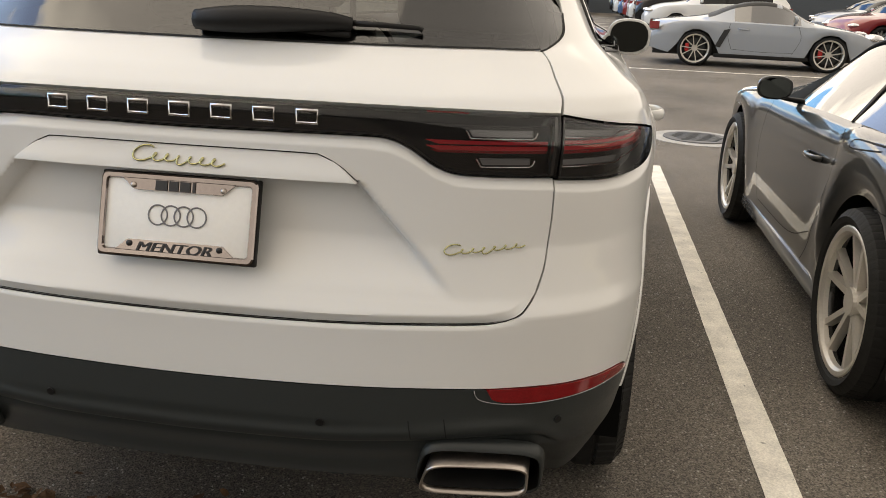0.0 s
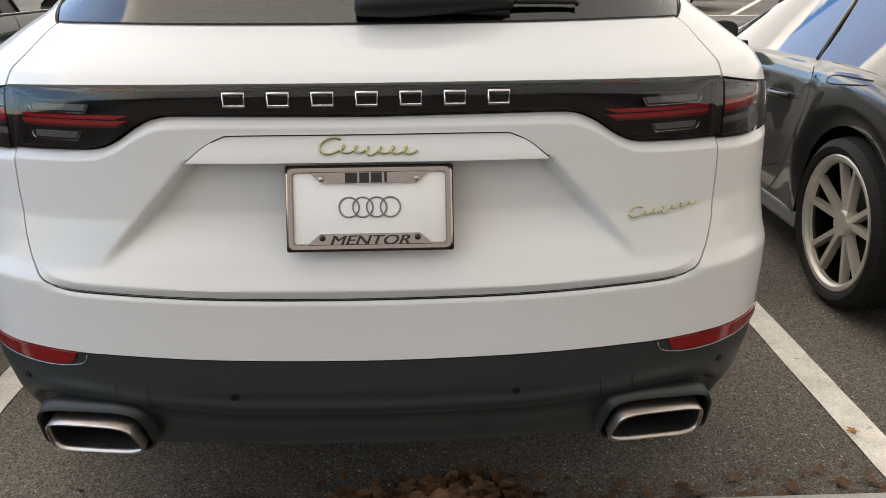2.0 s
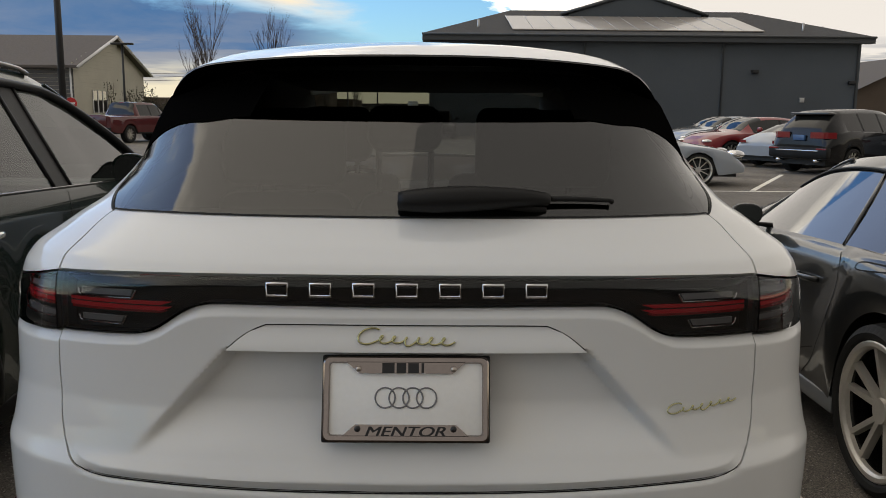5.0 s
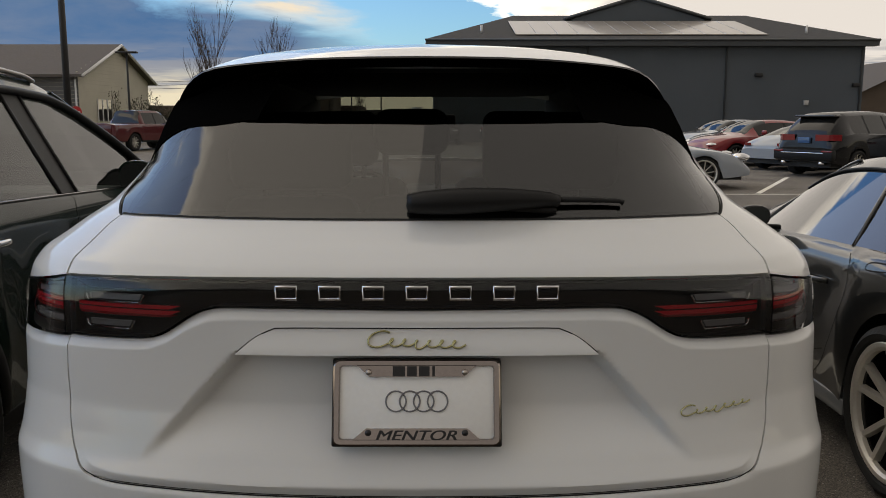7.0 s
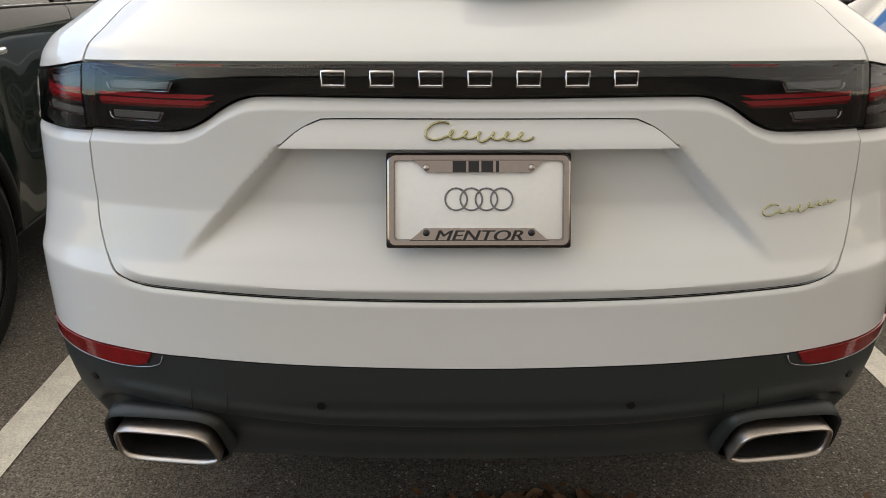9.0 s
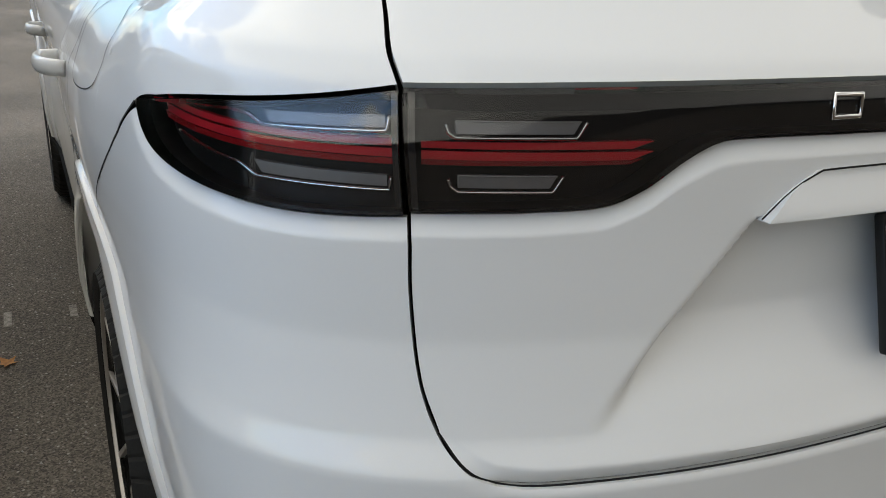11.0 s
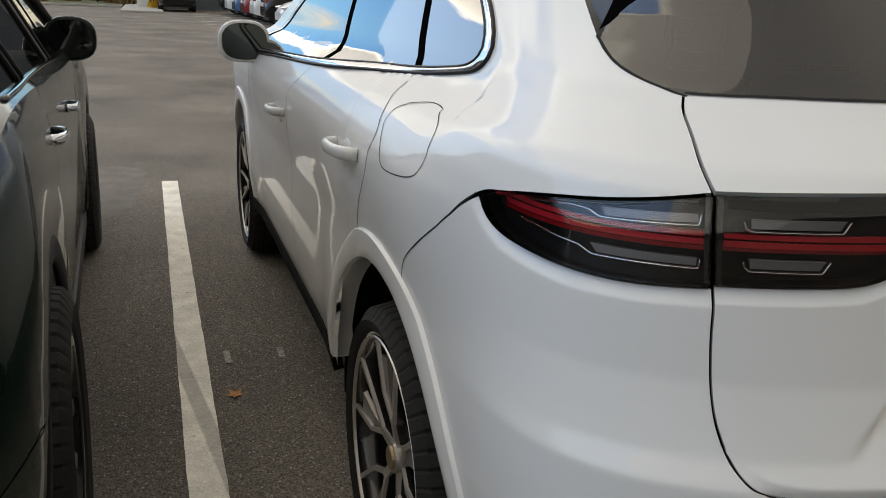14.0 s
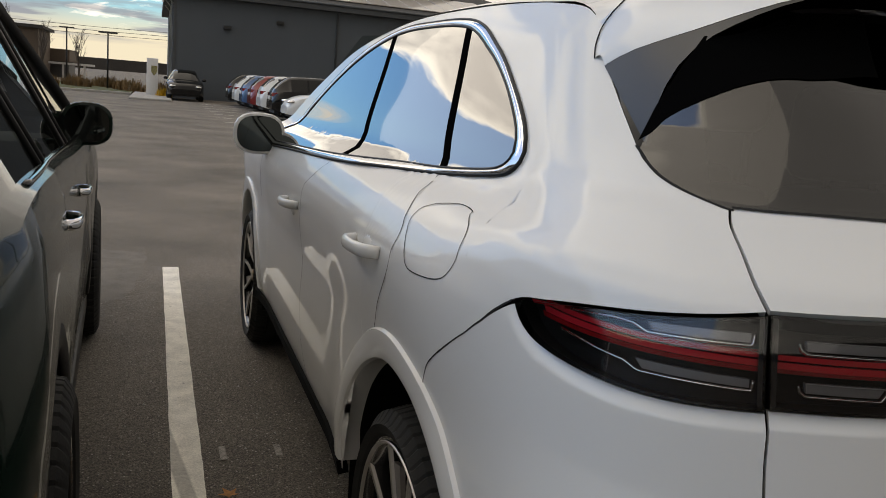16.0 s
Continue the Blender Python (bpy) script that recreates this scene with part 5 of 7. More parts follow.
# flanks: quarter, doors and front wing, with the arches cut out
for e in (1, -1):
    sgn = mirror_uz if e < 0 else (lambda c: c)

    def arch(ax, a0, a1, n):
        return [at_y(ax - ARCH_R * math.cos(w), HUB_Z + ARCH_R * math.sin(w)) for w in np.linspace(radians(a0), radians(a1), n)]

    low = [at_x(.7265, 1.153), at_y(.252, 1.141), at_y(.302, 1.131), at_y(.373, 1.121), at_y(.45, 1.108), at_y(.533, 1.0875), at_y(.642, 1.0115), at_y(.7765, .9165), at_y(.817, .8695), at_y(.837, .8215)]
    low_r = resample(low, 44)
    arc1 = resample(arch(ARCH_C, 65, 177, 40), 46, False)
    sill_c = resample([at_y(ARCH_C + ARCH_R, .375), at_y(1.56, .335), at_y(2.5, .325), at_y(3.40, .335), at_y(AXLE_F - ARCH_R, .375)], 30, False)
    arc2 = resample(arch(AXLE_F, 3, 182, 40), 46, False)
    nose = resample([at_y(AXLE_F + ARCH_R, .33), at_y(4.6, .30), at_y(4.88, .32)], 8, False)
    bottom = np.vstack([low_r, arc1, sill_c, arc2, nose])
    top_pts = [((.6715, .384), 1.264), ((.683, .598), 1.329), ((.66, .80), 1.460), ((0, 0.93), 1.56), ((0, 1.10), 1.60), ((0, 1.6), 1.628), ((0, 2.3), 1.625), ((0, 2.9), 1.545), ((0, 3.3), 1.40), ((0, 3.75), 1.165), ((0, 4.3), 1.05), ((0, 4.88), .80)]
    T = [at_x(.670, 1.2585), at_x(.684, 1.2625), at_y(.47, 1.277), at_y(.53, 1.297)] + [at_y(xy[1], z) for xy, z in top_pts[1:]]
    yb = []
    for u, z in bottom:
        yb.append(shell(u, z).y)
    yb = np.array(yb)
    tp = resample(T, 400)
    yt = np.array([shell(u, z).y for u, z in tp])
    # each foot finds its head at about the same place along the car
    n1, n2, n3, n4 = len(low_r), len(arc1), len(sill_c), len(arc2)
    want = np.interp(np.arange(len(bottom)), (0, n1, n1 + 12, n1 + n2, n1 + n2 + n3, n1 + n2 + n3 + 23, n1 + n2 + n3 + n4, len(bottom) - 1), (yt[0], .93, 1.06, 1.78, 3.05, 3.72, 4.55, yt[-1]))
    idx = np.interp(want, np.maximum.accumulate(yt), np.arange(400))
    heads = np.array([np.interp(idx, np.arange(400), tp[:, k]) for k in (0, 1)]).T
    Tt = np.linspace(0, 1, 44)[None, :, None]
    G = (1 - Tt) * bottom[:, None] + Tt * heads[:, None]
    if e < 0:
        G = (G * np.array((-1, 1)))[::-1]
    flank = panel("body_side", G, WHITE, suv, flange=0.025, edges="lrt")
    # arch lip
    for ax in (ARCH_C, AXLE_F):
        # a raised band round the opening that turns inward at its edge
        prof = ((.072, -.004), (.0705, .0045), (.067, .0085), (.054, .0105), (.030, .0115), (.012, .010), (.004, .007), (.0005, .001), (-.001, -.008), (.000, -.030), (.001, -.052))
        V, F, m_ = [], [], len(prof)
        for w in np.linspace(radians(12 if ax == ARCH_C else 6), radians(174), 96):
            for dr, o in prof:
                rr = ARCH_R + dr
                V.append(skin(at_y(ax - rr * math.cos(w), HUB_Z + rr * math.sin(w), e))[0] + Vector((e * o, 0, 0)))
        F = [(m_ * i + k, m_ * i + k + 1, m_ * i + m_ + k + 1, m_ * i + m_ + k) for i in range(95) for k in range(m_ - 1)]
        lip = mesh("arch_lip", V, F, WHITE, flank, flip=e > 0)
        lip.data.set_sharp_from_angle(angle=radians(35))
        # dark liner
        V, F = [], []
        for i, w in enumerate(np.linspace(radians(-8), radians(188), 30)):
            for xx in (.925, .60):
                V.append((e * xx, ax - (ARCH_R + .004) * math.cos(w), HUB_Z + (ARCH_R + .004) * math.sin(w)))
        F = [(2 * i, 2 * i + 1, 2 * i + 3, 2 * i + 2) for i in range(29)] + [tuple(range(1, 60, 2))]
        mesh("wheel_liner", V, F, LINER, flank, smooth=False)
    # shut lines and filler flap
    seam("door_seam", sgn([at_y(1.239, 1.200), at_y(1.185, 1.175), at_y(1.09, 1.10), at_y(1.078, 1.02), at_y(1.135, .93), at_y(1.183, .85)]), flank, 0.003)
    seam("door_seam", sgn([at_y(2.06, 1.155), at_y(2.20, 1.045), at_y(2.28, .90), at_y(2.30, .65), at_y(2.22, .47), at_y(2.12, .36)]), flank, 0.003)
    seam("door_seam", sgn([at_y(3.28, 1.15), at_y(3.36, 1.0), at_y(3.38, .85)]), flank)
    seam("quarter_seam", sgn([at_y(.532, 1.087), at_y(.64, 1.012), at_y(.7765, .9165), at_y(.8165, .870), at_y(.838, .80)]), flank, 0.003)
    if e < 0:
        fl = [at_y(1.031, 1.163), at_y(.942, 1.175), at_y(.862, 1.174), at_y(.849, 1.168), at_y(.789, 1.141), at_y(.765, 1.079), at_y(.807, 1.054), at_y(.932, 1.043), at_y(.985, 1.058), at_y(1.052, 1.099), at_y(1.083, 1.14), at_y(1.031, 1.163)]
        seam("filler_flap_seam", sgn(fl), flank, 0.0022, 90)
    # sill
    P0 = [at_y(y, .335) for y in (1.52, 1.7, 2.5, 3.3, 3.48)]
    P1 = [at_y(y, .385) for y in (1.50, 1.7, 2.5, 3.3, 3.49)]
    panel("sill_trim", ruled(sgn(P0) if e > 0 else sgn(P0)[::-1], sgn(P1) if e > 0 else sgn(P1)[::-1], 40, 4), LINER, flank, off=0.012, flange=0.03)
    # side glass and its bright surround
    OUT = [(3.38, 1.095), (2.8, 1.123), (2.12, 1.150), (1.576, 1.182), (1.249, 1.203), (.99, 1.229), (.90, 1.245), (.872, 1.272), (.893, 1.305), (.966, 1.352), (1.127, 1.427), (1.322, 1.508), (1.60, 1.588), (2.03, 1.606), (2.36, 1.598), (2.70, 1.540), (3.0, 1.430), (3.30, 1.235), (3.43, 1.135), (3.38, 1.095)]
    INN = [(3.36, 1.118), (2.8, 1.140), (2.12, 1.167), (1.576, 1.198), (1.249, 1.217), (1.02, 1.238), (.945, 1.254), (.922, 1.275), (.936, 1.303), (.998, 1.346), (1.165, 1.426), (1.37, 1.502), (1.63, 1.571), (2.03, 1.590), (2.36, 1.580), (2.68, 1.522), (2.98, 1.412), (3.27, 1.225), (3.39, 1.140), (3.36, 1.118)]
    oc = resample([at_y(*p) for p in OUT], 220)
    ic = resample([at_y(*p) for p in INN], 220)
    G = np.stack([oc, (2 * oc + ic) / 3, (oc + 2 * ic) / 3, ic], 1)
    V = [skin((e * u, z), (.003, .009, .008, .003)[k])[0] for row in G for k, (u, z) in enumerate(row)]
    trim = mesh("window_surround", V, grid_faces(220, 4), CHROME, flank, flip=e > 0, label="chrome window surround")
    tube("window_seal", [skin((e * u, z), .003)[0] for u, z in oc[:-1]], .0045, BLACK_PLASTIC, trim, seg=6, closed=True, up=(e, 0, 0))
    tube("window_seal", [skin((e * u, z), .003)[0] for u, z in ic[:-1]], .0040, BLACK_PLASTIC, trim, seg=6, closed=True, up=(e, 0, 0))
    lo_c = curve1([(0.921, 1.278), (0.945, 1.254), (1.02, 1.238), (1.249, 1.217), (1.576, 1.198), (2.12, 1.167), (2.8, 1.140), (3.38, 1.120)])
    hi_c = curve1([(0.921, 1.279), (0.936, 1.303), (.998, 1.346), (1.165, 1.426), (1.37, 1.502), (1.63, 1.571), (2.03, 1.590), (2.36, 1.580), (2.68, 1.522), (2.98, 1.412), (3.27, 1.225), (3.38, 1.142)])

    def lean(y):
        """How far the window's upright edges lean forward from sill to head."""
        return .37 * smoothstep((y - .93) / .28) * smoothstep((3.36 - y) / 1.0)

    for y0, y1, nm in ((.925, 1.225, "quarter_window"), (1.262, 2.00, "side_window"), (2.035, 3.37, "side_window")):
        ys = np.linspace(y0, y1, 40)
        c0 = [at_y(y, lo_c(y)) for y in ys]
        c1 = [at_y(min(y + lean(y), 3.375), hi_c(min(y + lean(y), 3.375))) for y in ys]
        panel(nm, ruled(sgn(c0) if e > 0 else sgn(c0)[::-1], sgn(c1) if e > 0 else sgn(c1)[::-1], 50, 18, False), SIDE_GLASS, flank, off=0.003, flange=0.004)
    for y in (1.2435, 2.0175):
        panel("window_pillar", ruled(sgn([at_y(y - .019, lo_c(y)), at_y(y + .019, lo_c(y))])[::e], sgn([at_y(y + lean(y) - .019, hi_c(y + lean(y))), at_y(y + lean(y) + .019, hi_c(y + lean(y)))])[::e], 3, 18, False), MATTE_BLACK, flank, off=0.0055, flange=0.004)
    # handles
    for y, z in ((1.275, 1.026), (2.42, .962)):
        p, n = skin(at_y(y, z, e), 0.0)
        pts = [p + Vector((e * o, d, dz)) for d, o, dz in ((-.115, .000, .004), (-.10, .030, .006), (-.05, .042, .004), (.03, .042, 0), (.085, .032, -.004), (.11, .002, -.006))]
        h = tube("door_handle", resample(pts, 24).tolist(), 0.016, WHITE, flank, seg=10, up=(e, 0, 0), flat=0.6)
        bm = bmesh.new()
        bmesh.ops.create_uvsphere(bm, u_segments=20, v_segments=10, radius=1, matrix=Matrix.Translation(p - n * 0.012 + Vector((0, 0, -.012))) @ Matrix.Diagonal((.016, .075, .042, 1)))
        part("handle_cup", bm, WHITE, h, smooth=True)
    mirror(flank, (e * .865, 3.22, 1.072), e, WHITE, .90, .125, .102)

# spoiler, rear glass and roof
HOOP = [(.683, .598, 1.329), (.660, .600, 1.39), (.632, .597, 1.445), (.603, .578, 1.495), (.572, .537, 1.535), (.53, .496, 1.567), (.46, .453, 1.588), (.30, .422, 1.601), (.15, .403, 1.605), (0, .396, 1.606)]
LIP = [(.664, .80, 1.462), (.645, .745, 1.492), (.617, .68, 1.520), (.59, .625, 1.542), (.564, .565, 1.563), (.52, .503, 1.586), (.46, .468, 1.601), (.30, .430, 1.614), (.15, .411, 1.619), (0, .403, 1.620)]
FADE = (0, .12, .25, .40, .55, .65, .70, .70, .70, .70)
HOOP = [tuple(lerp(a, b, f) for a, b in zip(h, l)) for h, l, f in zip(HOOP, LIP, FADE)]
ROOF_R = [(.661, .845, 1.474), (.649, .868, 1.499), (.629, .889, 1.534), (.607, .897, 1.564), (.587, .902, 1.585), (.565, .915, 1.602), (.50, .955, 1.630), (.43, .985, 1.648), (.25, 1.03, 1.672), (0, 1.05, 1.682)]
LIP, HOOP = ([(x, y, z - .015 * smoothstep((z - 1.46) / .10)) for x, y, z in c] for c in (LIP, HOOP))
UNDER = [(.668, .612, 1.332), (.628, .66, 1.40), (.59, .68, 1.46), (.555, .675, 1.51), (.52, .66, 1.545), (.47, .63, 1.560), (.40, .60, 1.578), (.25, .575, 1.588), (0, .57, 1.592)]


def whole(c, n=25):
    Q = resample(c, n)
    return np.vstack([Q * np.array((1, 1, 1)), (Q * np.array((-1, 1, 1)))[::-1][1:]])


def sheet3(name, a, b, mat, parent, nv=8, bulge=0.0, flip=False, label=""):
    A, B = whole(a), whole(b)
    n = len(A)
    V = []
    for i in range(n):
        for t in np.linspace(0, 1, nv):
            p = A[i] * (1 - t) + B[i] * t
            p[2] += bulge * 4 * t * (1 - t)
            V.append(p)
    return mesh(name, V, grid_faces(n, nv), mat, parent, label, flip=flip)


spoiler = sheet3("roof_spoiler", LIP, ROOF_R, WHITE, suv, 10, 0.012)
for e in (-1, 1):
    tube("spoiler_seam", [(e * (x + .001), y, z + .0015) for x, y, z in resample(ROOF_R[:6], 40)], .0014, SEAM, spoiler, seg=5)
sheet3("spoiler_edge", [(x, y + .0, z - .0) for x, y, z in HOOP], [(x * 1.0, y, z - .001) for x, y, z in LIP], BLADE, spoiler, 5, flip=False, label="satin black spoiler blade")
sheet3("spoiler_underside", UNDER, HOOP, MATTE_BLACK, spoiler, 5)
ROOF_EDGE = [(.661, .845, 1.474), (.640, .88, 1.515), (.620, .93, 1.56), (.612, 1.0, 1.59), (.615, 1.10, 1.604), (.605, 1.6, 1.632), (.606, 2.3, 1.628), (.645, 2.9, 1.548)]
V, F = [], []
edge = resample(ROOF_EDGE, 60)
for x, y, z in edge:
    crown = np.interp(y, (.86, 1.1, 1.6, 2.3, 2.9), (.0, .078, .062, .058, .045))
    for t in np.linspace(-1, 1, 33):
        yy = y
        V.append((x * t, max(yy, np.interp(abs(x * t), [p[0] for p in reversed(ROOF_R)], [p[1] for p in reversed(ROOF_R)])), max(z, np.interp(abs(x * t), [p[0] for p in reversed(ROOF_R)], [p[2] for p in reversed(ROOF_R)])) if y < 1.08 else z + crown * (1 - abs(t) ** 2.6) ** 0.8))
mesh("roof", V, grid_faces(60, 33), WHITE, suv, flip=True)


# the pane's foot follows the gate, its sides the body
PANE_FOOT = curve1([(0, .2435), (.2, .2475), (.4, .2715), (.5, .2985), (.6, .3435), (.66, .3800), (.70, .405), (.72, .417)])
PANE_RIM = resample([at_x(.667, 1.2560), at_x(.680, 1.2605), at_y(.47, 1.277), at_y(.53, 1.297), at_y(.598, 1.329)], 24)
PANE_SIDE = [skin((u, z), -.003)[0] for u, z in PANE_RIM]
PANE_SIDE = [(p.z, p.x, p.y) for p in PANE_SIDE if p.z < 1.325] + [(1.36, .674, .603), (1.39, .661, .605), (1.445, .634, .600), (1.495, .605, .597), (1.54, .572, .604), (1.60, .53, .636)]


def glass_point(s, z):
    """The rear pane: leaning, straight up and down, bowed across; s runs from -1 to 1."""
    zs = [p[0] for p in PANE_SIDE]
    half, side = float(np.interp(z, zs, [p[1] for p in PANE_SIDE])), float(np.interp(z, zs, [p[2] for p in PANE_SIDE]))
    rise = (z - 1.2605) * .90
    x = s * half
    ease = smoothstep((1.62 - z) / .22)

    def bow(v):
        return rise + lerp(.243 + .30 * v * v + .10 * v ** 5, PANE_FOOT(v), ease)
    return Vector((x, bow(abs(x)) + (side - bow(half)) * abs(s) ** 11, z + .003 * s * s * smoothstep((z - 1.26) / .05)))


V = [glass_point(s, z) for s in np.linspace(-1, 1, 121) for z in np.linspace(1.2545, 1.575 - .06 * s ** 6, 61)]
rear_glass = mesh("rear_window", V, grid_faces(121, 61), REAR_TINT, suv, "tinted rear window")
rear_glass.visible_shadow = False
# black print along the lower edge of the glass
seam("glass_seam", both(WIN_LOW), gate, 0.006, 80, 0.002)
# black sheets under the blade paint the spoiler's dark reflection on the pane's corners
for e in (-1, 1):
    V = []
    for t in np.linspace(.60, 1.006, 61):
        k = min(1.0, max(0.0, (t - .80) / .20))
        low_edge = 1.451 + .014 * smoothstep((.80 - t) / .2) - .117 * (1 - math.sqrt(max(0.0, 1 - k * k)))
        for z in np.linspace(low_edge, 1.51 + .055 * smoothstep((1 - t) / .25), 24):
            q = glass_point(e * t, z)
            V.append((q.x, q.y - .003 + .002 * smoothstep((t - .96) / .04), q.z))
    mesh("spoiler_reflection", V, grid_faces(61, 24), MATTE_BLACK, rear_glass, flip=e < 0)
    seam("pane_seam", [(e * u, z) for u, z in PANE_RIM], rear_glass, 0.005, 50, 0.0006)
# the blade's feet close up to the body
for e in (-1, 1):
    V = []
    for k, (u, z) in enumerate(resample([at_y(.598, 1.329), at_y(.70, 1.394), at_y(.80, 1.460)], 24)):
        t = k / 23
        V += [skin((e * u, z), -.003)[0], Vector((e * lerp(.683, .664, t), lerp(.598, .80, t), lerp(1.329, 1.462, t)))]
    mesh("blade_foot", V, [(2 * i, 2 * i + 1, 2 * i + 3, 2 * i + 2) for i in range(23)], BLADE, spoiler, flip=e < 0)
# windscreen and bonnet
V = []
for k, t in enumerate(np.linspace(0, 1, 12)):
    y, z, hw = 2.9 + .85 * t, 1.60 - .435 * t, .635 + .15 * t
    V += [(hw * s, y - .0 + .10 * (1 - s * s) * t, z + .04 * (1 - s * s)) for s in np.linspace(-1, 1, 13)]
ws = mesh("windscreen", V, grid_faces(12, 13), CLEAR, suv)
ws.visible_shadow = False
V = []
for t in np.linspace(0, 1, 10):
    y = 3.72 + 1.13 * t
    V += [(lerp(.86, .62, t) * s, y + .08 * (1 - s * s), lerp(1.165, .86, t ** 1.6) + .06 * (1 - s * s)) for s in np.linspace(-1, 1, 13)]
mesh("bonnet", V, grid_faces(10, 13), WHITE, suv)
box("front_bumper", (-.66, 4.80, .32), (.66, 4.90, .84), WHITE, suv, 0.04)

# wiper: cover, arm and blade
wip = [(-.022, .238, 1.296), (.06, .236, 1.300), (.16, .244, 1.303), (.25, .258, 1.303), (.292, .272, 1.298)]
tube("wiper_cover", resample(wip, 24).tolist(), [0.012 + .017 * math.sin(math.pi * min(1, max(0.06, t)) ** .7) for t in np.linspace(0.08, .93, 24)], BLACK_PLASTIC, suv, seg=10, up=(0, 0, 1), flat=0.95)
tube("wiper_blade", [(.28, .270, 1.301), (.36, .281, 1.299), (.425, .290, 1.296), (.434, .292, 1.292)], [.007, .006, .005, .006], BLACK_PLASTIC, suv, seg=6)
box("wiper_rubber", (-.02, .262, 1.272), (.29, .285, 1.284), BLACK_PLASTIC, suv, .004)
tube("wiper_pivot", [(-.005, .29, 1.285), (-.010, .245, 1.290)], .016, BLACK_PLASTIC, suv, seg=14)

# interior: liner, seats, wheel, mirror
mesh("cabin_liner", [(-.55, .66, .95), (.55, .66, .95), (-.60, 3.6, .80), (.60, 3.6, .80), (-.50, .80, 1.60), (.50, .80, 1.60), (-.59, 2.95, 1.58), (.59, 2.95, 1.58), (-.665, .43, 1.256), (.665, .43, 1.256), (-.74, 3.6, 1.14), (.74, 3.6, 1.14)],
           [(0, 1, 3, 2), (4, 6, 7, 5), (0, 2, 10, 6, 4, 8), (1, 9, 5, 7, 11, 3), (0, 8, 9, 1)], INTERIOR, suv, smooth=False)
for x, y, z0, z1, w, hw_ in ((-.37, 2.1, 1.27, 1.50, .27, .15), (.37, 2.1, 1.27, 1.50, .27, .15), (-.44, 1.25, 1.24, 1.49, .22, .20), (-.05, 1.25, 1.352, 1.50, .15, .122), (.40, 1.25, 1.24, 1.49, .22, .22)):
    seat = box("seat_back", (x - w, y - .08, .6), (x + w, y + .1, 1.22), INTERIOR, suv, .06, seg=3)
    box("head_rest", (x - hw_, y - .06, z0), (x + hw_, y + .05, z1), INTERIOR, seat, .05, seg=4)
    for s in (-1, 1):
        tube("head_rest_post", [(x + s * .085, y, 1.18), (x + s * .085, y, z0 + .03)], .010, INTERIOR, seat, seg=8)
box("dashboard", (-.70, 3.1, .80), (.70, 3.6, 1.08), INTERIOR, suv, .05)
ring_p = [(-.36 + .18 * math.cos(w), 2.85 + .06 * math.sin(w), 1.02 + .17 * math.sin(w)) for w in np.linspace(0, 2 * math.pi, 32, endpoint=False)]
tube("steering_wheel", ring_p, .015, INTERIOR, suv, seg=8, closed=True, up=(0, 1, 0))
box("rear_view_mirror", (-.12, 2.98, 1.42), (.12, 3.01, 1.49), INTERIOR, suv, .012)

# wheels
W_MAIN = WheelKind(TYRE_R, 0.280, 0.132, BRUSHED, DARK_RIM, 5, 0.27, 0.0085, seg=60, disc=DARK_RIM)
# five forks with machined faces, bronze-grey blades between them
face, web, core = bmesh.new(), bmesh.new(), bmesh.new()
FX = 0.121
for k in range(5):
    a = 2 * math.pi * k / 5
    spoke(face, a, 0.020, 0.016, a, 0.098, 0.0125, FX - .030, FX - .018, 0.03)
    for s_ in (-1, 1):
        spoke(face, a + s_ * .05, 0.086, 0.0085, a + s_ * .30, 0.150, 0.0066, FX - .019, FX - .009, 0.010)
        spoke(face, a + s_ * .30, 0.147, 0.0066, a + s_ * .29, 0.274, 0.0078, FX - .009, FX, 0.010)
for s_ in (-1, 1):
    spoke(core, s_ * .05, 0.084, 0.012, s_ * .30, 0.152, 0.011, FX - .027, FX - .017, 0.034)
    spoke(core, s_ * .30, 0.146, 0.011, s_ * .29, 0.273, 0.012, FX - .017, FX - .008, 0.034)
spoke(core, 0, 0.03, 0.019, 0, 0.096, 0.016, FX - .038, FX - .024, 0.02)
# a blade fills one half of each fork
spoke(web, .10, 0.106, 0.008, .17, 0.152, 0.019, FX - .024, FX - .017, 0.010)
spoke(web, .17, 0.151, 0.019, .16, 0.238, 0.030, FX - .017, FX - .010, 0.010)
bmesh.ops.create_cone(face, cap_ends=True, segments=28, radius1=0.042, radius2=0.036, depth=0.03, matrix=Matrix.Translation((FX - .036, 0, 0)) @ pose(0, 0, 0, 0, 90, 0))
prev, first = None, None
for s in range(60):
    w = 2 * math.pi * s / 60
    row = [face.verts.new((x_, r_ * math.cos(w), r_ * math.sin(w))) for x_, r_ in ((FX + .004, .2845), (FX + .007, .2825), (FX + .006, .2775), (FX - .006, .275))]
    if prev:
        for i in range(3):
            face.faces.new((prev[i], prev[i + 1], row[i + 1], row[i]))
    else:
        first = row
    prev = row
for i in range(3):
    face.faces.new((prev[i], prev[i + 1], first[i + 1], first[i]))
bmesh.ops.recalc_face_normals(face, faces=face.faces)
W_MAIN.rim = bpy.data.meshes.new("rim")
face.to_mesh(W_MAIN.rim)
face.free()
W_MAIN.rim.materials.append(BRUSHED)
bmesh.ops.recalc_face_normals(web, faces=web.faces)
WEB = bpy.data.meshes.new("spoke_web")
web.to_mesh(WEB)
web.free()
WEB.materials.append(WEB_GREY)
bmesh.ops.recalc_face_normals(core, faces=core.faces)
CORE = bpy.data.meshes.new("spoke_core")
core.to_mesh(CORE)
core.free()
CORE.materials.append(DARK_RIM)
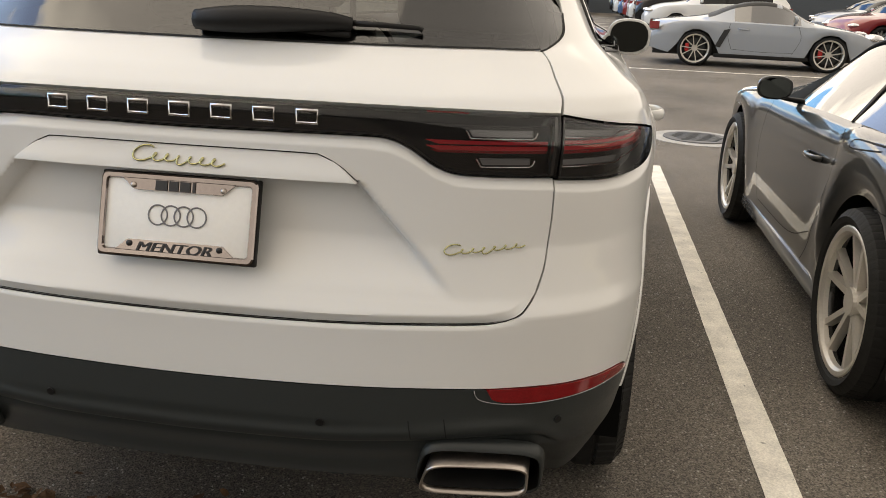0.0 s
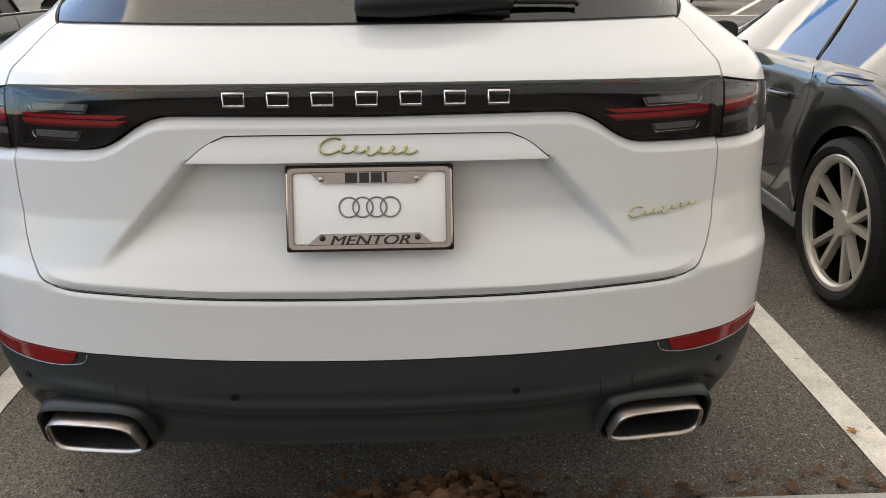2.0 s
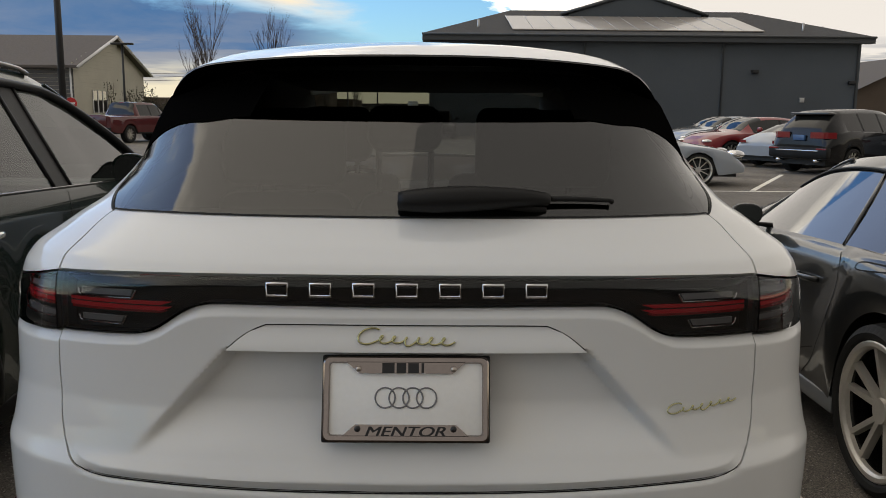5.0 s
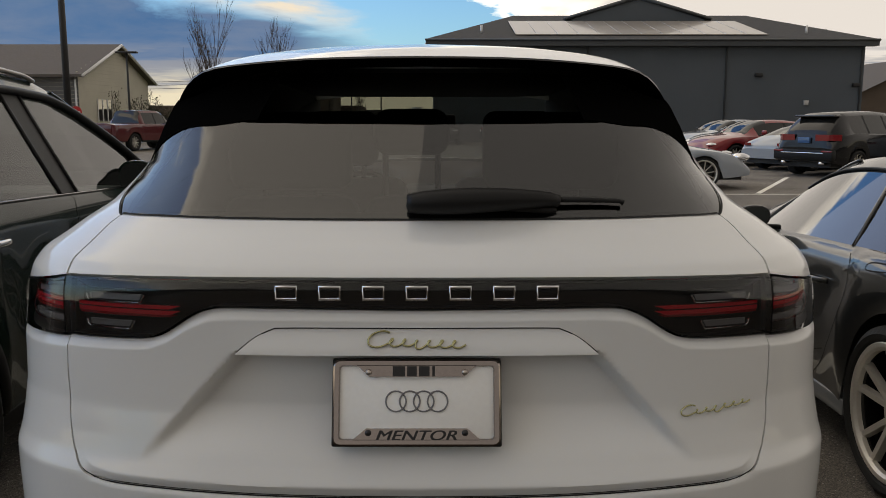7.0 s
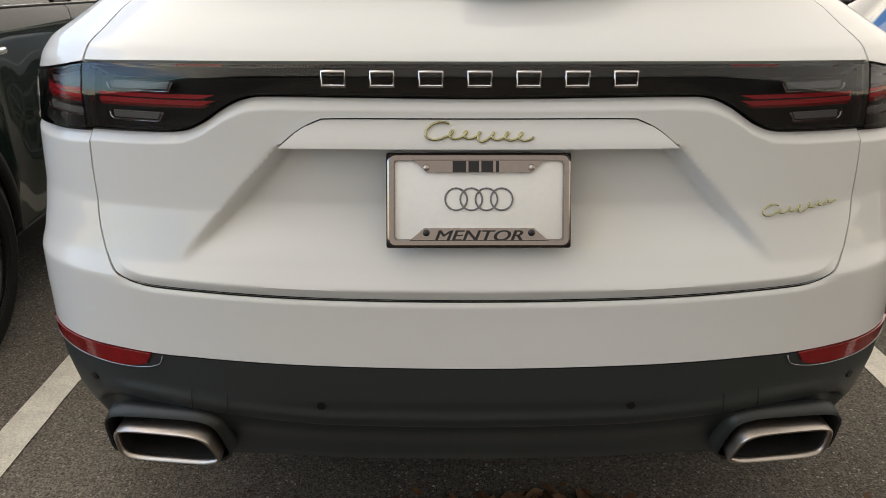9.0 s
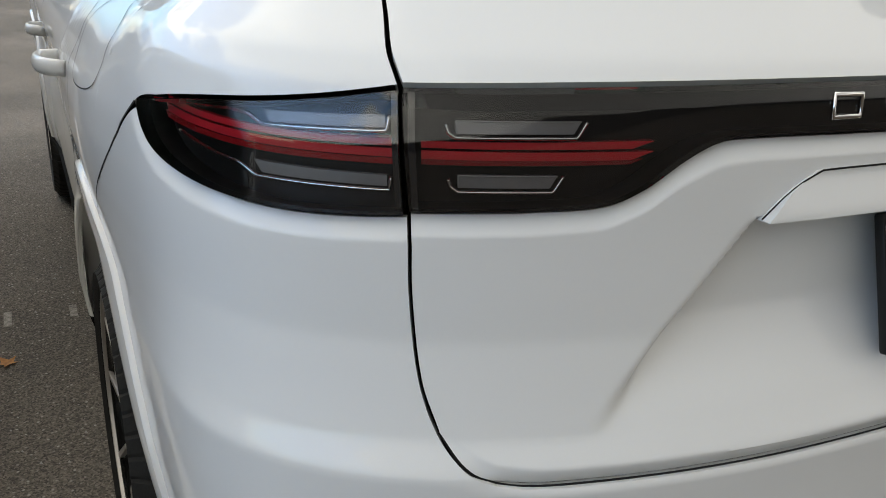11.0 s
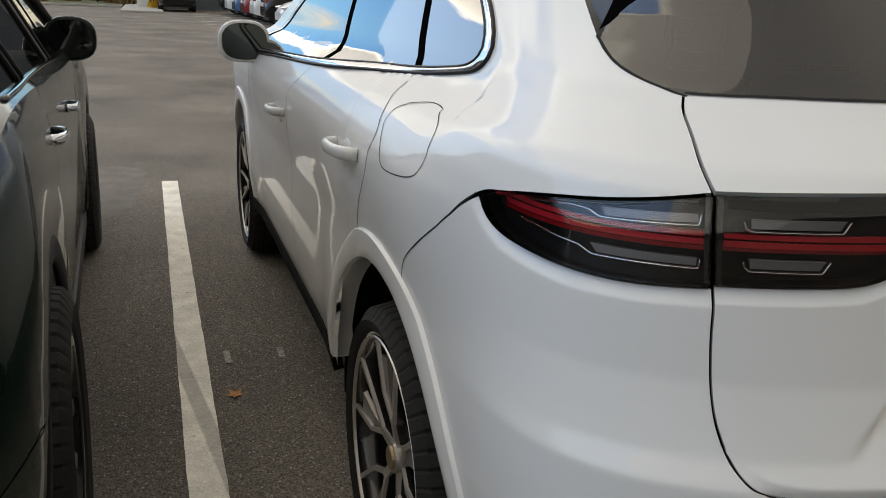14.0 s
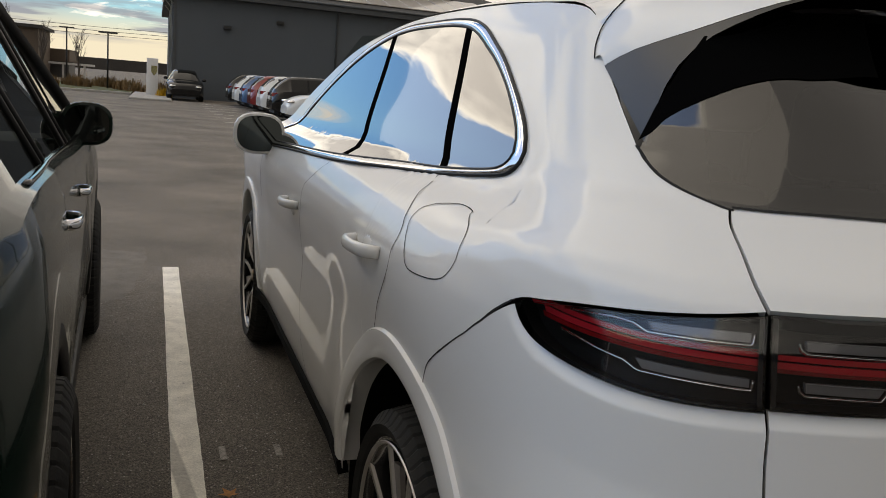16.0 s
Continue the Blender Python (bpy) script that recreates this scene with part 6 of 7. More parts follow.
for e in (-1, 1):
    for ax, spin in ((AXLE_R, 20), (AXLE_F, 48)):
        t = W_MAIN.place(suv, e * .822, ax - .018, TYRE_R, e, spin)
        for nm, me in (("spoke_web", WEB), ("spoke_core", CORE)):
            for k in range(5):
                o = new(nm, me)
                o.parent = t
                o.matrix_local = pose(0, 0, 0, 72 * k, 0, 0)
        bm = bmesh.new()
        bmesh.ops.create_cone(bm, cap_ends=True, segments=20, radius1=.030, radius2=.027, depth=.008, matrix=Matrix.Translation((FX - .018, 0, 0)) @ pose(0, 0, 0, 0, 90, 0))
        part("hub_cap", bm, HUB_BRONZE, t)
box("underbody", (-.62, .35, .26), (.62, 4.7, .62), LINER, suv)

# number plate in its frame
PL = Matrix.Translation((0, .0665, .928)) @ pose(0, 0, 0, -17, 0, 0) @ Matrix.Scale(1.03, 4)
plate = thing("plate_holder", "metal plate frame with dealer card on the white tailgate", "plate frame", at=PL)
box("dealer_card", (-.145, -.003, -.073), (.145, .004, .073), PLATE_WHITE, plate, .002)


def frame_mesh():
    def rr(hx, hz, r, y):
        pts = []
        for cx, cz, a0 in ((hx - r, hz - r, 0), (-hx + r, hz - r, 90), (-hx + r, -hz + r, 180), (hx - r, -hz + r, 270)):
            pts += [(cx + r * math.cos(radians(a0 + a)), y, cz + r * math.sin(radians(a0 + a))) for a in (0, 30, 60, 90)]
        return pts
    loops = [rr(.1565, .0795, .012, .012), rr(.1565, .0795, .012, -.006), rr(.1535, .0765, .010, -.0085), rr(.146, .069, .007, -.0085), rr(.1435, .0665, .006, -.004)]
    n = 16
    V = [p for l in loops for p in l]
    F = [(i * n + k, i * n + (k + 1) % n, (i + 1) * n + (k + 1) % n, (i + 1) * n + k) for i in range(4) for k in range(n)]
    return V, F


V, F = frame_mesh()
# black box added behind the frame puts in the dark shadow along its sides
box("frame_shade_box", (-.159, -.001, -.082), (.159, .013, .082), BLACK_PLASTIC, plate, .004)
mesh("frame", V, F, FRAME_METAL, plate, smooth=False)
for s, w0, w1 in ((1, .088, .112), (-1, .094, .118)):
    V = [(-w1, -.008, s * .068), (w1, -.008, s * .068), (w0, -.008, s * .0475), (-w0, -.008, s * .0475)]
    V += [(a, -.003, c) for a, b, c in V]
    tab = mesh("frame_tab", V, [(0, 1, 2, 3), (3, 2, 6, 7), (1, 5, 6, 2), (0, 3, 7, 4)], FRAME_METAL, plate, smooth=False, flip=s < 0)
    for x in (-.09, .09):
        bm = bmesh.new()
        bmesh.ops.create_uvsphere(bm, u_segments=12, v_segments=6, radius=1, matrix=Matrix.Translation((x, -.009, s * .0555)) @ Matrix.Diagonal((.006, .004, .006, 1)))
        part("screw", bm, STEEL if s > 0 else INK, tab, smooth=True)
# plain bars stand in for the lettering
for x0, x1 in ((-.045, -.022), (-.018, .000), (.004, .024), (.029, .034)):
    box("lettering_bar", (x0, -.0105, .048), (x1, -.0085, .067), INK, plate)


def lettering(text, width, height, at, parent):
    """Slanted raised capitals in the built-in font, fitted to a width and a height."""
    cu = bpy.data.curves.new("lettering", "FONT")
    cu.body, cu.align_x, cu.shear, cu.extrude, cu.offset = text, "CENTER", .28, .0012, .0
    tmp = new("lettering", cu)
    me = bpy.data.meshes.new_from_object(tmp)
    bpy.data.objects.remove(tmp)
    me.name = "lettering"
    co = np.array([v.co for v in me.vertices])
    lo, hi = co.min(0), co.max(0)
    for v in me.vertices:
        v.co = Vector((at[0] + ((v.co.x - lo[0]) / (hi[0] - lo[0]) - .5) * width, at[1] - v.co.z, at[2] + ((v.co.y - lo[1]) / (hi[1] - lo[1]) - .5) * height))
    me.materials.clear()
    me.materials.append(INK)
    ob = new("lettering", me)
    ob.parent = parent
    return ob


for shift_x in (-.0007, .0007):
    lettering("MENTOR", .150, .0180, (shift_x, -.0092 - abs(shift_x + .0007) * .2, -.0600), plate)
for k in range(4):
    cx = -.039 + k * .026
    ring_p = [(cx + .019 * math.cos(w), -.0045, .002 + .019 * math.sin(w)) for w in np.linspace(0, 2 * math.pi, 28, endpoint=False)]
    tube("card_ring", ring_p, .0016, GREY_INK, plate, seg=5, closed=True, up=(0, 1, 0), flat=.5)

# badges: plain shapes in place of the maker's lettering
for k in range(7):
    cx = -.2525 + k * .0842
    z0, z1 = 1.124, 1.147
    hw = .020
    pts = [(cx - hw, z0), (cx - hw, z1), (cx + hw, z1), (cx + hw, z0)]
    P = [skin(at_x(x, z), .0035)[0] for x, z in pts]
    tube("badge_bar", P, .0034, CHROME, gate, seg=6, closed=True, up=(0, -1, 0), flat=.7)


def script(x0, x1, z0, z1, waves, tall, r, seed):
    """A tall open sweep and a run of low slanted loops in place of a written badge."""
    rng = random.Random(seed)
    uz = []
    for w in np.linspace(radians(50), radians(300), 16):
        uz.append((x0 + tall * 1.9 + tall * 2.2 * math.cos(w) + tall * .7 * math.sin(w), z0 + tall * .35 + tall * 1.5 * math.sin(w)))
    xs = x0 + tall * 3.4
    amp = [rng.uniform(.75, 1.0) for _ in range(waves + 2)]
    drop = rng.randrange(1, waves - 1)
    for k in range(waves * 14 + 1):
        t = k / (waves * 14)
        ph = t * waves
        a = lerp(amp[int(ph)], amp[int(ph) + 1], ph % 1)
        sn, cs = math.sin(2 * math.pi * ph), math.cos(2 * math.pi * ph)
        low = 1.9 if int(ph) == drop and sn < 0 else 1.0
        uz.append((lerp(xs, x1, t) + tall * a * (.75 * cs + .45 * sn * low), lerp(z0, z1, t) - tall * .25 + tall * .72 * a * sn * low))
    pts = [skin(at_x(x, z), .0055, flap_push if z > 1.0 else None)[0] for x, z in uz]
    return tube("badge_script", pts, r, GOLD, gate, seg=6, up=(0, -1, 0), flat=1.2)


script(-.090, .088, 1.045, 1.041, 6, .0098, .0020, 2)
script(.524, .668, .893, .906, 6, .0070, .0016, 5)


# ---- ground ----
def ground():
    bm = bmesh.new()
    xs = sorted(set([-900, -300, -120, -60, -30, -15, -8, -4, 0, 4, 8, 15, 30, 60, 120, 300, 900]))
    ys = [.23, 2, 5, 10, 20, 40, 60, 100, 200, 400, 1500]
    g = [[bm.verts.new((x, y, 0)) for y in ys] for x in xs]
    for i in range(len(xs) - 1):
        for j in range(len(ys) - 1):
            bm.faces.new((g[i][j], g[i + 1][j], g[i + 1][j + 1], g[i][j + 1]))
    return tagged(part("road", bm, ASPHALT), "dark worn asphalt of the car park", "asphalt", kind="structure")


ground()
verge = box("ground", (-900, -900, -.3), (900, .068, .098), SOIL)
tagged(verge, "grass verge and soil behind the kerb", "ground", kind="structure")


def stripe(x0, x1, y0, y1, rz=0.0, centre=None, label="worn white parking line on asphalt"):
    bm = bmesh.new()
    nx, ny = 2, max(2, int((y1 - y0) / .08))
    rng = random.Random(int(x0 * 100 + y0 * 10))
    rows = []
    for j in range(ny + 1):
        y = y0 + (y1 - y0) * j / ny
        d0, d1 = rng.uniform(-.0015, .0015), rng.uniform(-.0015, .0015)
        rows.append([bm.verts.new((x0 + d0, y, .004)), bm.verts.new((x1 + d1, y, .004))])
    for j in range(ny):
        bm.faces.new((rows[j][0], rows[j][1], rows[j + 1][1], rows[j + 1][0]))
    ob = part("road_marking", bm, LINE_PAINT)
    if centre:
        ob.matrix_world = centre
    return tagged(ob, label, "road marking", "parking lines", "structure")


stripe(-1.362, -1.252, .26, 5.66)
stripe(1.385, 1.495, .26, 5.66)
for x in (-4.1, 4.23, 6.97):
    stripe(x - .055, x + .055, .26, 5.66)

stripe(-.055, .055, 0, 14, centre=pose(1.2, 14.93, 0, 0, 0, -90))
for k in range(4):
    stripe(-.055, .055, 0, 5.2, centre=pose(6.3 + 2.9 * k, 15.1, 0, 0, 0, -28))
for k in range(9):
    stripe(-.055, .055, 0, 5.6, centre=pose(.65, 21.8 + 2.75 * k, 0, 0, 0, -90))

# kerb along the back of the bay
for k in range(12):
    x0 = -14.0 + k * 2.44
    kb = box("kerb_stone", (x0, .068, -.2), (x0 + 2.43, .222, .116), CONCRETE, None, .018)
    tagged(kb, "weathered grey concrete kerb stone", "kerb", "kerb", "structure")


section_car("black_suv", "black-green sport utility car parked beside the white car", pose(-2.542, .33, 0, 0, 0, 2.1), SPEC_SUV, W_SUV)
section_car("grey_sports_car", "dark grey sports coupe parked beside the white car", pose(2.675, .585, 0), SPEC_SPORT, W_SPORT)
roadster = section_car("silver_roadster", "silver roadster with black soft top across the lane", pose(2.16, 17.15, 0, 0, 0, -95), SPEC_ROADSTER, W_ROAD, fine=False)
for e in (-1, 1):
    # scooped intakes behind the doors, red calipers behind the spokes
    V = [(e * x, y, z) for x, y, z in ((.918, 1.44, .72), (.918, 1.56, .74), (.906, 1.30, .40), (.912, 1.40, .38), (.80, 1.44, .70), (.80, 1.36, .42))]
    mesh("side_intake", V, [(0, 1, 3, 2), (0, 4, 1), (2, 3, 5), (0, 2, 5, 4), (1, 4, 5, 3)], INTERIOR, roadster, smooth=False)
    for ax in (.93, 3.41):
        box("brake_caliper", (e * .80 - .03, ax - .19, .27), (e * .80 + .03, ax - .11, .43), SIGN_RED, roadster, .02)
FAR = "cars parked across the lane"
def far(spec, paint_mat, x, y, rz, label, **kw):
    sp = dict(spec)
    sp.update(paint=paint_mat, mirror_mat=paint_mat, glass=CABIN_GLASS, **kw)
    return section_car("parked_car", label, pose(x, y, 0, 0, 0, rz), sp, W_FAR, FAR, fine=False)


tail_car = far(SPEC_WAGON, BLACK_PAINT, 9.25, 20.0, -60, "black sport utility car with red tail lamps across the lane", tail_lamp=(.92, 1.07, .30, .90), plate=0)
box("roof_spoiler", (-.56, .30, 1.50), (.56, .62, 1.56), BLACK_GLOSS, tail_car, .02)
box("rear_bumper", (-.86, -.09, .42), (.86, .10, .70), BLACK_PLASTIC, tail_car, .05)
box("bumper_strip", (-.62, -.105, .60), (.62, -.08, .625), CHROME, tail_car, .006)
box("number_plate", (-.17, -.045, .86), (.17, .02, 1.0), BLUE_PAINT, tail_car, .006)
for e in (-1, 1):
    box("reflector", (e * .70 - .14, -.10, .64), (e * .70 + .14, -.07, .68), RED_LENS, tail_car, .006)
    tube("exhaust_tip", [(e * .55, .12, .36), (e * .55, -.10, .36)], .055, CHROME, tail_car, seg=14, flat=.7)
far(SPEC_SPORT, SILVER, 9.2, 22.6, -60, "silver coupe parked with its tail to the lane")
far(SPEC_WAGON, SILVER, 12.2, 20.3, -60, "silver sport utility car parked across the lane")
far(SPEC_SEDAN, RED_PAINT, 12.5, 26.4, 107, "red saloon parked among other cars")
far(SPEC_SEDAN, GREY_PAINT, 13.4, 29.4, 107, "dark grey saloon parked among other cars")
far(SPEC_SEDAN, SILVER, 13.6, 32.2, 107, "silver saloon parked among other cars")
far(SPEC_SEDAN, BLACK_PAINT, 14.2, 35.0, 107, "black saloon parked among other cars")
for k, (pm, lb) in enumerate(((BLACK_PAINT, "black hatchback in the row by the building"), (WHITE, "white estate car in the row by the building"), (BLUE_PAINT, "blue sport utility car in the row by the building"),
                              (RED_PAINT, "dark red sport utility car in the row"), (WHITE, "white sport utility car in the row"), (BLACK_PAINT, "black coupe in the row by the building"))):
    far(SPEC_WAGON, pm, 2.2 + .1 * k, 46 - 2.75 * k, -90, lb)
far(SPEC_WAGON, WHITE, 7.6, 29.4, 90, "white sport utility car facing the lane")
far(SPEC_WAGON, BLACK_PAINT, .15, 51.5, 180, "black sport utility car facing the car park")


# ---- garage building ----
def quad(name, pts, mat, parent, label=""):
    return mesh(name, pts, [tuple(range(len(pts)))], mat, parent, label, smooth=False)


EAVE, RIDGE, GX = 6.35, 9.1, -.45
PITCH = (RIDGE - EAVE) / 11.6
garage = thing("garage_building", "dark slate grey commercial building with a hipped roof", "building")
wall = box("wall", (GX, 52.5, 0), (26.6, 75, EAVE - .4), WALL_DARK, garage)
CORNERS = [(GX - .5, 51.9, EAVE), (27.1, 51.9, EAVE), (27.1, 75.5, EAVE), (GX - .5, 75.5, EAVE)]
TOP = [(5.4, 63.5, RIDGE), (22.8, 63.5, RIDGE)]
roof = quad("roof", [CORNERS[0], CORNERS[1], TOP[1], TOP[0]], ROOF_DARK, garage)
quad("roof", [CORNERS[0], TOP[0], CORNERS[3]], ROOF_DARK, garage)
quad("roof", [CORNERS[1], CORNERS[2], TOP[1]], ROOF_DARK, garage)
quad("roof", [CORNERS[2], CORNERS[3], TOP[0], TOP[1]], ROOF_DARK, garage)
box("fascia", (GX - .52, 51.85, EAVE - .42), (27.15, 52.5, EAVE - .01), TRIM_DARK, garage)
box("fascia", (GX - .52, 52.5, EAVE - .42), (GX, 75.5, EAVE - .01), TRIM_DARK, garage)
box("corner_board", (GX - .03, 52.44, 0), (GX + .16, 52.6, EAVE - .42), TRIM_DARK, garage)
tube("gutter", [(GX - .55, 51.8, EAVE - .06), (27.18, 51.8, EAVE - .06)], .07, TRIM_DARK, garage, seg=8)
for x in (9.2, 17.9, 26.4):
    tube("downpipe", [(x, 51.82, EAVE - .1), (x, 52.2, EAVE - .45), (x, 52.44, EAVE - .7), (x, 52.44, .1)], .055, TRIM_DARK, garage, seg=8)
for y in (53.6, 57.5, 62.0):
    tube("downpipe", [(GX - .58, y, EAVE - .1), (GX - .3, y, EAVE - .5), (GX - .06, y, EAVE - .8), (GX - .06, y, .1)], .05, ALU, garage, seg=8)
# siding courses
for k in range(28):
    z = .25 + k * .2
    box("siding_board", (GX + .16, 52.484, z), (26.6, 52.5, z + .194), WALL_DARK, wall)
# front gable behind the panels
quad("gable", [(9.3, 60.5, 8.3), (18.8, 60.5, 8.3), (18.8, 60.5, 8.6), (14.05, 60.5, 9.95), (9.3, 60.5, 8.6)], WALL_DARK, garage)
for a, b in (((8.8, 60.4, 8.5), (14.05, 60.4, 10.02)), ((19.3, 60.4, 8.5), (14.05, 60.4, 10.02))):
    tube("gable_trim", [a, b], .13, TRIM_DARK, garage, seg=4)
quad("gable_roof", [(8.8, 60.4, 8.58), (14.05, 60.4, 10.10), (14.05, 66, 10.10), (8.8, 66, 8.58)], ROOF_DARK, garage)
quad("gable_roof", [(14.05, 60.4, 10.10), (19.3, 60.4, 8.58), (19.3, 66, 8.58), (14.05, 66, 10.10)], ROOF_DARK, garage)
# solar modules lie in one row on the front slope
for k in range(12):
    x0 = 4.72 + k * 1.335
    pts = []
    for x, y in ((x0, 53.2), (x0 + 1.30, 53.2), (x0 + 1.30, 59.6), (x0, 59.6)):
        pts.append((x, y, EAVE + (y - 51.9) * PITCH + .10))
    V = pts + [(x, y, z - .05) for x, y, z in pts]
    mod = mesh("solar_module", V, [(0, 1, 2, 3), (4, 7, 6, 5), (0, 4, 5, 1), (1, 5, 6, 2), (2, 6, 7, 3), (3, 7, 4, 0)], SOLAR, roof, smooth=False)
    tube("module_edge", [pts[0], pts[3]], .02, ALU, mod, seg=4)
for x, y, z in ((2.6, 54.5, 7.0), (23.6, 54.3, 6.95), (25.6, 56.0, 6.9), (25.8, 56.4, 6.9)):
    tube("roof_vent", [(x, y, z - .3), (x, y, z + .45)], .07, ALU, roof, seg=8)
for x, z in ((19.95, 4.17), (26.1, 3.55), (2.6, 4.3), (5.7, 4.9)):
    box("wall_lamp", (x - .22, 52.2, z - .10), (x + .22, 52.48, z + .12), POLE, garage, .05)
box("utility_box", (22.9, 52.35, 2.3), (23.2, 52.48, 2.6), ALU, garage, .02)
boll = thing("bollard", "yellow steel bollard by the building", "bollard")
tube("post", [(22.2, 50.0, 0), (22.2, 50.0, 1.45), (22.2, 50.0, 1.6), (22.2, 50, 1.66)], [.11, .11, .08, .02], YELLOW, boll, seg=14)

# ---- cream house ----
house = thing("cream_house", "cream clapboard house with a brown gable roof", "house")
hw_ = mesh("wall", [(-45, 51.5, 0), (-22.5, 51.5, 0), (-22.5, 64, 0), (-45, 64, 0), (-45, 51.5, 4.2), (-22.5, 51.5, 4.2), (-22.5, 64, 4.2), (-45, 64, 4.2), (-22.5, 57.75, 6.2), (-45, 57.75, 6.2)],
           [(0, 1, 5, 4), (1, 2, 6, 8, 5), (2, 3, 7, 6), (3, 0, 4, 9, 7)], CREAM, house, smooth=False)
for k in range(24):
    z = .3 + k * .24
    half = 6.25 if z < 4.1 else max(.3, 6.25 * (6.2 - z) / 2.0)
    box("clapboard", (-22.5, 57.75 - half, z), (-22.478, 57.75 + half, z + .22), CREAM, hw_)
    if z < 4:
        box("clapboard", (-45, 51.478, z), (-22.5, 51.5, z + .22), GREY_WALL, hw_)
V = [(-45.3, 51.0, 4.0), (-22.0, 51.0, 4.0), (-22.0, 57.75, 6.35), (-45.3, 57.75, 6.35), (-22.0, 64.5, 4.0), (-45.3, 64.5, 4.0)]
V += [(x, y, z + .16) for x, y, z in V]
mesh("roof", V, [(0, 1, 2, 3), (3, 2, 4, 5), (6, 9, 8, 7), (9, 11, 10, 8), (0, 6, 7, 1), (1, 7, 8, 2), (2, 8, 10, 4), (0, 3, 9, 6)], BROWN_ROOF, house, smooth=False)
for a, b in (((-21.98, 51.0, 4.05), (-21.98, 57.75, 6.42)), ((-21.98, 64.5, 4.05), (-21.98, 57.75, 6.42))):
    tube("barge_board", [a, b], .12, SIGN_WHITE, house, seg=4)
win = box("window", (-22.52, 54.2, 1.3), (-22.44, 56.6, 2.7), SIDE_GLASS, house)
for y in (54.2, 55.0, 55.8, 56.6):
    box("glazing_bar", (-22.45, y - .05, 1.25), (-22.41, y + .05, 2.75), SIGN_WHITE, win)
win = box("window", (-30.0, 51.44, 1.2), (-25.2, 51.52, 2.8), SIDE_GLASS, house)
for x in (-30, -28.4, -26.8, -25.2):
    box("glazing_bar", (x - .05, 51.40, 1.15), (x + .05, 51.45, 2.85), SIGN_WHITE, win)
tube("downpipe", [(-22.6, 51.35, 4.0), (-22.6, 51.35, .1)], .06, SIGN_WHITE, house, seg=6)
shed = thing("far_building", "low dark commercial building beyond the house", "building")
box("wall", (-26, 90, 0), (-12, 100, 4.6), BROWN_WALL, shed)
box("roof", (-26.4, 89.6, 4.6), (-11.6, 100.4, 4.9), ROOF_DARK, shed)
for k in range(5):
    box("window", (-24.5 + k * 2.5, 89.95, 1.2), (-23.1 + k * 2.5, 90.02, 2.6), SIDE_GLASS, shed)
annex = thing("far_building", "brown gabled building at the edge of the car park", "building")
mesh("wall", [(40, 80, 0), (60, 80, 0), (60, 95, 0), (40, 95, 0), (40, 80, 3.9), (60, 80, 3.9), (60, 95, 3.9), (40, 95, 3.9), (47, 80, 7.2), (47, 95, 7.2)], [(0, 1, 5, 8, 4), (1, 2, 6, 5), (2, 3, 7, 9, 6), (3, 0, 4, 7)], BROWN_WALL, annex, smooth=False)
mesh("roof", [(39.5, 79.5, 3.8), (47, 79.5, 7.4), (47, 95.5, 7.4), (39.5, 95.5, 3.8), (60.5, 79.5, 3.8), (60.5, 95.5, 3.8)], [(0, 1, 2, 3), (1, 4, 5, 2)], BROWN_ROOF, annex, smooth=False)
low = thing("far_building", "long low brown building with a pale colonnade", "building")
box("wall", (-40, 100, 1.7), (-10.1, 112, 3.0), BROWN_WALL, low)
box("back_wall", (-40, 104, 0), (-10.5, 112, 1.7), GREY_WALL, low)
for k in range(11):
    box("column", (-29.6 + k * 2.1, 98.6, 0), (-29.4 + k * 2.1, 98.8, 1.5), SIGN_WHITE, low)
box("beam", (-30, 98.4, 1.4), (-7.5, 99.0, 1.62), SIGN_WHITE, low)


# ---- poles, wires, signs ----
def lamp_pole(x, y, h, r, label, arm=0.0):
    t = thing("street_lamp", label, "street lamp")
    tube("pole", [(x, y, 0), (x, y, h)], [r, r * .75], POLE, t, seg=12)
    box("base_plate", (x - r * 2, y - r * 2, 0), (x + r * 2, y + r * 2, .06), POLE, t)
    box("lamp_head", (x - .65 * max(arm, .5), y - .16, h), (x + .65 * max(arm, .5), y + .16, h + .10), POLE, t, .03)
    return t


lamp_pole(-8.5, 18.0, 6.6, .085, "black steel street lamp in the car park", .8)
lamp_pole(-17.0, 45.0, 4.95, .07, "slim dark lamp post before the cream house", .9)
lamp_pole(-8.6, 80.0, 4.5, .08, "slim dark lamp post beyond the lawn", .9)
lamp_pole(-4.35, 60.0, 3.62, .06, "slim dark lamp post by the lawn", .9)
sign = thing("road_sign", "round red no entry sign on a post", "sign")
tube("post", [(-16.9, 38, 0), (-16.9, 38, 2.05)], .03, ALU, sign, seg=6)
bm = bmesh.new()
bmesh.ops.create_cone(bm, cap_ends=True, segments=24, radius1=.27, radius2=.27, depth=.03, matrix=Matrix.Translation((-16.9, 37.95, 1.763)) @ pose(0, 0, 0, 90, 0, 0))
disc = part("sign_disc", bm, SIGN_RED, sign)
box("sign_bar", (-17.09, 37.92, 1.72), (-16.71, 37.935, 1.805), SIGN_WHITE, disc)
pyl = thing("pylon_sign", "pale pylon sign with a plain shield shape", "sign")
box("panel", (-1.87, 52, 0), (-1.24, 52.25, 2.17), SIGN_WHITE, pyl, .02)
bm = bmesh.new()
vs = [bm.verts.new(v) for v in ((-1.62, 51.98, 1.75), (-1.30, 51.98, 1.75), (-1.30, 51.98, 1.40), (-1.46, 51.98, 1.18), (-1.62, 51.98, 1.40))]
bm.faces.new(vs)
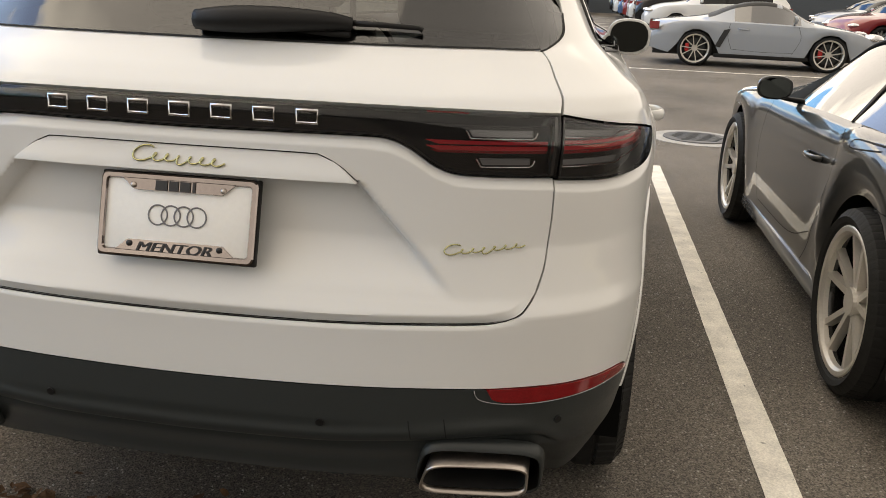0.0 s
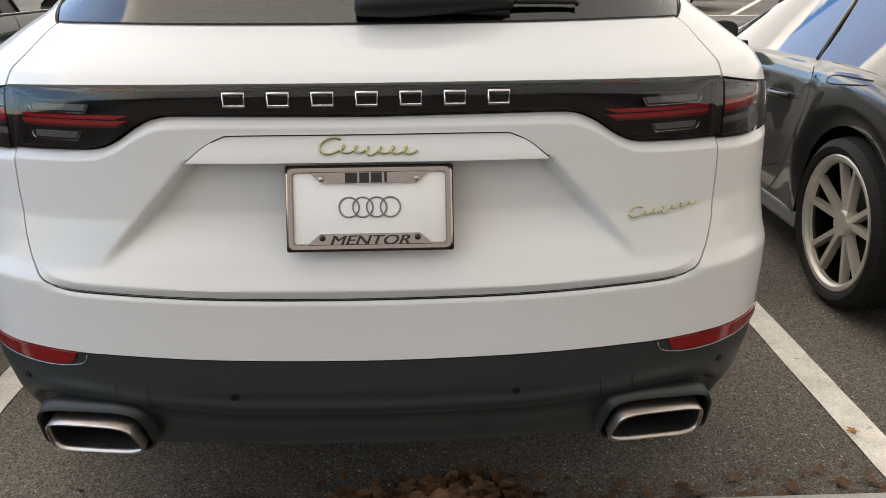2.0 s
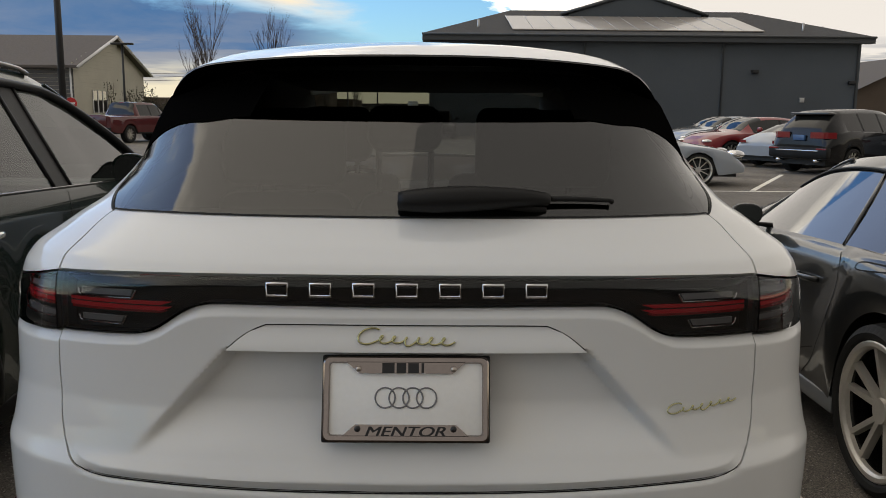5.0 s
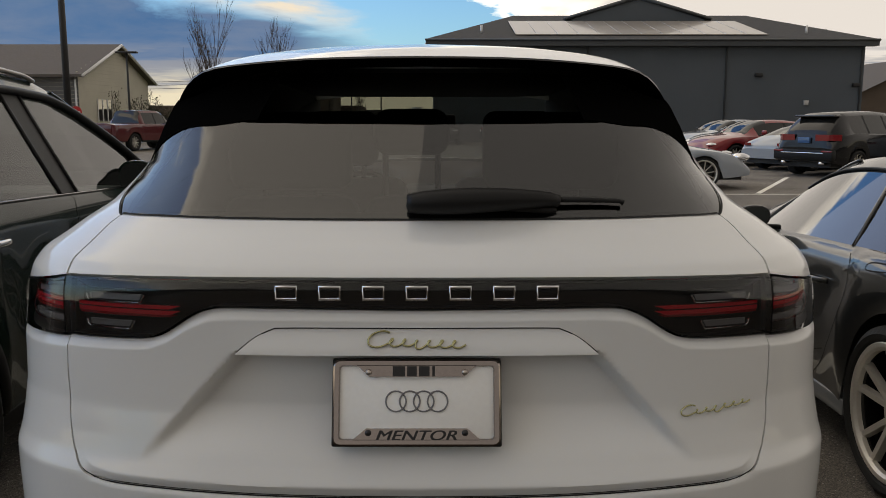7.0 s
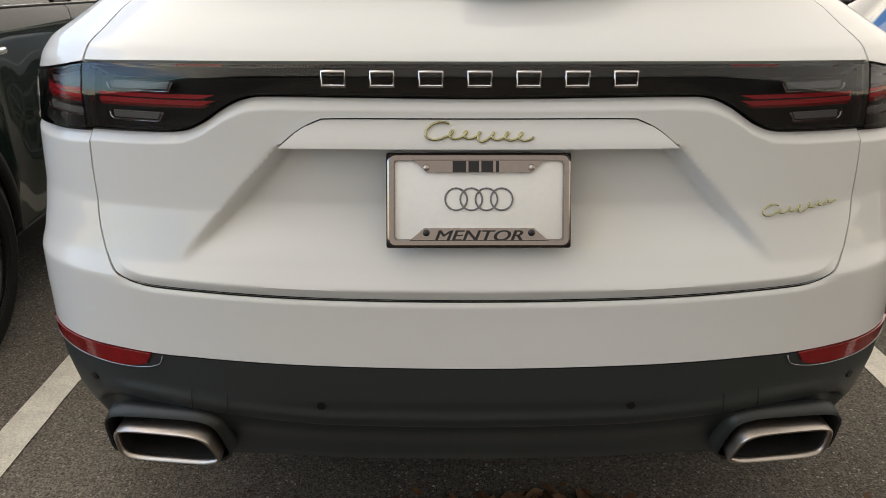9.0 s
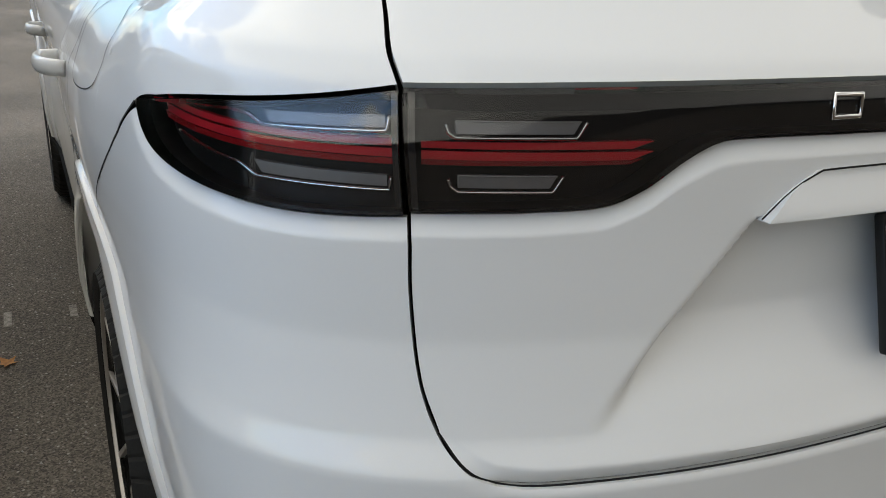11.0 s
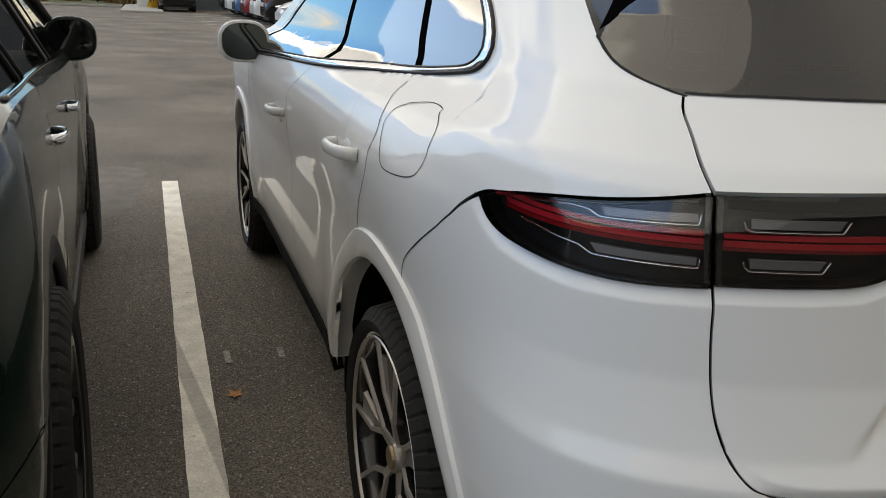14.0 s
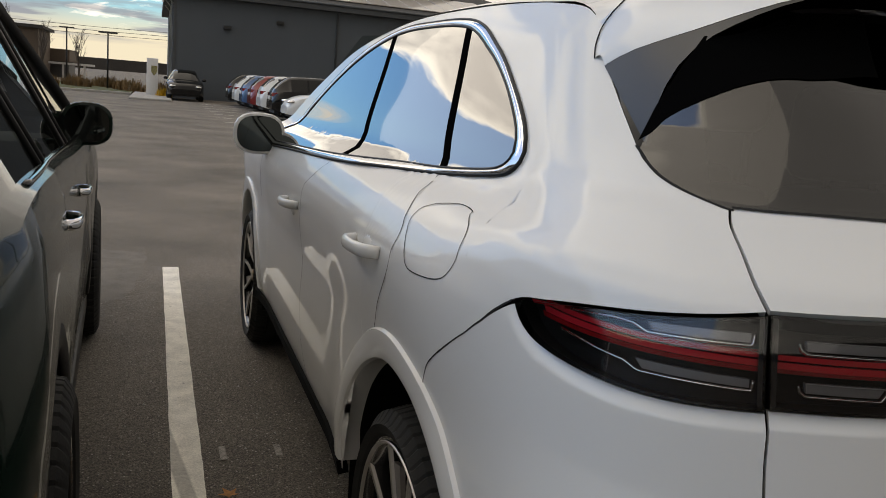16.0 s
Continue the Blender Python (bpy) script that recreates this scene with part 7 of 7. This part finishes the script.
part("shield", bm, GOLD, pyl)
for i, (z0, z1) in enumerate(((7.6, 7.9), (7.0, 7.3), (6.4, 6.7))):
    w = thing("power_line", "overhead power line on the skyline", "cable", "power lines")
    for px in (-140, -90, -40, 10, 60):
        tube("utility_pole", [(px, 150 + .3 * i, 0), (px, 150 + .3 * i, 8.2)], .12, BARK, w, seg=6)
    tube("cable", [(-140 + 10 * k, 150, z0 + (z1 - z0) * k / 20 - 1.2 * (k % 5 - 2.5) ** 2 / -20) for k in range(21)], .035, POLE, w, seg=4)

red_truck = section_car("pickup_truck", "dark red pickup truck parked by the house", pose(-15.29, 36.34, 0, 0, 0, -20), SPEC_TRUCK, WheelKind(.40, .27, .14, SILVER_RIM, DARK_RIM, 5, .3, .02, seg=24, tread=False), fine=False, category="truck")
box("rear_bumper", (-.97, -.16, .46), (.97, .03, .70), BLACK_PLASTIC, red_truck, .03)
gate_ = box("tailgate", (-.76, -.022, .76), (.76, .03, 1.20), TRUCK_RED, red_truck, .015)
box("tailgate_handle", (-.12, -.034, 1.06), (.12, -.02, 1.13), BLACK_PLASTIC, gate_)
box("roof_lamp", (-.14, 1.90, 1.79), (.14, 1.96, 1.83), RED_LENS, red_truck, .01)


# ---- trees, shrubs, lawn, hills ----
def bare_tree(x, y, h, seed, label):
    rng = random.Random(seed)
    t = thing("bare_tree", label, "tree")
    tube("trunk", [(x, y, 0), (x + .05, y, h * .3), (x, y, h * .55)], [.09, .07, .04], BARK, t, seg=6)
    V, F = [], []

    def limb(p, d, l, r, depth):
        q = p + d * l
        s = d.cross(Vector((.3, .9, .2))).normalized()
        u = s.cross(d)
        b = len(V)
        for c, rr in ((p, r), (q, r * .6)):
            for k in range(3):
                w = 2 * math.pi * k / 3
                V.append(c + s * (rr * math.cos(w)) + u * (rr * math.sin(w)))
        F.extend([(b + k, b + (k + 1) % 3, b + 3 + (k + 1) % 3, b + 3 + k) for k in range(3)])
        if depth:
            for k in range(3):
                e = (d + Vector((rng.uniform(-.34, .34), rng.uniform(-.34, .34), rng.uniform(.05, .45)))).normalized()
                limb(p.lerp(q, rng.uniform(.45, 1)), e, l * rng.uniform(.55, .8), r * .6, depth - 1)

    for k in range(9):
        z = h * rng.uniform(.2, .55)
        d = Vector((rng.uniform(-.26, .26), rng.uniform(-.26, .26), 1)).normalized()
        limb(Vector((x, y, z)), d, h * rng.uniform(.22, .32), .024, 3)
    mesh("crown", V, F, BARK, t, smooth=False)
    return t


for k, (x, y, h) in enumerate(((-12.4, 45, 7.4), (-9.2, 46, 6.4), (-13.4, 47, 6.0), (-9.4, 70, 4.4), (-12.0, 70, 5.2), (-7.2, 74, 3.9), (-20.0, 74, 5.0))):
    bare_tree(x, y, h, 5 + k, "bare young tree with thin upright branches")


def tuft(name, x, y, w, h, mat, seed, label, category, n=260):
    rng = random.Random(seed)
    V, F = [], []
    for k in range(n):
        a, rr = rng.uniform(0, 6.28), w * math.sqrt(rng.random())
        p = Vector((x + rr * math.cos(a), y + rr * math.sin(a), 0))
        hh = h * rng.uniform(.5, 1) * (1 - .5 * rr / w)
        lean = Vector((rng.uniform(-.3, .3) * hh, rng.uniform(-.3, .3) * hh, hh))
        s = Vector((math.cos(a * 3), math.sin(a * 3), 0)) * .025
        b = len(V)
        V += [p - s, p + s, p + lean * .6 + s, p + lean * .6 - s, p + lean]
        F += [(b, b + 1, b + 2, b + 3), (b + 3, b + 2, b + 4)]
    ob = mesh(name, V, F, mat, None, smooth=False)
    return tagged(ob, label, category, "planting by the lawn")


for k in range(14):
    tuft("ornamental_grass", -7.5 + .55 * k - (k % 3), 57 + (k * 37 % 9), .55, 1.15, DRY, k, "dry brown ornamental grass clump by the lawn", "grass clump")


def leafy_shrub(x, y, w, h, seed, leaves):
    """Stems that fan out of the ground with small leaves along them."""
    rng = random.Random(seed)
    t = thing("shrub", "half-bare shrub before the house", "shrub", "planting by the house")
    V, F = [], []
    for k in range(9):
        a, o = rng.uniform(0, 6.28), w * math.sqrt(rng.random())
        foot = Vector((x + .2 * o * math.cos(a), y + .2 * o * math.sin(a), 0))
        tip = Vector((x + o * math.cos(a), y + o * math.sin(a), h * rng.uniform(.65, 1)))
        mid = foot.lerp(tip, .5) + Vector((rng.uniform(-.1, .1), rng.uniform(-.1, .1), .1))
        tube("stem", [foot, mid, tip], [.022, .016, .007], BARK, t, seg=5)
        for i in range(leaves):
            f = rng.uniform(.3, 1)
            p = (foot.lerp(mid, f * 2) if f < .5 else mid.lerp(tip, f * 2 - 1)) + Vector((rng.gauss(0, .13), rng.gauss(0, .13), rng.gauss(0, .10)))
            d = Vector((rng.uniform(-1, 1), rng.uniform(-1, 1), rng.uniform(-1, 1))).normalized() * rng.uniform(.05, .09)
            s = d.cross(Vector((.3, .5, .8))).normalized() * .035
            b = len(V)
            V += [p - d, p + s, p + d, p - s]
            F.append((b, b + 1, b + 2, b + 3))
    mesh("crown", V, F, LEAFAGE, t, smooth=False)


for k, (x, y, w, h, n) in enumerate(((-19.65, 50, .28, 3.2, 26), (-18.5, 50.2, .5, 2.9, 60), (-17.7, 50, .6, 3.1, 80), (-16.9, 50.3, .5, 2.5, 70), (-15.2, 48.5, .6, 2.4, 50))):
    leafy_shrub(x, y, w, h, 60 + k, n)
tuft("yellow_shrub", -.9, 50.6, .45, .8, YELLOW, 90, "small yellowing plant by the pylon sign", "plant", 160)

lawn = box("lawn", (-30, 52.0, 0), (-2.7, 72, .09), GRASS)
tagged(lawn, "mown autumn lawn beyond the car park", "lawn", kind="structure")
kb = box("kerb_stone", (-30, 51.75, 0), (-2.7, 52.0, .13), CONCRETE, None, .02)
tagged(kb, "pale concrete kerb along the lawn", "kerb", kind="structure")
walk_slab = box("pavement", (-2.6, 44.0, 0), (-.6, 62, .10), CONCRETE, None, .02)
tagged(walk_slab, "pale concrete footpath by the building", "footpath", kind="structure")


def ridge(name, y, x0, x1, h, mat, seed, label):
    rng = random.Random(seed)
    n = 160
    V, F = [], []
    for i in range(n + 1):
        x = x0 + (x1 - x0) * i / n
        z = h * (.72 + .28 * noise.noise((x * 6 / (x1 - x0), seed, 0))) + h * .06 * noise.noise((x * 60 / (x1 - x0), seed, 3))
        V += [(x, y, -.5), (x, y, z), (x, y + abs(y) * .3 * (1 if y > 0 else -1), z * .6)]
    F = [(3 * i + k, 3 * i + 3 + k, 3 * i + 4 + k, 3 * i + 1 + k) for i in range(n) for k in range(2)]
    ob = mesh(name, V, F, mat, None, smooth=False)
    return tagged(ob, label, "woods", kind="structure")


ridge("backdrop", 700, -900, 900, 12, HILL, 3, "low wooded hills on the horizon")
ridge("backdrop", -70, -220, 220, 9, HILL, 8, "dark line of woods behind the verge")

# ---- small things on the asphalt ----
mh = thing("manhole_cover", "round iron manhole cover set in asphalt", "manhole", kind="structure")
bm = bmesh.new()
bmesh.ops.create_cone(bm, cap_ends=True, segments=40, radius1=.46, radius2=.46, depth=.006, matrix=Matrix.Translation((1.98, 7.2, .003)))
part("collar", bm, CONCRETE, mh)
bm = bmesh.new()
bmesh.ops.create_cone(bm, cap_ends=True, segments=40, radius1=.33, radius2=.325, depth=.012, matrix=Matrix.Translation((1.98, 7.2, .010)))
lid = part("lid", bm, GREY_WALL, mh)
for k in range(7):
    box("lid_rib", (1.72 + abs(k - 3) * .03, 6.99 + k * .07, .016), (2.24 - abs(k - 3) * .03, 7.02 + k * .07, .021), TRIM_DARK, lid)


def leaf(x, y, z, size, rz, mat, label, tilt=0.0):
    """A fallen maple leaf: five pointed lobes, a little curled."""
    pts = []
    lobes = ((-130, .62), (-105, .30), (-62, .85), (-35, .42), (0, 1.0), (35, .42), (62, .85), (105, .30), (130, .62), (180, .18))
    for a, r_ in lobes:
        w = radians(a + 90)
        pts.append((size * r_ * math.cos(w), size * r_ * math.sin(w), .10 * size * r_ * r_ + .003))
    V = [(0, 0, .004)] + pts + [(0, -.95 * size, .012), (.02 * size, -.95 * size, .012)]
    n = len(pts)
    F = [(0, 1 + i, 1 + (i + 1) % n) for i in range(n)] + [(0, n + 1, n + 2)]
    ob = mesh("fallen_leaf", V, F, mat, None, smooth=False)
    ob.matrix_world = pose(x, y, z, tilt, 0, rz)
    return tagged(ob, label, "leaf", "fallen leaves")


leaf(-1.175, 2.09, .004, .05, 30, LEAF_ORANGE, "orange maple leaf lying on the asphalt")
leaf(1.41, .655, .007, .030, 100, LEAF_ORANGE, "small rust-brown leaf by the parking line")
for x, y, l in ((-1.175, 2.43, .12), (-.97, 2.43, .10)):
    ob = box("road_marking", (x - .012, y - l / 2, .001), (x + .012, y + l / 2, .004), FAINT_PAINT)
    tagged(ob, "small worn white tick on the asphalt", "road marking", kind="structure")

rng = random.Random(9)
bm = bmesh.new()
for k in range(260):
    x, y = rng.uniform(-1.6, 1.6), .25 + abs(rng.gauss(0, .035))
    s = rng.uniform(.008, .022)
    bmesh.ops.create_icosphere(bm, subdivisions=1, radius=1, matrix=pose(x, y, s * .5, rng.uniform(0, 90), rng.uniform(0, 90), 0) @ Matrix.Diagonal((s, s * rng.uniform(.6, 1), s * rng.uniform(.4, .8), 1)))
tagged(part("gravel", bm, BROWN_ROOF, smooth=False), "brown gravel stones along the kerb", "gravel", kind="stuff")
for k, pts in enumerate((((-.30, .11), (-.22, .14), (-.15, .18), (-.02, .20)), ((.30, .075), (.36, .12), (.35, .18), (.40, .219)), ((-.9, .08), (-.86, .15), (-.88, .22)))):
    P = resample(pts, 14)
    V = [(x + d, y + d, .1172) for x, y in P for d in (-.0012, .0012)]
    tagged(mesh("kerb_crack", V, [(2 * i, 2 * i + 1, 2 * i + 3, 2 * i + 2) for i in range(13)], SEAM, None, smooth=False), "thin crack across the concrete kerb", "crack", kind="structure")
rng = random.Random(4)
V, F = [], []
for k in range(1500):
    x, y = rng.uniform(-2.4, 2.2), .245 + abs(rng.gauss(0, .07))
    s, a = rng.uniform(.010, .028), rng.uniform(0, 6.28)
    z = .006 + max(0, .04 - (y - .245)) * rng.random()
    u, w = Vector((math.cos(a), math.sin(a), rng.uniform(-.5, .5))) * s, Vector((-math.sin(a), math.cos(a), rng.uniform(-.5, .5))) * s * .6
    c = Vector((x, y, z + .008))
    b = len(V)
    V += [c - u, c + w + Vector((0, 0, .004)), c + u, c - w]
    F.append((b, b + 1, b + 2, b + 3))
litter = mesh("leaf_litter", V, F, LEAF_BROWN, None, smooth=False)
tagged(litter, "brown leaf litter gathered along the kerb", "leaf litter", kind="stuff")
# a heap of dry leaves against the kerb
V, F = [], []
for k in range(620):
    x, y = rng.gauss(.15, .13), .24 + abs(rng.gauss(0, .10))
    crest = .075 * math.exp(-((x - .15) / .17) ** 2 - ((y - .24) / .13) ** 2)
    s, a = rng.uniform(.014, .034), rng.uniform(0, 6.28)
    c = Vector((x, y, .006 + crest * rng.uniform(.75, 1.1)))
    u = Vector((math.cos(a), math.sin(a), rng.uniform(-.7, .7))) * s
    w = Vector((-math.sin(a), math.cos(a), rng.uniform(-.7, .7))) * s * rng.uniform(.45, .8)
    curl = Vector((0, 0, s * rng.uniform(.1, .5)))
    b = len(V)
    V += [c - u, c - u * .3 - w, c + u * .4 - w * .9, c + u, c + u * .3 + w + curl, c - u * .4 + w * .8 + curl, c + curl * .3]
    F += [(b + i, b + (i + 1) % 6, b + 6) for i in range(6)]
tagged(mesh("leaf_heap", V, F, LEAF_BROWN, None, smooth=False), "heap of dry brown leaves against the kerb", "leaf heap", kind="stuff")
V, F = [], []
for k in range(900):
    x, y = rng.uniform(-2.6, 3.2), rng.uniform(.3, 3.2) if k % 3 else .24 + abs(rng.gauss(0, .15))
    s = rng.uniform(.002, .0055)
    b = len(V)
    V += [(x - s, y, .002), (x + s * .8, y - s, .002), (x + s * .2, y + s, .002), (x, y, .002 + s * 1.2)]
    F += [(b, b + 1, b + 3), (b + 1, b + 2, b + 3), (b + 2, b, b + 3)]
grit = mesh("grit", V, F, CONCRETE, None, smooth=False)
tagged(grit, "pale grit scattered on the asphalt", "grit", kind="stuff")
V, F = [], []
for k in range(5200):
    x, y = rng.uniform(-2.0, 2.2), .072 - rng.random() ** 1.5 * .7
    h, a = rng.uniform(.02, .055), rng.uniform(0, 6.28)
    s = Vector((math.cos(a), math.sin(a), 0)) * .0022
    p, d = Vector((x, y, .097)), Vector((rng.uniform(-.5, .5) * h, rng.uniform(-.5, .5) * h, h))
    b = len(V)
    V += [p - s, p + s, p + d]
    F.append((b, b + 1, b + 2))
turf = mesh("turf", V, F, GRASS, None, smooth=False)
tagged(turf, "short green grass blades behind the kerb", "grass", kind="stuff")


# a paler patch of asphalt
bm = bmesh.new()
rng = random.Random(12)
ring = []
for k in range(40):
    w = 2 * math.pi * k / 40
    q = (abs(math.cos(w)) ** 6 + abs(math.sin(w)) ** 6) ** (-1 / 6)
    ring.append(bm.verts.new((-1.95 + .46 * q * math.cos(w) * rng.uniform(.93, 1.04) + .06 * math.sin(w), 5.45 + .78 * q * math.sin(w) * rng.uniform(.95, 1.03), .0022)))
bm.faces.new(ring)
tagged(part("asphalt_patch", bm, PALE_ASPHALT), "paler patch of asphalt by the line", "asphalt", kind="structure")
